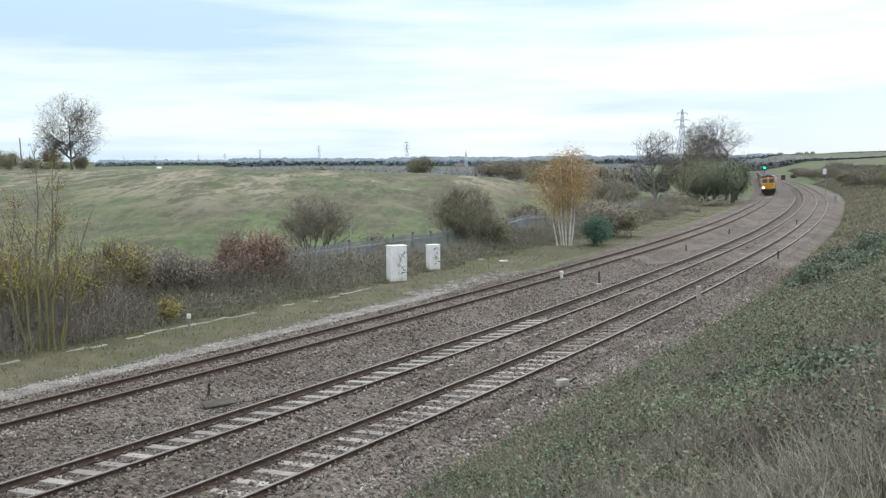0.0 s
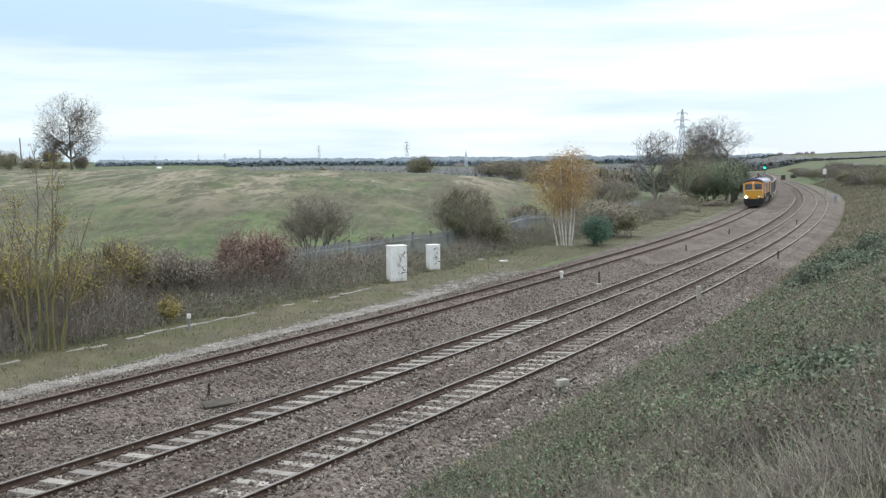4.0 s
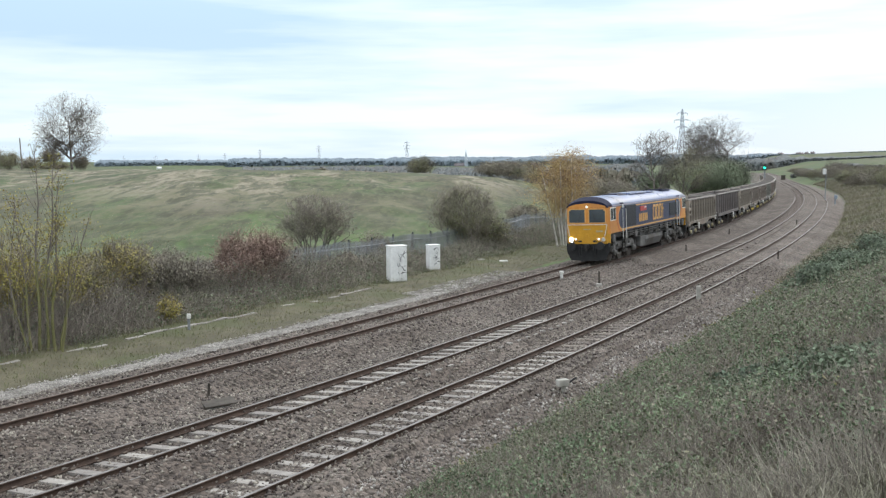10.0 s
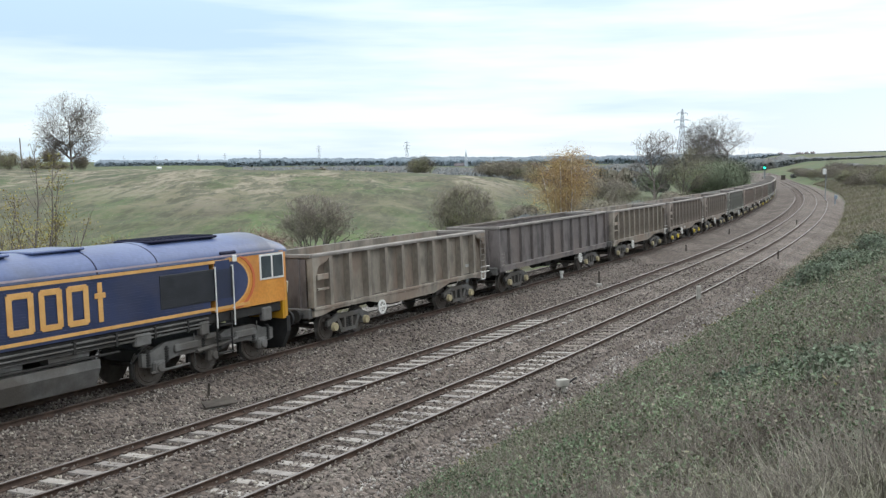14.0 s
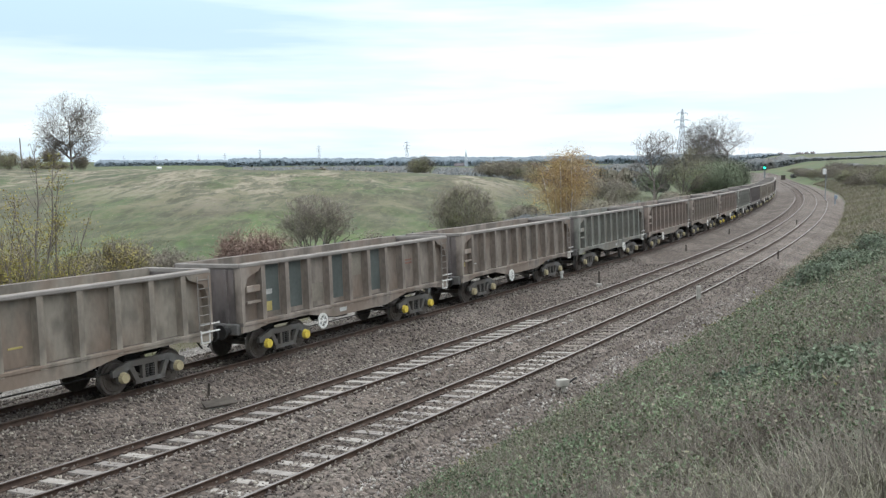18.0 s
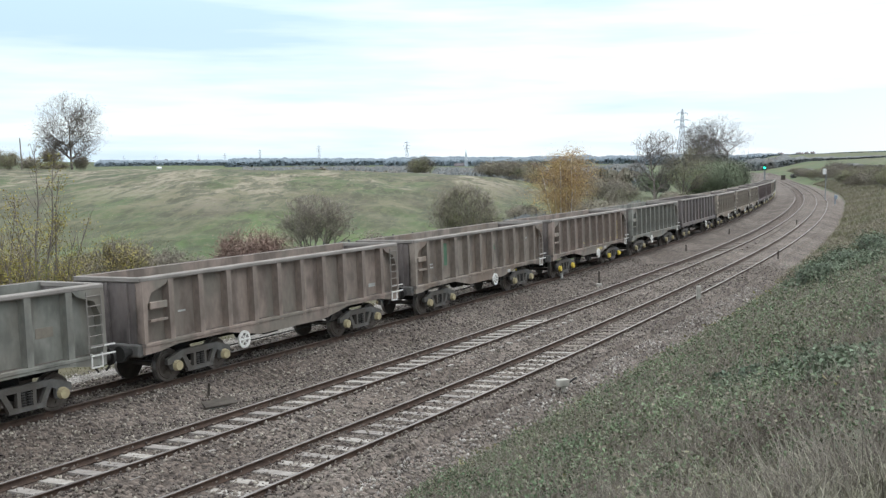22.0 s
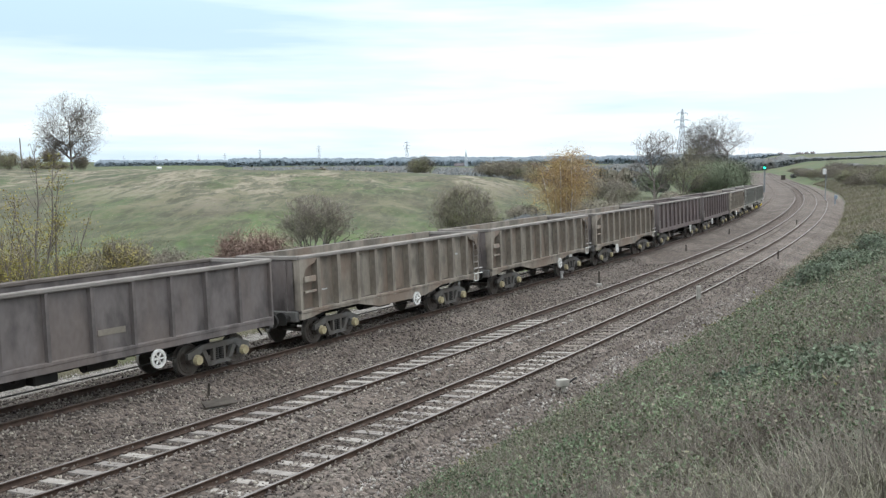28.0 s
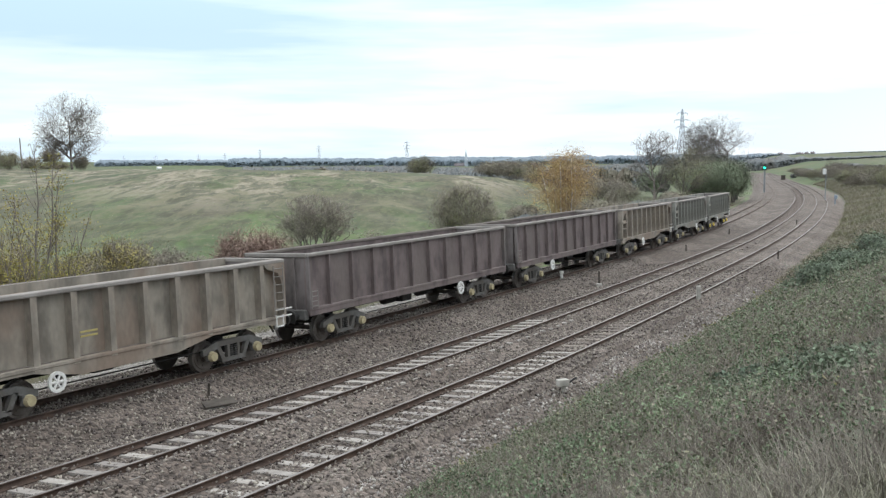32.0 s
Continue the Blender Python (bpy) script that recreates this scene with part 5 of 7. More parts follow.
def plant(name, x, y, height, width, bark, foliage, label, category, seed, leaf=0.06, per_tip=2.0, scatter=0.25, stems=1, levels=4, kids=3, radius=0.12, spread=0.7, lean=0.05, up=0.25, z=None, group="", twig=0.008, first=0.25, droop=0.0, flat=0.0, skirt=0.0, ratio=0.62, fine=None):
    """A tree or bush: an Empty at its foot with the limbs and the leaves as parts."""
    r = np.random.RandomState(seed)
    zz = gz(x, y) - 0.05 if z is None else z
    base = np.array([0.0, 0.0, 0.0])
    p0, p1, r0, r1, tips = grow(r, base, height, spread, radius, levels, stems, kids, lean, up=up, first=first, droop=droop, ratio=ratio)
    sc = fit_plant(np.concatenate([p1, tips]), base, height * 1.04, width * 1.18)
    mid, half = (0.57, 0.47) if stems == 1 else (0.40, 0.62)

    def inside(q):
        """What lies within a rounded, slightly ragged crown."""
        rho = np.hypot(q[:, 0], q[:, 1])
        lim = width * 0.54 * np.sqrt(np.clip(1 - ((q[:, 2] / height - mid) / half) ** 2, 0.0, 1)) * (0.74 + 0.48 * r.rand(len(q)))
        return (rho < lim) | ((q[:, 2] < (0.25 if stems == 1 else 0.15) * height) & (rho < 0.3 * width))

    p0, p1, tips = p0 * sc, p1 * sc, tips * sc
    keep = inside(p1)
    p0, p1, r0, r1, tips = p0[keep], p1[keep], r0[keep], r1[keep], tips[inside(tips)]
    root = tagged(empty(name, pose(x, y, zz)), label, category, group)
    v, f = tubes(p0, p1, np.maximum(r0, twig), np.maximum(r1, twig * 0.8))
    v[:, 2] = np.maximum(v[:, 2], -0.1)
    mesh_np("trunk" if stems == 1 else "branchwork", v, f, [bark, fine or bark], slots=np.repeat((r0 < radius * 0.3).astype(int), 3)).parent = root
    if foliage is not None and per_tip > 0:
        n = int(len(tips) * per_tip)
        pick = r.randint(0, len(tips), n)
        pts = tips[pick] + r.normal(0, scatter, (n, 3))
        if skirt:
            keep = r.rand(n) < np.clip(1.15 - skirt * (pts[:, 2] / height), 0.05, 1)
            pts = pts[keep]
        pts[:, 2] = np.maximum(pts[:, 2], 0.03)
        out = pts - np.array([0, 0, height * 0.45])
        out /= np.maximum(np.linalg.norm(out, axis=1, keepdims=True), 0.1)
        v, f = leaves(pts, leaf, r, flat, out + np.array([0, 0, 0.6]) + r.normal(0, 0.55, pts.shape))
        mesh_np("crown", v, f, foliage).parent = root
    return root


def spread_stuff(name, v, f, material, label, category="undergrowth"):
    return tagged(mesh_np(name, v, f, material), label, category, kind="stuff")


def blades(x, y, z, h, width, r, bend=0.35):
    """Thin bent blades: vertices and triangles."""
    n = len(x)
    a = r.uniform(0, 6.28, n)
    dx, dy = np.cos(a), np.sin(a)
    lean = r.normal(0, bend, (n, 2)) * h[:, None]
    b = np.stack([x, y, z], 1)
    w = np.stack([dx * width, dy * width, 0 * dx], 1)
    mid = b + np.stack([lean[:, 0] * 0.35, lean[:, 1] * 0.35, h * 0.6], 1)
    tip = b + np.stack([lean[:, 0], lean[:, 1], h * r.uniform(0.85, 1.0, n)], 1)
    v = np.stack([b - w, b + w, mid - w * 0.8, mid + w * 0.8, tip], 1).reshape(-1, 3)
    t = np.array([[0, 1, 2], [1, 3, 2], [2, 3, 4]])
    f = (t[None] + 5 * np.arange(n)[:, None, None]).reshape(-1, 3)
    return v, f


def twigs(x, y, z, length, rad, r, tilt=0.6):
    """Loose bare shoots: two bent segments each."""
    n = len(x)
    d = np.stack([r.normal(0, tilt, n), r.normal(0, tilt, n), np.abs(r.normal(0.9, 0.3, n))], 1)
    d /= np.linalg.norm(d, axis=1, keepdims=True)
    p = np.stack([x, y, z], 1)
    m = p + d * (length * 0.55)[:, None]
    d2 = d + r.normal(0, 0.35, (n, 3))
    d2 /= np.linalg.norm(d2, axis=1, keepdims=True)
    q = m + d2 * (length * 0.45)[:, None]
    rr = np.full(n, 1.0) * rad
    v1, f1 = tubes(p, m, rr, rr * 0.7)
    v2, f2 = tubes(m, q, rr * 0.7, rr * 0.35)
    return np.concatenate([v1, v2]), np.concatenate([f1, f2 + len(v1)])


def leafmat(name, a, b, c=None, isl=0.35):
    return mat(name, a, b, 0.8, 0.75, bump=0.0, c3=c, fine=3.0, island=isl, spec=0.25)


M["bark"] = mat("grey_brown_bark", (0.135, 0.115, 0.101), (0.230, 0.200, 0.176), 2.0, 0.95, bump=0.3, fine=20)
M["twig"] = mat("grey_twigs", (0.200, 0.173, 0.150), (0.338, 0.294, 0.256), 1.0, 0.95, bump=0.0, island=0.3)
M["twig_red"] = mat("reddish_twigs", (0.15, 0.095, 0.08), (0.23, 0.15, 0.13), 1.0, 0.95, bump=0.0, island=0.3)
M["green_stem"] = mat("lichened_stems", (0.15, 0.145, 0.06), (0.23, 0.22, 0.10), 2.0, 0.9, bump=0.1)
M["birch_bark"] = mat("white_birch_bark", (0.50, 0.47, 0.43), (0.68, 0.65, 0.60), 3.0, 0.8, bump=0.2, c3=(0.30, 0.27, 0.24), fine=9)
M["leaf_orange"] = leafmat("birch_autumn_leaves", (0.42, 0.278, 0.118), (0.53, 0.375, 0.180), (0.41, 0.33, 0.175))
M["leaf_brown"] = leafmat("brown_leaves", (0.190, 0.168, 0.130), (0.290, 0.256, 0.196), (0.205, 0.200, 0.130))
M["leaf_olive"] = leafmat("olive_leaves", (0.158, 0.160, 0.090), (0.262, 0.254, 0.145), (0.205, 0.180, 0.120))
M["leaf_dark"] = leafmat("dark_evergreen_leaves", (0.145, 0.172, 0.108), (0.215, 0.250, 0.165))
M["leaf_ever"] = leafmat("blue_green_evergreen", (0.061, 0.116, 0.083), (0.099, 0.176, 0.121))
M["leaf_red"] = leafmat("reddish_leaves", (0.235, 0.158, 0.128), (0.315, 0.215, 0.175), (0.25, 0.205, 0.155))
M["leaf_yellow"] = leafmat("yellow_leaves", (0.25, 0.205, 0.06), (0.36, 0.30, 0.10), (0.20, 0.20, 0.075))
M["leaf_bramble"] = leafmat("bramble_leaves", (0.100, 0.134, 0.078), (0.190, 0.232, 0.140), (0.160, 0.168, 0.112), 0.55)
M["leaf_ivy"] = leafmat("ivy_leaves", (0.092, 0.115, 0.081), (0.172, 0.205, 0.138), None, 0.5)
M["grass_dry"] = leafmat("dry_grass", (0.255, 0.235, 0.190), (0.44, 0.405, 0.335), (0.215, 0.21, 0.145), 0.45)
M["verge_blade"] = leafmat("verge_blades", (0.140, 0.133, 0.076), (0.215, 0.200, 0.120), (0.13, 0.145, 0.065), 0.3)
M["leaf_moss"] = leafmat("yellow_olive_leaves", (0.19, 0.175, 0.075), (0.27, 0.245, 0.11), (0.16, 0.165, 0.08))
M["grass_rank"] = leafmat("rank_dry_grass", (0.225, 0.198, 0.158), (0.345, 0.305, 0.25), (0.17, 0.165, 0.11), 0.4)
M["twig_bank"] = mat("dead_stem_brown", (0.185, 0.158, 0.135), (0.30, 0.265, 0.228), 1.0, 0.95, bump=0.0, island=0.4)
M["grass_green"] = leafmat("green_grass", (0.125, 0.142, 0.060), (0.200, 0.212, 0.100), (0.190, 0.172, 0.10), 0.35)
# Valley woods paled towards blue-grey: distance haze painted into the foliage.
M["hazed_leaf"] = mat("hazed_woodland", (0.135, 0.148, 0.152), (0.200, 0.211, 0.212), 0.16, 0.95, bump=0.0, c3=(0.175, 0.168, 0.155), fine=0.8, spec=0.1)
M["hedge_leaf"] = mat("hedge_brown_olive", (0.11, 0.102, 0.080), (0.19, 0.178, 0.138), 0.5, 0.95, bump=0.0, c3=(0.15, 0.125, 0.098), fine=2.5, spec=0.1)
M["twig_far"] = mat("pale_grey_twigs", (0.125, 0.110, 0.104), (0.195, 0.174, 0.165), 1.0, 0.95, bump=0.0, island=0.2)
# Skyline woods in blue-grey: the haze of distance is put into this colour.
M["hazed_far_leaf"] = mat("hazed_far_woodland", (0.180, 0.222, 0.258), (0.235, 0.277, 0.313), 0.05, 0.95, bump=0.0, fine=0.3, spec=0.1)
# ---------------------------------------------------------------- verge, fence and thickets on the far side
def sheet(name, s0, s1, l0, l1, ds, n, lift, material, label, category, edge=0.0, seed=1, track=off_a):
    """A strip of ground laid along the line between two offsets from the far track, with ragged edges."""
    r = np.random.RandomState(seed)
    ss = np.arange(s0, s1, ds)
    uu = np.linspace(0, 1, n)
    s2, u2 = np.meshgrid(ss, uu, indexing="ij")
    wob0, wob1 = edge * waves(ss, ss * 0.3, 4.0, seed), edge * waves(ss, ss * 0.7, 5.0, seed + 1)
    lat = track(s2) + (l0 + wob0[:, None]) * (1 - u2) + (l1 + wob1[:, None]) * u2
    x, y = at(s2, lat)
    z = ground_z(x.ravel(), y.ravel()).reshape(x.shape) + lift + r.uniform(-0.015, 0.015, x.shape)
    z[:, 0] -= lift + 0.05
    z[:, -1] -= lift + 0.05
    a, b = s2.shape
    i, j = np.meshgrid(np.arange(a - 1), np.arange(b - 1), indexing="ij")
    f = np.stack([i * b + j, (i + 1) * b + j, (i + 1) * b + j + 1, i * b + j + 1], -1).reshape(-1, 4)
    return tagged(mesh_np(name, np.stack([x, y, z], -1).reshape(-1, 3), f, material, smooth=True), label, category, kind="structure")


M["verge"] = mat("trodden_verge", (0.074, 0.067, 0.040), (0.126, 0.112, 0.072), 0.9, 0.95, bump=0.6, c3=(0.080, 0.084, 0.040), fine=9)
M["chippings"] = mat("pale_chippings", (0.17, 0.157, 0.142), (0.26, 0.243, 0.222), 1.5, 0.95, bump=0.8, fine=22)
M["soil"] = mat("thicket_floor", (0.075, 0.062, 0.042), (0.12, 0.105, 0.065), 0.8, 0.95, bump=0.6, c3=(0.085, 0.09, 0.045), fine=9)
sheet("verge_path", -20, 190, 4.1, 9.0, 0.8, 14, 0.06, M["verge"], "trodden yellow-green verge beside the ballast", "verge", 0.25, 3)
sheet("thicket_floor", -25, 150, 8.5, 13.6, 1.0, 10, 0.04, M["soil"], "brown soil under the trackside thicket", "soil", 0.4, 6)
sheet("chippings_strip", -25, 24, 2.9, 4.5, 0.5, 8, 0.08, M["chippings"], "strip of pale stone chippings beside the ballast", "chippings", 0.3, 9)
M["cess"] = mat("dusty_cess", (0.098, 0.079, 0.069), (0.148, 0.122, 0.107), 0.6, 0.95, bump=0.8, c3=(0.14, 0.13, 0.09), fine=18)
sheet("cess_path", 30, 150, -3.5, -2.6, 1.2, 6, 0.05, M["cess"], "dusty pink-brown path between ballast and bank", "path", 0.25, 14, off_c)
sheet("cess_path", 148, 330, -5.2, -2.6, 1.5, 8, 0.05, M["cess"], "dusty pink-brown path widening past the bend", "path", 0.4, 15, off_c)
pebbled(M["chippings"], 16.0, 0.5, 1.5)
stones("verge_chippings", -18, 24, 8.1, 9.7, 9000, 0.026, M["pale_stone"], 31, "pale stone chippings along the edge of the verge", 0.0, lambda x, y: ground_z(x, y) + 0.07)
stones("verge_gravel_patch", 22, 34, 8.6, 10.4, 3500, 0.03, M["pale_stone"], 32, "patch of pale gravel on the verge", 0.0, lambda x, y: ground_z(x, y) + 0.07)


def verge_points(r, n, s0, s1, l0, l1, power=1.0):
    s = s0 + (s1 - s0) * r.uniform(0, 1, n) ** power
    x, y = at(s, off_a(s) + r.uniform(l0, l1, n))
    return x, y, ground_z(x, y)


r = np.random.RandomState(40)
x, y, z = verge_points(r, 60000, -20, 150, 4.3, 9.2, 1.4)
v, f = blades(x, y, z + 0.04, r.uniform(0.03, 0.12, len(x)), 0.007, r)
spread_stuff("verge_grass", v, f, M["verge_blade"], "short green and straw grass on the verge", "grass")
x, y, z = verge_points(r, 9000, -20, 120, 7.9, 10.0, 1.3)
v, f = blades(x, y, z, r.uniform(0.12, 0.42, len(x)), 0.009, r, 0.5)
spread_stuff("verge_tall_grass", v, f, M["verge_blade"], "straw-coloured tall grass at the foot of the thicket", "grass")

x, y, z = verge_points(r, 60000, -20, 110, 6.6, 9.8, 1.3)
s_, l_ = line_coords(x, y)
g = waves(x, y, 3.0, 44) + 0.5 * waves(x, y, 1.0, 45) + 0.55 * (l_ - off_a(s_) - 8.6) > 0.25
v, f = leaves(np.stack([x, y, z + 0.05 + r.uniform(0, 0.22, len(x))], 1)[g], 0.032, r, 0.5)
spread_stuff("creeping_brambles", v, f, M["leaf_bramble"], "low creeping brambles at the edge of the verge")
x, y, z = verge_points(r, 40000, -20, 110, 4.6, 9.4, 1.3)
g = waves(x, y, 1.6, 46) + 0.6 * waves(x, y, 0.7, 47) > 0.45
v, f = blades(x[g], y[g], z[g] + 0.04, r.uniform(0.10, 0.28, g.sum()), 0.008, r, 0.6)
spread_stuff("verge_tufts", v, f, M["grass_green"], "green and brown grass tufts on the verge", "grass")

# cable trough lids along the verge: a broken line of pale concrete slabs
trough = tagged(empty("cable_trough"), "broken line of pale concrete cable trough lids in grass", "cable trough", kind="structure")
lid = None
rs = random.Random(9)
s = -6.0
while s < 24:
    if rs.random() < 0.6:
        p = spot(s, float(off_a(s)) + 7.75)
        p.z = gz(p.x, p.y) + 0.055
        m = pose(p.x, p.y, p.z, rs.uniform(-3, 3), rs.uniform(-2, 2), heading(s) + rs.uniform(-2, 2))
        if lid is None:
            lid = part("trough_lid", one(box, (0, 0, 0), (0.92, 0.17, 0.07), 0.012), M["sleeper"], trough)
            lid.matrix_basis = m
        else:
            share("trough_lid", lid.data, trough, m)
    s += 0.95

# palisade fence
M["galv"] = mat("galvanised_steel", (0.20, 0.212, 0.23), (0.30, 0.312, 0.33), 1.5, 0.6, metal=0.3, bump=0.1)
M["galv_dark"] = mat("weathered_fence_post", (0.07, 0.072, 0.072), (0.12, 0.122, 0.12), 1.5, 0.8, metal=0.1, bump=0.1)
fence = tagged(empty("palisade_fence"), "grey galvanised palisade fence along the field edge", "fence", kind="structure")
FENCE = 13.0
pale_bm = bmesh.new()
prism(pale_bm, [(-0.034, 0.05), (0.034, 0.05), (0.034, 1.68), (0.0, 1.80), (-0.034, 1.68)], "y", -0.012, 0.012)
pale_ob = part("pale", pale_bm, M["galv"])
PALE = pale_ob.data
bpy.data.objects.remove(pale_ob)
far_pales = bmesh.new()
s, k = -22.0, 0
while s < 110:
    p = spot(s, float(off_a(s)) + FENCE)
    p.z = gz(p.x, p.y)
    near_part = 2.0 < s < 28
    if near_part:
        share("pale", PALE, fence, pose(p.x, p.y, p.z, 0, 0, heading(s)))
    elif s < 60 or k % 2 == 0:
        m = pose(p.x, p.y, p.z, 0, 0, heading(s))
        vs = [far_pales.verts.new(m @ Vector(c)) for c in ((-0.034, 0, 0.05), (0.034, 0, 0.05), (0.034, 0, 1.68), (0, 0, 1.8), (-0.034, 0, 1.68))]
        vb = [far_pales.verts.new(m @ Vector(c)) for c in ((-0.034, 0.02, 0.05), (0.034, 0.02, 0.05), (0.034, 0.02, 1.68), (0, 0.02, 1.8), (-0.034, 0.02, 1.68))]
        far_pales.faces.new(vs), far_pales.faces.new(vb)
        for q in range(5):
            far_pales.faces.new((vs[q], vs[(q + 1) % 5], vb[(q + 1) % 5], vb[q]))
    if k % 18 == 0:
        post = part("fence_post", one(box, (0, 0.07, 0.95), (0.10, 0.10, 1.95), 0.008), M["galv_dark"], fence)
        post.matrix_basis = pose(p.x, p.y, p.z, 0, 0, heading(s))
        p2 = spot(s + 2.7, float(off_a(s + 2.7)) + FENCE)
        p2.z = gz(p2.x, p2.y)
        for hh in (0.45, 1.45):
            part("fence_rail", one(rod, p + Vector((0, 0, hh)), p2 + Vector((0, 0, hh)), 0.028, seg=4), M["galv"], fence)
    s += 0.15
    k += 1
tagged(part("distant_pales", far_pales, M["galv"], fence), "distant fence pales", kind="stuff")

# thicket: brambles and bare shoots between the verge and the fence
r = np.random.RandomState(41)
def mound(x, y, seed):
    s_, l_ = line_coords(np.asarray(x), np.asarray(y))
    back = np.clip((l_ - off_a(s_) - 8.3) / 2.4, 0.14, 1.15)
    return np.clip(1.5 + 0.8 * waves(x, y, 5.5, seed) + 0.3 * waves(x, y, 1.6, seed + 1), 0.2, 2.6) * back * np.interp(s_, [8, 11, 15, 18, 23, 26, 31, 34, 60, 80], [1.25, 0.55, 0.55, 1.0, 1.0, 0.6, 0.6, 0.5, 0.5, 0.8])


x, y, z = verge_points(r, 90000, -24, 130, 8.6, 12.6, 1.25)
h = mound(x, y, 50)
pts = np.stack([x, y, z + h * r.uniform(0.15, 1.0, len(x)) ** 0.6], 1)
half = len(pts) // 2
v, f = leaves(pts[:half], 0.05, r)
spread_stuff("bramble_leaves", v, f, M["leaf_bramble"], "dull olive bramble leaves in the trackside thicket")
v, f = leaves(pts[half:], 0.045, r)
spread_stuff("dead_leaves", v, f, M["leaf_brown"], "brown dead leaves and seed heads in the thicket")
x, y, z = verge_points(r, 34000, -24, 130, 8.4, 12.6, 1.25)
h = mound(x, y, 50)
v, f = twigs(x, y, z + h * r.uniform(0, 0.5, len(x)), h * r.uniform(0.5, 1.2, len(x)) + 0.15, 0.008, r, 0.55)
spread_stuff("bare_shoots", v, f, M["twig"], "grey-brown bare shoots in the thicket")
x, y, z = verge_points(r, 4500, -24, 8, 8.2, 12.5)
v, f = twigs(x, y, z, r.uniform(0.9, 2.4, len(x)), 0.010, r, 0.32)
spread_stuff("tall_bare_shoots", v, f, M["twig"], "tall grey-brown shoots at the left of the thicket")


def bearing(p):
    return (p - 784) / 1779.5


def put(p, depth):
    return bearing(p) * depth, depth


# single bushes and small trees by the fence
SH = "trackside shrubs"
def sapling_clump(px_, depth, stems, seed, label):
    """Tall thin stems from one stool: each stem a part with its own side twigs, and thin leaves at half height."""
    r = np.random.RandomState(seed)
    x, y = put(px_, depth)
    root = tagged(empty("sapling_clump", pose(x, y, gz(x, y) - 0.05)), label, "sapling", "sapling clumps")
    tips = []
    for off, top, lean, rad_ in stems:
        zs = np.linspace(0, top, 12)
        u = zs / top
        line = np.stack([off + lean * u ** 1.4 + 0.05 * np.sin(zs * 1.7 + off * 9), r.normal(0, 0.25) + r.normal(0, 0.5) * u + 0.05 * np.cos(zs * 1.3), zs], 1)
        rr = np.maximum(rad_ * (1 - u) ** 0.8, 0.010)
        ring = np.array([[math.cos(q * 1.2566), math.sin(q * 1.2566), 0] for q in range(5)])
        v = (line[:, None, :] + ring[None] * rr[:, None, None]).reshape(-1, 3)
        f = np.array([[i * 5 + q, i * 5 + (q + 1) % 5, i * 5 + 5 + (q + 1) % 5, i * 5 + 5 + q] for i in range(11) for q in range(5)])
        mesh_np("stem", v, f, [M["green_stem"], M["bark"]], slots=np.repeat((u[:-1] > 0.42).astype(int), 5)).parent = root
        a0, a1, b0, b1 = [], [], [], []
        for _ in range(int(4 * top)):
            w = r.uniform(0.28, 0.96)
            st = np.array([np.interp(w, u, line[:, k]) for k in range(3)])
            an, ln_ = r.uniform(0, 6.28), r.uniform(0.35, 1.0) * (1.25 - w) * 1.6
            mid = st + np.array([math.cos(an) * 0.35, math.sin(an) * 0.35, 0.6]) * ln_
            en = mid + np.array([math.cos(an) * 0.25, math.sin(an) * 0.25, 0.65]) * ln_ * 0.8
            a0.append(np.array([st, mid])), a1.append(np.array([mid, en]))
            b0.append(np.array([0.013, 0.009])), b1.append(np.array([0.009, 0.006]))
            if w < 0.62 or r.rand() < 0.25:
                tips += [mid, en, (mid + en) / 2]
        p0, p1 = np.concatenate(a0), np.concatenate(a1)
        v, f = tubes(p0, p1, np.concatenate(b0), np.concatenate(b1))
        sprays = mesh_np("twig_spray", v, f, M["bark"])
        sprays.parent = root
        tagged(sprays, "thin bare side twigs", kind="stuff")
    tips = np.repeat(np.array(tips), 11, 0)
    tips = tips + r.normal(0, 0.16, tips.shape)
    tips[:, 2] = np.maximum(tips[:, 2], 0.1)
    v, f = leaves(tips, 0.036, r)
    mesh_np("crown", v, f, M["leaf_yellow"]).parent = root


sapling_clump(66, 34.5, ((-0.35, 5.6, -0.5, 0.05), (-0.15, 7.3, 0.35, 0.06), (0.05, 7.0, 0.75, 0.055), (0.28, 6.2, 0.35, 0.06), (0.45, 5.0, 1.1, 0.045), (-0.5, 4.4, -0.9, 0.04), (0.62, 4.2, 0.5, 0.04)), 61, "clump of tall thin saplings, yellow-green stems below, bare above")
sapling_clump(18, 35.5, ((-0.4, 4.6, -0.5, 0.04), (-0.05, 5.2, 0.1, 0.045), (0.25, 4.4, 0.2, 0.04), (0.5, 3.8, 0.6, 0.035)), 62, "clump of thin saplings with yellow leaves")
x, y = put(210, 42.5)
plant("yellow_shrub", x, y, 3.6, 2.8, M["twig"], M["leaf_yellow"], "thin shrub with yellowing leaves", "shrub", 63, leaf=0.045, per_tip=1.3, scatter=0.2, stems=7, levels=3, kids=2, radius=0.035, spread=0.6, lean=0.25, twig=0.009, group=SH)
for p_, d_, h_, w_, sd in ((14, 37.5, 3.7, 2.8, 83), (122, 39.5, 3.1, 2.4, 84), (-25, 36.5, 3.5, 2.6, 85)):
    x, y = put(p_, d_)
    plant("yellow_shrub", x, y, h_, w_, M["twig"], M["leaf_yellow"], "thin upright shrub with yellow-olive leaves beside the saplings", "shrub", sd, leaf=0.038, per_tip=1.6, scatter=0.2, stems=9, levels=3, kids=2, radius=0.03, spread=0.5, lean=0.22, twig=0.009, group=SH)
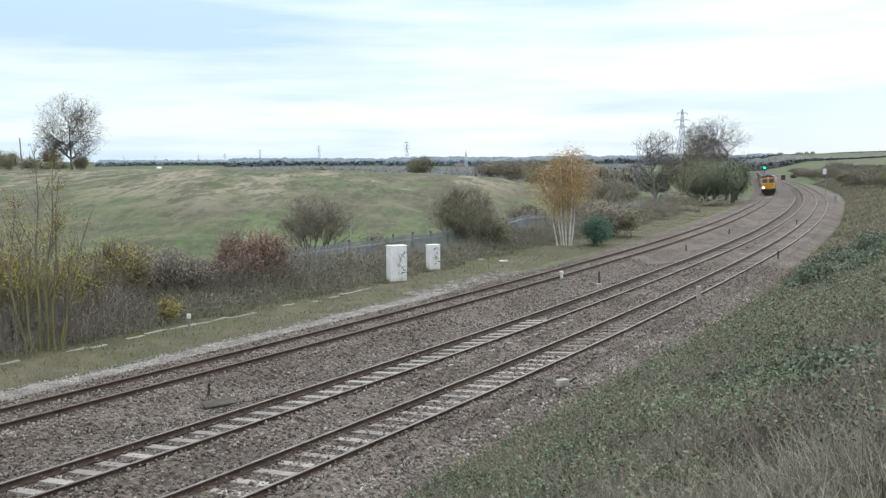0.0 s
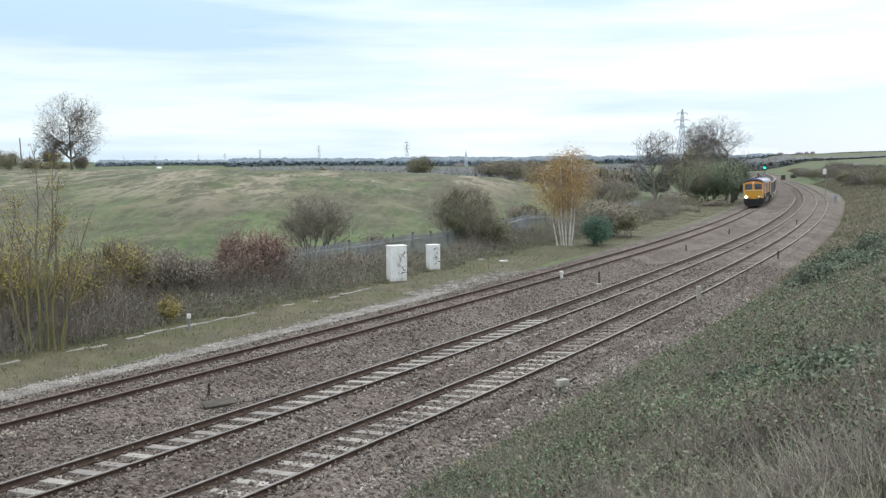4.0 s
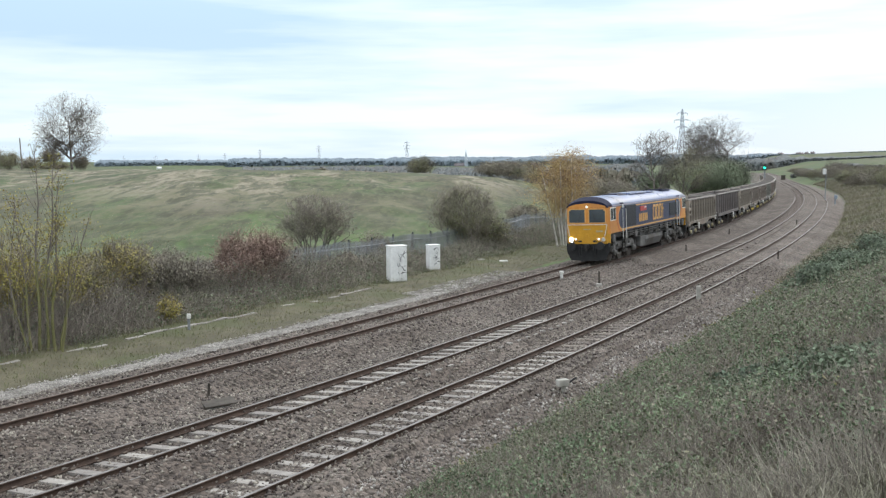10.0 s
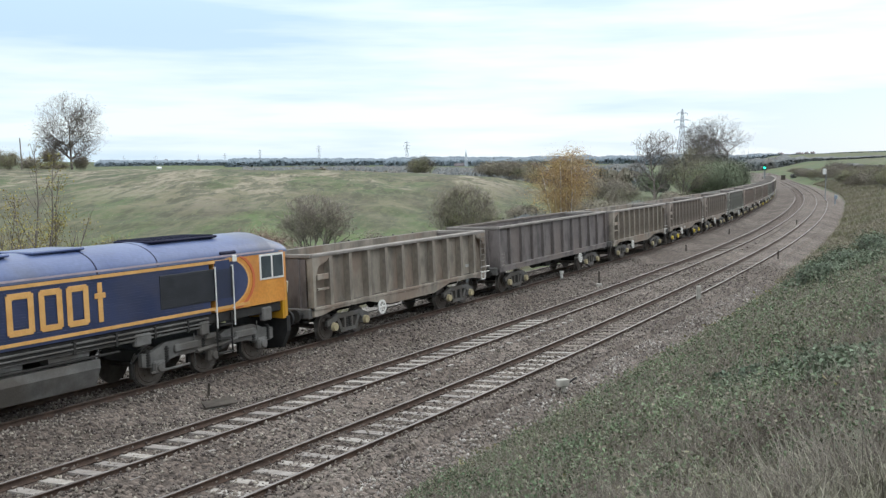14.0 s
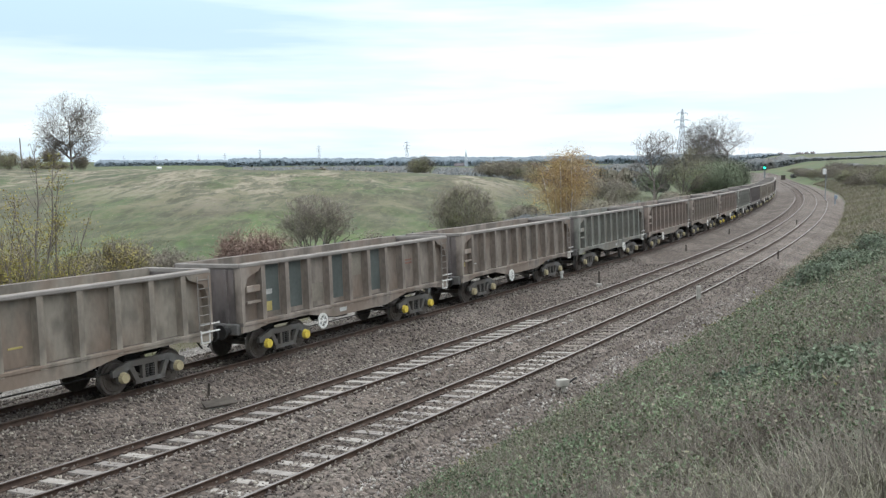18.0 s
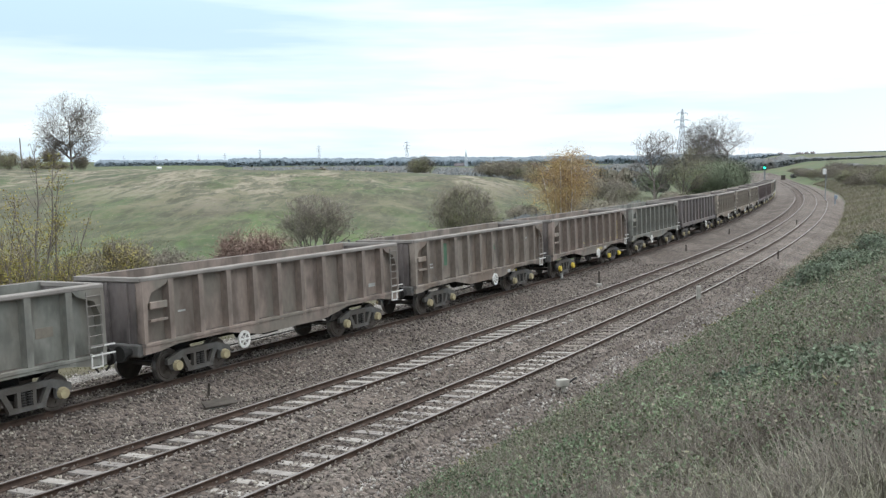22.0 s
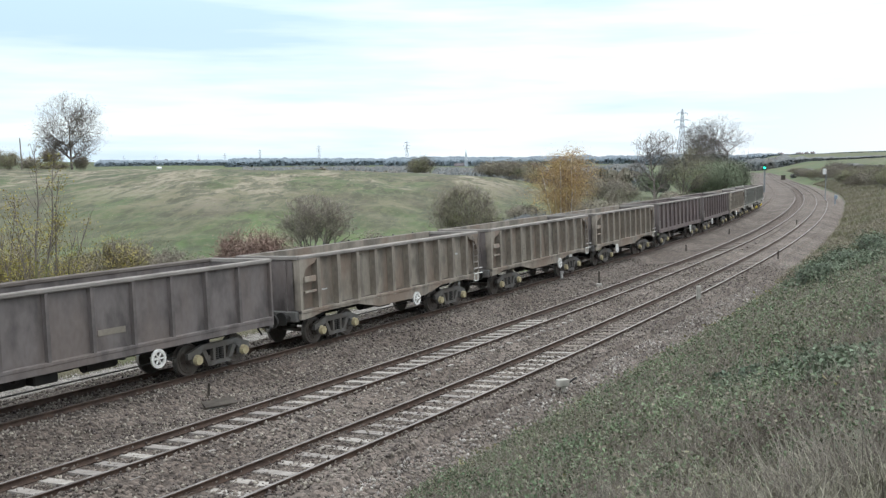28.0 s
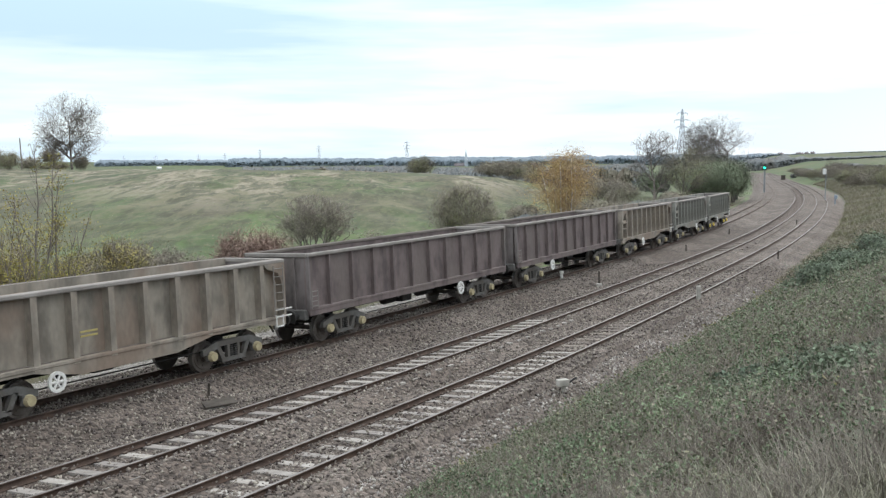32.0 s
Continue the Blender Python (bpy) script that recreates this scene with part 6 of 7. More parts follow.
x, y = put(295, 41.0)
plant("green_shrub", x, y, 1.2, 0.8, M["twig"], M["leaf_yellow"], "small yellow-green shrub at the verge", "shrub", 64, leaf=0.05, per_tip=1.2, scatter=0.12, stems=5, levels=2, kids=3, radius=0.02, spread=0.6, lean=0.25, group=SH)
for p_, d_, h_, w_, sd in ((165, 43, 2.8, 2.8, 65), (265, 45, 3.1, 3.2, 66), (345, 46.5, 2.3, 2.2, 67), (300, 45.5, 2.6, 2.4, 77), (235, 43.5, 2.7, 2.4, 78), (120, 40, 2.2, 2.5, 68), (600, 56.5, 1.5, 2.6, 69), (500, 52, 1.7, 2.4, 70)):
    x, y = put(p_, d_)
    plant("bare_shrub", x, y, h_, w_, M["twig"], M["leaf_brown"], "bare brown shrub with few dead leaves", "shrub", sd, leaf=0.045, per_tip=0.5, scatter=0.15, stems=9, levels=3, kids=2, radius=0.03, spread=0.65, lean=0.35, twig=0.008, group=SH)
x, y = put(452, 50.0)
plant("red_shrub", x, y, 3.5, 4.0, M["twig_red"], M["leaf_red"], "rounded bush with reddish-brown autumn leaves", "shrub", 71, leaf=0.036, per_tip=2.0, scatter=0.2, stems=14, levels=3, kids=2, radius=0.04, spread=0.6, lean=0.4, twig=0.009, group=SH)
x, y = put(395, 49.0)
plant("red_shrub", x, y, 2.0, 2.0, M["twig_red"], M["leaf_red"], "low bush with reddish-brown autumn leaves", "shrub", 72, leaf=0.05, per_tip=0.8, scatter=0.16, stems=8, levels=3, kids=2, radius=0.03, spread=0.6, lean=0.4, twig=0.009, group=SH)
x, y = put(552, 66.0)
plant("hawthorn_bush", x, y, 4.2, 5.2, M["bark"], M["leaf_olive"], "dark twiggy hawthorn bush behind the fence", "shrub", 73, fine=M["twig"], leaf=0.032, per_tip=0.8, scatter=0.22, stems=14, levels=3, kids=2, radius=0.08, spread=0.7, lean=0.42, up=0.35, twig=0.013, group=SH)
x, y = put(662, 64.0)
plant("bare_shrub", x, y, 2.4, 2.6, M["twig"], M["leaf_brown"], "thin bare shrub behind the fence", "shrub", 74, leaf=0.05, per_tip=0.3, scatter=0.15, stems=6, levels=3, kids=2, radius=0.04, spread=0.6, lean=0.3, twig=0.010, group=SH)
x, y = put(823, 73.0)
plant("hawthorn_bush", x, y, 5.0, 4.8, M["twig"], M["leaf_olive"], "large dense olive-brown bush by the fence", "shrub", 75, leaf=0.038, per_tip=1.9, scatter=0.3, stems=20, levels=3, kids=2, radius=0.06, spread=0.6, lean=0.35, up=0.35, twig=0.012, group=SH)
x, y = put(878, 74.0)
plant("hawthorn_bush", x, y, 2.2, 3.4, M["twig"], M["leaf_olive"], "low olive-brown bush by the fence", "shrub", 76, leaf=0.06, per_tip=1.0, scatter=0.2, stems=9, levels=3, kids=2, radius=0.04, spread=0.6, lean=0.4, twig=0.011, group=SH)

# birch group: slender white stems under one orange crown
BI = "birch group"
for k, (p_, d_, lean_, h_) in enumerate(((988, 76.5, -0.62, 6.0), (994, 77.5, -0.36, 6.4), (998, 76.5, -0.20, 6.9), (1003, 77.0, -0.05, 6.9), (1009, 76.3, 0.08, 7.1), (1012, 77.3, 0.2, 6.8))):
    x, y = put(p_, d_)
    rr_ = np.random.RandomState(80 + k)
    root = tagged(empty("birch_tree", pose(x, y, gz(x, y) - 0.05)), "slender white-stemmed birch with thin orange autumn leaves", "tree", BI)
    zs = np.linspace(0, h_ * 0.97, 9)
    cx_ = lean_ * 1.5 * (zs / h_) ** 0.9 * 1.3 + 0.06 * np.sin(zs + k)
    cy_ = 0.15 * np.sin(zs * 0.6 + k)
    line = np.stack([cx_, cy_, zs], 1)
    rad_ = np.linspace(0.085, 0.02, 9)
    v, f = tubes(line[:-1], line[1:], rad_[:-1], rad_[1:])
    mesh_np("trunk", v, f, M["birch_bark"]).parent = root
    b0, b1, br0, br1, tp = [], [], [], [], []
    for q in range(46):
        zz = rr_.uniform(0.34, 0.97) * h_
        st = np.array([np.interp(zz, zs, cx_), np.interp(zz, zs, cy_), zz])
        a_, ln_ = rr_.uniform(0, 6.28), rr_.uniform(0.6, 1.15) * (2.3 if zz < 0.75 * h_ else 1.5)
        mid = st + np.array([math.cos(a_) * ln_ * 0.5, math.sin(a_) * ln_ * 0.5, 0.45 * ln_])
        en = st + np.array([math.cos(a_) * ln_, math.sin(a_) * ln_, 0.45 * ln_ + rr_.uniform(-0.2, 0.3)])
        b0 += [st, mid]
        b1 += [mid, en]
        br0 += [0.014, 0.009]
        br1 += [0.009, 0.006]
        for w_ in np.linspace(0.15, 1, 10):
            tp.append(st * (1 - w_) + en * w_)
    v, f = tubes(np.array(b0), np.array(b1), np.array(br0), np.array(br1))
    mesh_np("branchwork", v, f, M["twig_red"]).parent = root
    tp = np.repeat(np.array(tp), 11, 0) + rr_.normal(0, 0.30, (len(tp) * 11, 3))
    v, f = leaves(tp, 0.036, rr_)
    mesh_np("crown", v, f, M["leaf_orange"]).parent = root

x, y = put(1057, 79.0)
plant("evergreen_bush", x, y, 2.4, 2.3, M["bark"], M["leaf_ever"], "dense blue-green evergreen bush", "shrub", 90, leaf=0.06, per_tip=3.5, scatter=0.28, stems=6, levels=3, kids=2, radius=0.04, spread=0.6, lean=0.3, group=SH)
x, y = put(1088, 88.0)
plant("oak_shrub", x, y, 3.6, 4.3, M["bark"], M["leaf_brown"], "rounded bush with tan and olive leaves", "shrub", 91, leaf=0.075, per_tip=3.2, scatter=0.25, stems=8, levels=3, kids=2, radius=0.06, spread=0.65, lean=0.35, group=SH)
x, y = put(1118, 88.0)
plant("hawthorn_bush", x, y, 2.6, 3.4, M["twig"], M["leaf_olive"], "low grey-brown bush by the verge", "shrub", 92, leaf=0.06, per_tip=1.8, scatter=0.2, stems=9, levels=3, kids=2, radius=0.04, spread=0.6, lean=0.4, group=SH)
for p_, d_, h_, w_, sd in ((1035, 100, 3.2, 5, 93), (930, 95, 2.0, 4.0, 94), (1160, 120, 0.8, 4.5, 95), (1215, 138, 0.9, 5, 96), (1265, 156, 1.0, 6, 97)):
    x, y = put(p_, d_)
    plant("bare_shrub", x, y, h_, w_, M["twig"], M["leaf_brown"], "bare brown shrub with few dead leaves", "shrub", sd, leaf=0.07, per_tip=1.0, scatter=0.22, stems=10, levels=3, kids=2, radius=0.04, spread=0.65, lean=0.4, twig=0.012, group=SH)

# scrub trees in the dip of the field
for k, (p_, d_, h_, w_, lf) in enumerate(((748, 225, 5.2, 6.5, "leaf_olive"), (905, 175, 3.4, 6.0, "leaf_brown"), (940, 185, 4.2, 7.0, "leaf_brown"), (868, 190, 2.8, 7.0, "leaf_brown"), (1048, 140, 4.2, 7.5, "leaf_brown"), (1085, 132, 4.2, 7.0, "leaf_brown"))):
    x, y = put(p_, d_)
    plant("hawthorn_bush", x, y, h_, w_, M["twig_far"], M[lf], "rounded twiggy bush out in the rough field", "shrub", 160 + k, leaf=0.075, per_tip=2.2, scatter=0.35, stems=12, levels=3, kids=2, radius=0.07, spread=0.65, lean=0.38, twig=0.014, group="scrub in the field")
# trees by the bend
TR = "trees by the bend"
for nm, p_, d_, h_, w_, br, lf, lab, sd, kw in (
    ("bare_tree", 1158, 158, 11.6, 8.0, "bark", "leaf_brown", "bare spreading tree beside the railway", 101, dict(per_tip=0.05, leaf=0.09, levels=4, kids=2, radius=0.24, twig=0.018, spread=0.85, first=0.2)),
    ("ash_tree", 1208, 160, 9.8, 8.0, "bark", "leaf_olive", "tree clad in olive-green ivy and twigs", 102, dict(per_tip=2.6, leaf=0.065, levels=4, kids=2, radius=0.22, twig=0.016, spread=0.55, scatter=0.4, first=0.1)),
    ("ash_tree", 1226, 172, 9.4, 7.0, "bark", "leaf_olive", "bare crowned tree thick with ivy", 103, dict(per_tip=2.4, leaf=0.065, levels=4, kids=2, radius=0.22, twig=0.016, spread=0.6, scatter=0.4, first=0.1)),
    ("bare_tree", 1284, 182, 15.6, 11.0, "bark", "leaf_brown", "round-headed bare tree with fine twigs", 104, dict(per_tip=0.1, leaf=0.07, levels=4, kids=3, radius=0.34, twig=0.0105, spread=0.9, first=0.15, up=0.1, ratio=0.66)),
    ("bare_tree", 1248, 186, 14.8, 9.5, "bark", "leaf_brown", "round-headed bare tree with fine twigs", 119, dict(per_tip=0.1, leaf=0.07, levels=4, kids=3, radius=0.32, twig=0.0105, spread=0.9, first=0.15, up=0.1, ratio=0.66)),
    ("holly_tree", 1262, 165, 7.4, 7.6, "bark", "leaf_dark", "dense dark evergreen tree", 105, dict(per_tip=9.0, leaf=0.085, levels=3, kids=2, radius=0.16, stems=6, lean=0.25, scatter=0.7)),
    ("holly_tree", 1297, 172, 7.0, 5.4, "bark", "leaf_dark", "dense dark evergreen tree", 106, dict(per_tip=9.0, leaf=0.085, levels=3, kids=2, radius=0.16, stems=6, lean=0.25, scatter=0.7)),
    ("holly_tree", 1232, 168, 5.2, 6.0, "bark", "leaf_dark", "dark evergreen bush under the trees", 107, dict(per_tip=3.0, leaf=0.12, levels=3, kids=2, radius=0.14, stems=4, lean=0.3, scatter=0.5)),
    ("holly_tree", 1160, 175, 5.0, 5.5, "bark", "leaf_dark", "dark evergreen bush under the trees", 108, dict(per_tip=3.0, leaf=0.12, levels=3, kids=2, radius=0.14, stems=4, lean=0.3, scatter=0.5)),
    ("hawthorn_bush", 1195, 150, 2.2, 6.0, "twig", "leaf_brown", "brown twiggy bush under the trees", 109, dict(per_tip=2.4, leaf=0.10, levels=3, kids=2, radius=0.06, stems=7, lean=0.4, scatter=0.3, twig=0.015)),
):
    x, y = put(p_, d_)
    plant(nm, x, y, h_, w_, M[br], M[lf], lab, "tree", sd, group=TR, fine=M["twig_far"], **kw)

# lone tree on the skyline with its hedge
x, y = put(131, 232)
plant("oak_tree", x, y, 17.8, 16.0, M["bark"], M["leaf_brown"], "lone broad-crowned tree nearly bare of leaves", "tree", 111, per_tip=0.08, leaf=0.13, levels=4, kids=3, radius=0.50, twig=0.012, fine=M["twig_far"], spread=0.95, first=0.15, scatter=0.5, up=0.05, ratio=0.66)
for p_, d_, h_, w_, lf, sd in ((12, 215, 4.2, 6, "leaf_olive", 112), (-20, 220, 4.4, 8, "leaf_olive", 113), (95, 240, 5.4, 5.0, "leaf_brown", 114), (146, 240, 4.2, 3.4, "leaf_brown", 115), (62, 238, 2.6, 5.0, "leaf_brown", 116), (100, 232, 1.6, 7.0, "leaf_olive", 117)):
    x, y = put(p_, d_)
    plant("hedge_bush", x, y, h_, w_, M["twig"], M[lf], "dark hedge bush on the skyline", "shrub", sd, per_tip=1.2, leaf=0.11, levels=3, kids=2, radius=0.08, stems=7, lean=0.35, twig=0.02, scatter=0.5)
x, y = put(42, 205)
pole = tagged(empty("telegraph_pole", pose(x, y, gz(x, y) - 0.2)), "dark wooden pole on the hilltop", "pole")
part("shaft", one(rod, (0, 0, 0), (-0.25, 0, 6.6), 0.16, 0.11, seg=8), M["bark"], pole)

# short rough grass on the near slope of the field
r = np.random.RandomState(150)
n = 60000
d = 50 * (150 / 50) ** r.uniform(0, 1, n)
a = np.radians(r.uniform(-27, 9, n))
x, y = d * np.sin(a), d * np.cos(a)
s_, l_ = line_coords(x, y)
ok = l_ - off_a(s_) > 12.2
x, y = x[ok], y[ok]
z = ground_z(x, y)
straw = waves(x, y, 7.0, 151) + 0.7 * waves(x, y, 2.4, 152) + 0.25 * (z - 1.5) + r.normal(0, 0.3, len(x)) > 0.75
for pick, key, nm, lab in ((~straw, "grass_green", "pasture_grass", "short green grass on the rough pasture"), (straw, "grass_dry", "straw_grass", "straw-coloured dead grass on the rough pasture")):
    v, f = blades(x[pick], y[pick], z[pick] - 0.02, r.uniform(0.03, 0.10, pick.sum()), 0.012, r, 0.9)
    spread_stuff(nm, v, f, M[key], lab, "grass")
# ---------------------------------------------------------------- overgrown bank on the near side
M["bank_soil"] = mat("bank_floor", (0.050, 0.043, 0.030), (0.088, 0.076, 0.052), 0.8, 0.95, bump=0.6, c3=(0.06, 0.075, 0.035), fine=9)
bs0 = np.concatenate([np.arange(-30, 40, 0.7), np.arange(40, 330, 2.5)])
s2, u2 = np.meshgrid(bs0, np.linspace(0, 1, 26), indexing="ij")
lat2 = off_c(s2) - 2.5 - np.interp(s2, [-10, 90, 130, 215], [0.1, 0.0, 0.4, 2.5]) - 0.25 * waves(s2, s2 * 0.2, 6.0, 12) - u2 * 17
x, y = at(s2, lat2)
keep_z = ground_z(x.ravel(), y.ravel()).reshape(x.shape) + np.interp(s2, [30, 90], [0.05, 0.2])
keep_z[:, 0] -= 0.12
i, j = np.meshgrid(np.arange(len(bs0) - 1), np.arange(25), indexing="ij")
tagged(mesh_np("bank_floor", np.stack([x, y, keep_z], -1).reshape(-1, 3), np.stack([i * 26 + j, i * 26 + j + 1, (i + 1) * 26 + j + 1, (i + 1) * 26 + j], -1).reshape(-1, 4), M["bank_soil"], smooth=True), "brown earth bank under brambles", "bank", kind="structure")


def bank_points(r, n, near, far, az0, az1, edge=0.4, power=1.0):
    """Points spread evenly over the view of the bank."""
    d = near * (far / near) ** (r.uniform(0, 1, n) ** power)
    a = np.radians(r.uniform(az0, az1, n))
    x, y = d * np.sin(a), d * np.cos(a)
    s, lat = line_coords(x, y)
    side = off_c(s) - 2.35 - np.interp(s, [-10, 90, 130, 215], [0.1, 0.0, 0.4, 2.5]) - edge - 0.6 * (waves(x, y, 3.5, 70) + 0.3) - lat
    ok = (side > 0) & (y > 3.5)
    x, y = x[ok], y[ok]
    return x, y, ground_z(x, y), np.hypot(x, y), side[ok]


def bank_mound(x, y, side):
    h = 0.34 + 0.36 * waves(x, y, 3.2, 71) + 0.2 * waves(x, y, 1.1, 72)
    return np.clip(h, 0.08, 1.0) * np.clip(side / 1.8, 0.15, 1)


def ivy_zone(x, y):
    """Where the dense dark brambles stand."""
    blob = np.minimum(np.hypot((x - 15.6) / 2.2, (y - 39.0) / 4.2), np.hypot((x - 4.5) / 1.2, (y - 12.8) / 2.4))
    return blob + 0.35 * waves(x, y, 2.2, 73) < 0.9


def leafy(x, y, side, d):
    """How much of the bank is in leaf: most at its foot, patches higher up, little on the dry far slope."""
    g = 0.55 + 0.85 * waves(x, y, 5.0, 74) + 0.45 * waves(x, y, 1.5, 76)
    g = np.maximum(g, np.clip(1.15 - side / 3.2, 0, 0.85) * np.clip((34 - d) / 6, 0, 1))
    return 0.86 * np.clip(g, 0.12, 1.0) * np.clip((75 - d) / 30, 0.25, 1) * np.clip((d - 6.0) / 4, 0.2, 1)


r = np.random.RandomState(120)
x, y, z, d, side = bank_points(r, 340000, 6.5, 90, -6, 31, 0.1)
h = bank_mound(x, y, side)
dark = ivy_zone(x, y)
h = np.where(dark, np.clip(d / 36, 0.4, 0.8) * (0.3 + 1.1 * h), h)
p = np.stack([x, y, z + 0.03 + h * r.uniform(0.1, 1, len(x)) ** 0.5], 1)
g = (r.rand(len(x)) < leafy(x, y, side, d)) & ~dark
v, f = leaves(p[g], 0.0135 + 0.0007 * np.clip(d[g], 6, 40), r, 0.4)
spread_stuff("bramble_leaves", v, f, M["leaf_bramble"], "green bramble leaves over the bank")
g = dark & (r.rand(len(x)) < 0.9)
v, f = leaves(p[g], 0.026 + 0.0007 * np.clip(d[g], 6, 40), r, 0.7)
spread_stuff("dark_bramble_leaves", v, f, M["leaf_ivy"], "dense dark bramble leaves over the bank")
g = ~dark & (r.rand(len(x)) < 0.10)
v, f = leaves(p[g] + r.normal(0, 0.03, (g.sum(), 3)), 0.013 + 0.0008 * np.clip(d[g], 6, 40), r, 0.3)
spread_stuff("dead_leaves", v, f, M["leaf_brown"], "brown dead leaves hanging in the brambles")
x, y, z, d, side = bank_points(r, 9000, 8, 60, 0, 31, 0.0)
g = ((side < 1.3) & (waves(x, y, 4.0, 77) > -0.1)) | (waves(x, y, 2.0, 75) > 0.85)
x, y, z, d, side = x[g], y[g], z[g], d[g], side[g]
p = np.stack([x, y, z + r.uniform(0.05, 0.4, len(x))], 1)
v, f = leaves(p, 0.022 + 0.0009 * d, r, 0.5)
spread_stuff("yellowing_leaves", v, f, M["leaf_moss"], "yellowing leaves along the foot of the bank")
x, y, z, d, side = bank_points(r, 95000, 6.0, 100, -4, 31, 0.3)
g = r.rand(len(x)) < np.where(ivy_zone(x, y), 0.06, np.clip(0.55 - 0.5 * waves(x, y, 5.0, 74), 0.2, 1))
x, y, z, d, side = x[g], y[g], z[g], d[g], side[g]
h = bank_mound(x, y, side) + 0.12
v, f = twigs(x, y, z, h * r.uniform(0.5, 1.15, len(x)) + 0.05, 0.0026 + 0.00014 * np.clip(d, 6, 60), r, 0.5)
spread_stuff("dead_stems", v, f, M["twig_bank"], "grey-brown dead stems among the brambles")
x, y, z, d, side = bank_points(r, 27000, 5.2, 17, -4, 31, 0.6)
g = (r.rand(len(x)) < np.clip((10.5 - d) / 4, 0.05, 1)) & (side > 0.8) & ~ivy_zone(x, y)
x, y, z, d = x[g], y[g], z[g], d[g]
v, f = blades(x, y, z, r.uniform(0.12, 0.48, len(x)), 0.0030, r, 0.55)
spread_stuff("dry_grass", v, f, M["grass_dry"], "pale dead grass stalks on the bank", "grass")
x, y, z, d, side = bank_points(r, 30000, 9, 110, -4, 31, 0.1)
v, f = blades(x, y, z, r.uniform(0.08, 0.30, len(x)), 0.005, r, 0.5)
spread_stuff("bank_grass", v, f, M["grass_green"], "green grass tufts among the brambles", "grass")

s_ = 34 + 290 * r.uniform(0, 1, 130000) ** 1.3
x, y = at(s_, off_c(s_) - 2.7 - np.interp(s_, [90, 130, 215], [0.0, 0.4, 2.5]) - 15 * r.uniform(0, 1, len(s_)) ** 1.3)
lift = np.interp(s_, [30, 90], [0.03, 0.18])
dry = waves(x, y, 9.0, 78) + 0.5 * waves(x, y, 3.0, 79) + r.normal(0, 0.3, len(x)) > -0.05
for pick, key, nm, lab in ((dry, "grass_rank", "rank_grass", "rank straw-coloured grass beside the far stretch of line"), (~dry, "verge_blade", "rough_grass", "rough olive grass beside the far stretch of line")):
    v, f = blades(x[pick], y[pick], ground_z(x[pick], y[pick]) + lift[pick] - 0.05, r.uniform(0.15, 0.6, pick.sum()), 0.016, r, 0.5)
    spread_stuff(nm, v, f, M[key], lab, "grass")
pick = r.rand(len(x)) < 0.3
p = np.stack([x, y, ground_z(x, y) + lift + r.uniform(0.02, 0.5, len(x))], 1)[pick]
v, f = leaves(p, 0.05, r, 0.5)
spread_stuff("scrub_leaves", v, f, M["leaf_brown"], "low brown scrub beside the far stretch of line")

# shrubs beyond, along the near side of the line
NB = "shrubs on the near bank"
for p_, d_, h_, w_, sd in ((1462, 39, 0.8, 2.2, 131), (1505, 41, 0.8, 2.4, 132), (1560, 44, 0.8, 2.2, 133)):
    x, y = put(p_, d_)
    plant("bank_bush", x, y, h_, w_, M["twig"], M["leaf_ivy"], "tangled dark bramble bush on the railway bank", "shrub", sd, per_tip=2.4, leaf=0.05, levels=3, kids=2, radius=0.03, stems=9, lean=0.4, twig=0.007, scatter=0.18, group=NB)
for k, (s_, back, h_, w_, lf) in enumerate(((118, 15.0, 2.4, 4, "leaf_olive"), (140, 13.5, 3.4, 5, "leaf_brown"), (158, 12.5, 4.4, 6, "leaf_olive"), (176, 12.0, 4.8, 7, "leaf_olive"), (196, 12.5, 5.0, 7, "leaf_brown"), (214, 9.5, 3.4, 6, "leaf_brown"), (236, 9.0, 4.4, 7, "leaf_olive"), (262, 9.0, 6.4, 8, "leaf_brown"), (290, 9.0, 6.6, 8, "leaf_brown"), (322, 8.5, 4.2, 7, "leaf_brown"), (350, 8.0, 4.0, 7, "leaf_olive"), (378, 8.0, 3.8, 7, "leaf_brown"), (410, 8.0, 3.6, 8, "leaf_brown"), (446, 8.5, 3.6, 8, "leaf_brown"), (490, 8.5, 3.6, 9, "leaf_olive"), (540, 9.0, 3.6, 9, "leaf_brown"), (250, 15.0, 5.4, 8, "leaf_olive"), (205, 16.0, 5.2, 8, "leaf_brown"), (276, 14.0, 5.4, 9, "leaf_brown"), (305, 15.0, 5.2, 9, "leaf_olive"), (338, 14.0, 4.8, 9, "leaf_brown"), (182, 18.0, 5.0, 8, "leaf_brown"), (230, 20.0, 5.6, 9, "leaf_brown"), (375, 15.0, 4.6, 10, "leaf_olive"))):
    x, y = at(s_, float(off_c(s_)) - back)
    plant("hedgerow_bush", float(x), float(y), h_, w_, M["twig_far"], M[lf], "autumn hedgerow bush beyond the railway bank", "shrub", 137 + k, per_tip=1.3, leaf=0.085, levels=3, kids=2, radius=0.07, stems=9, lean=0.4, twig=0.016, scatter=0.4, group=NB)
# ---------------------------------------------------------------- cabinets, posts and signals by the line
def level(y_top, depth):
    """Height of what shows at a given elevation (tangent below the horizon, in thousandths) at a depth."""
    return 6.2436 - y_top * depth / 1000.0


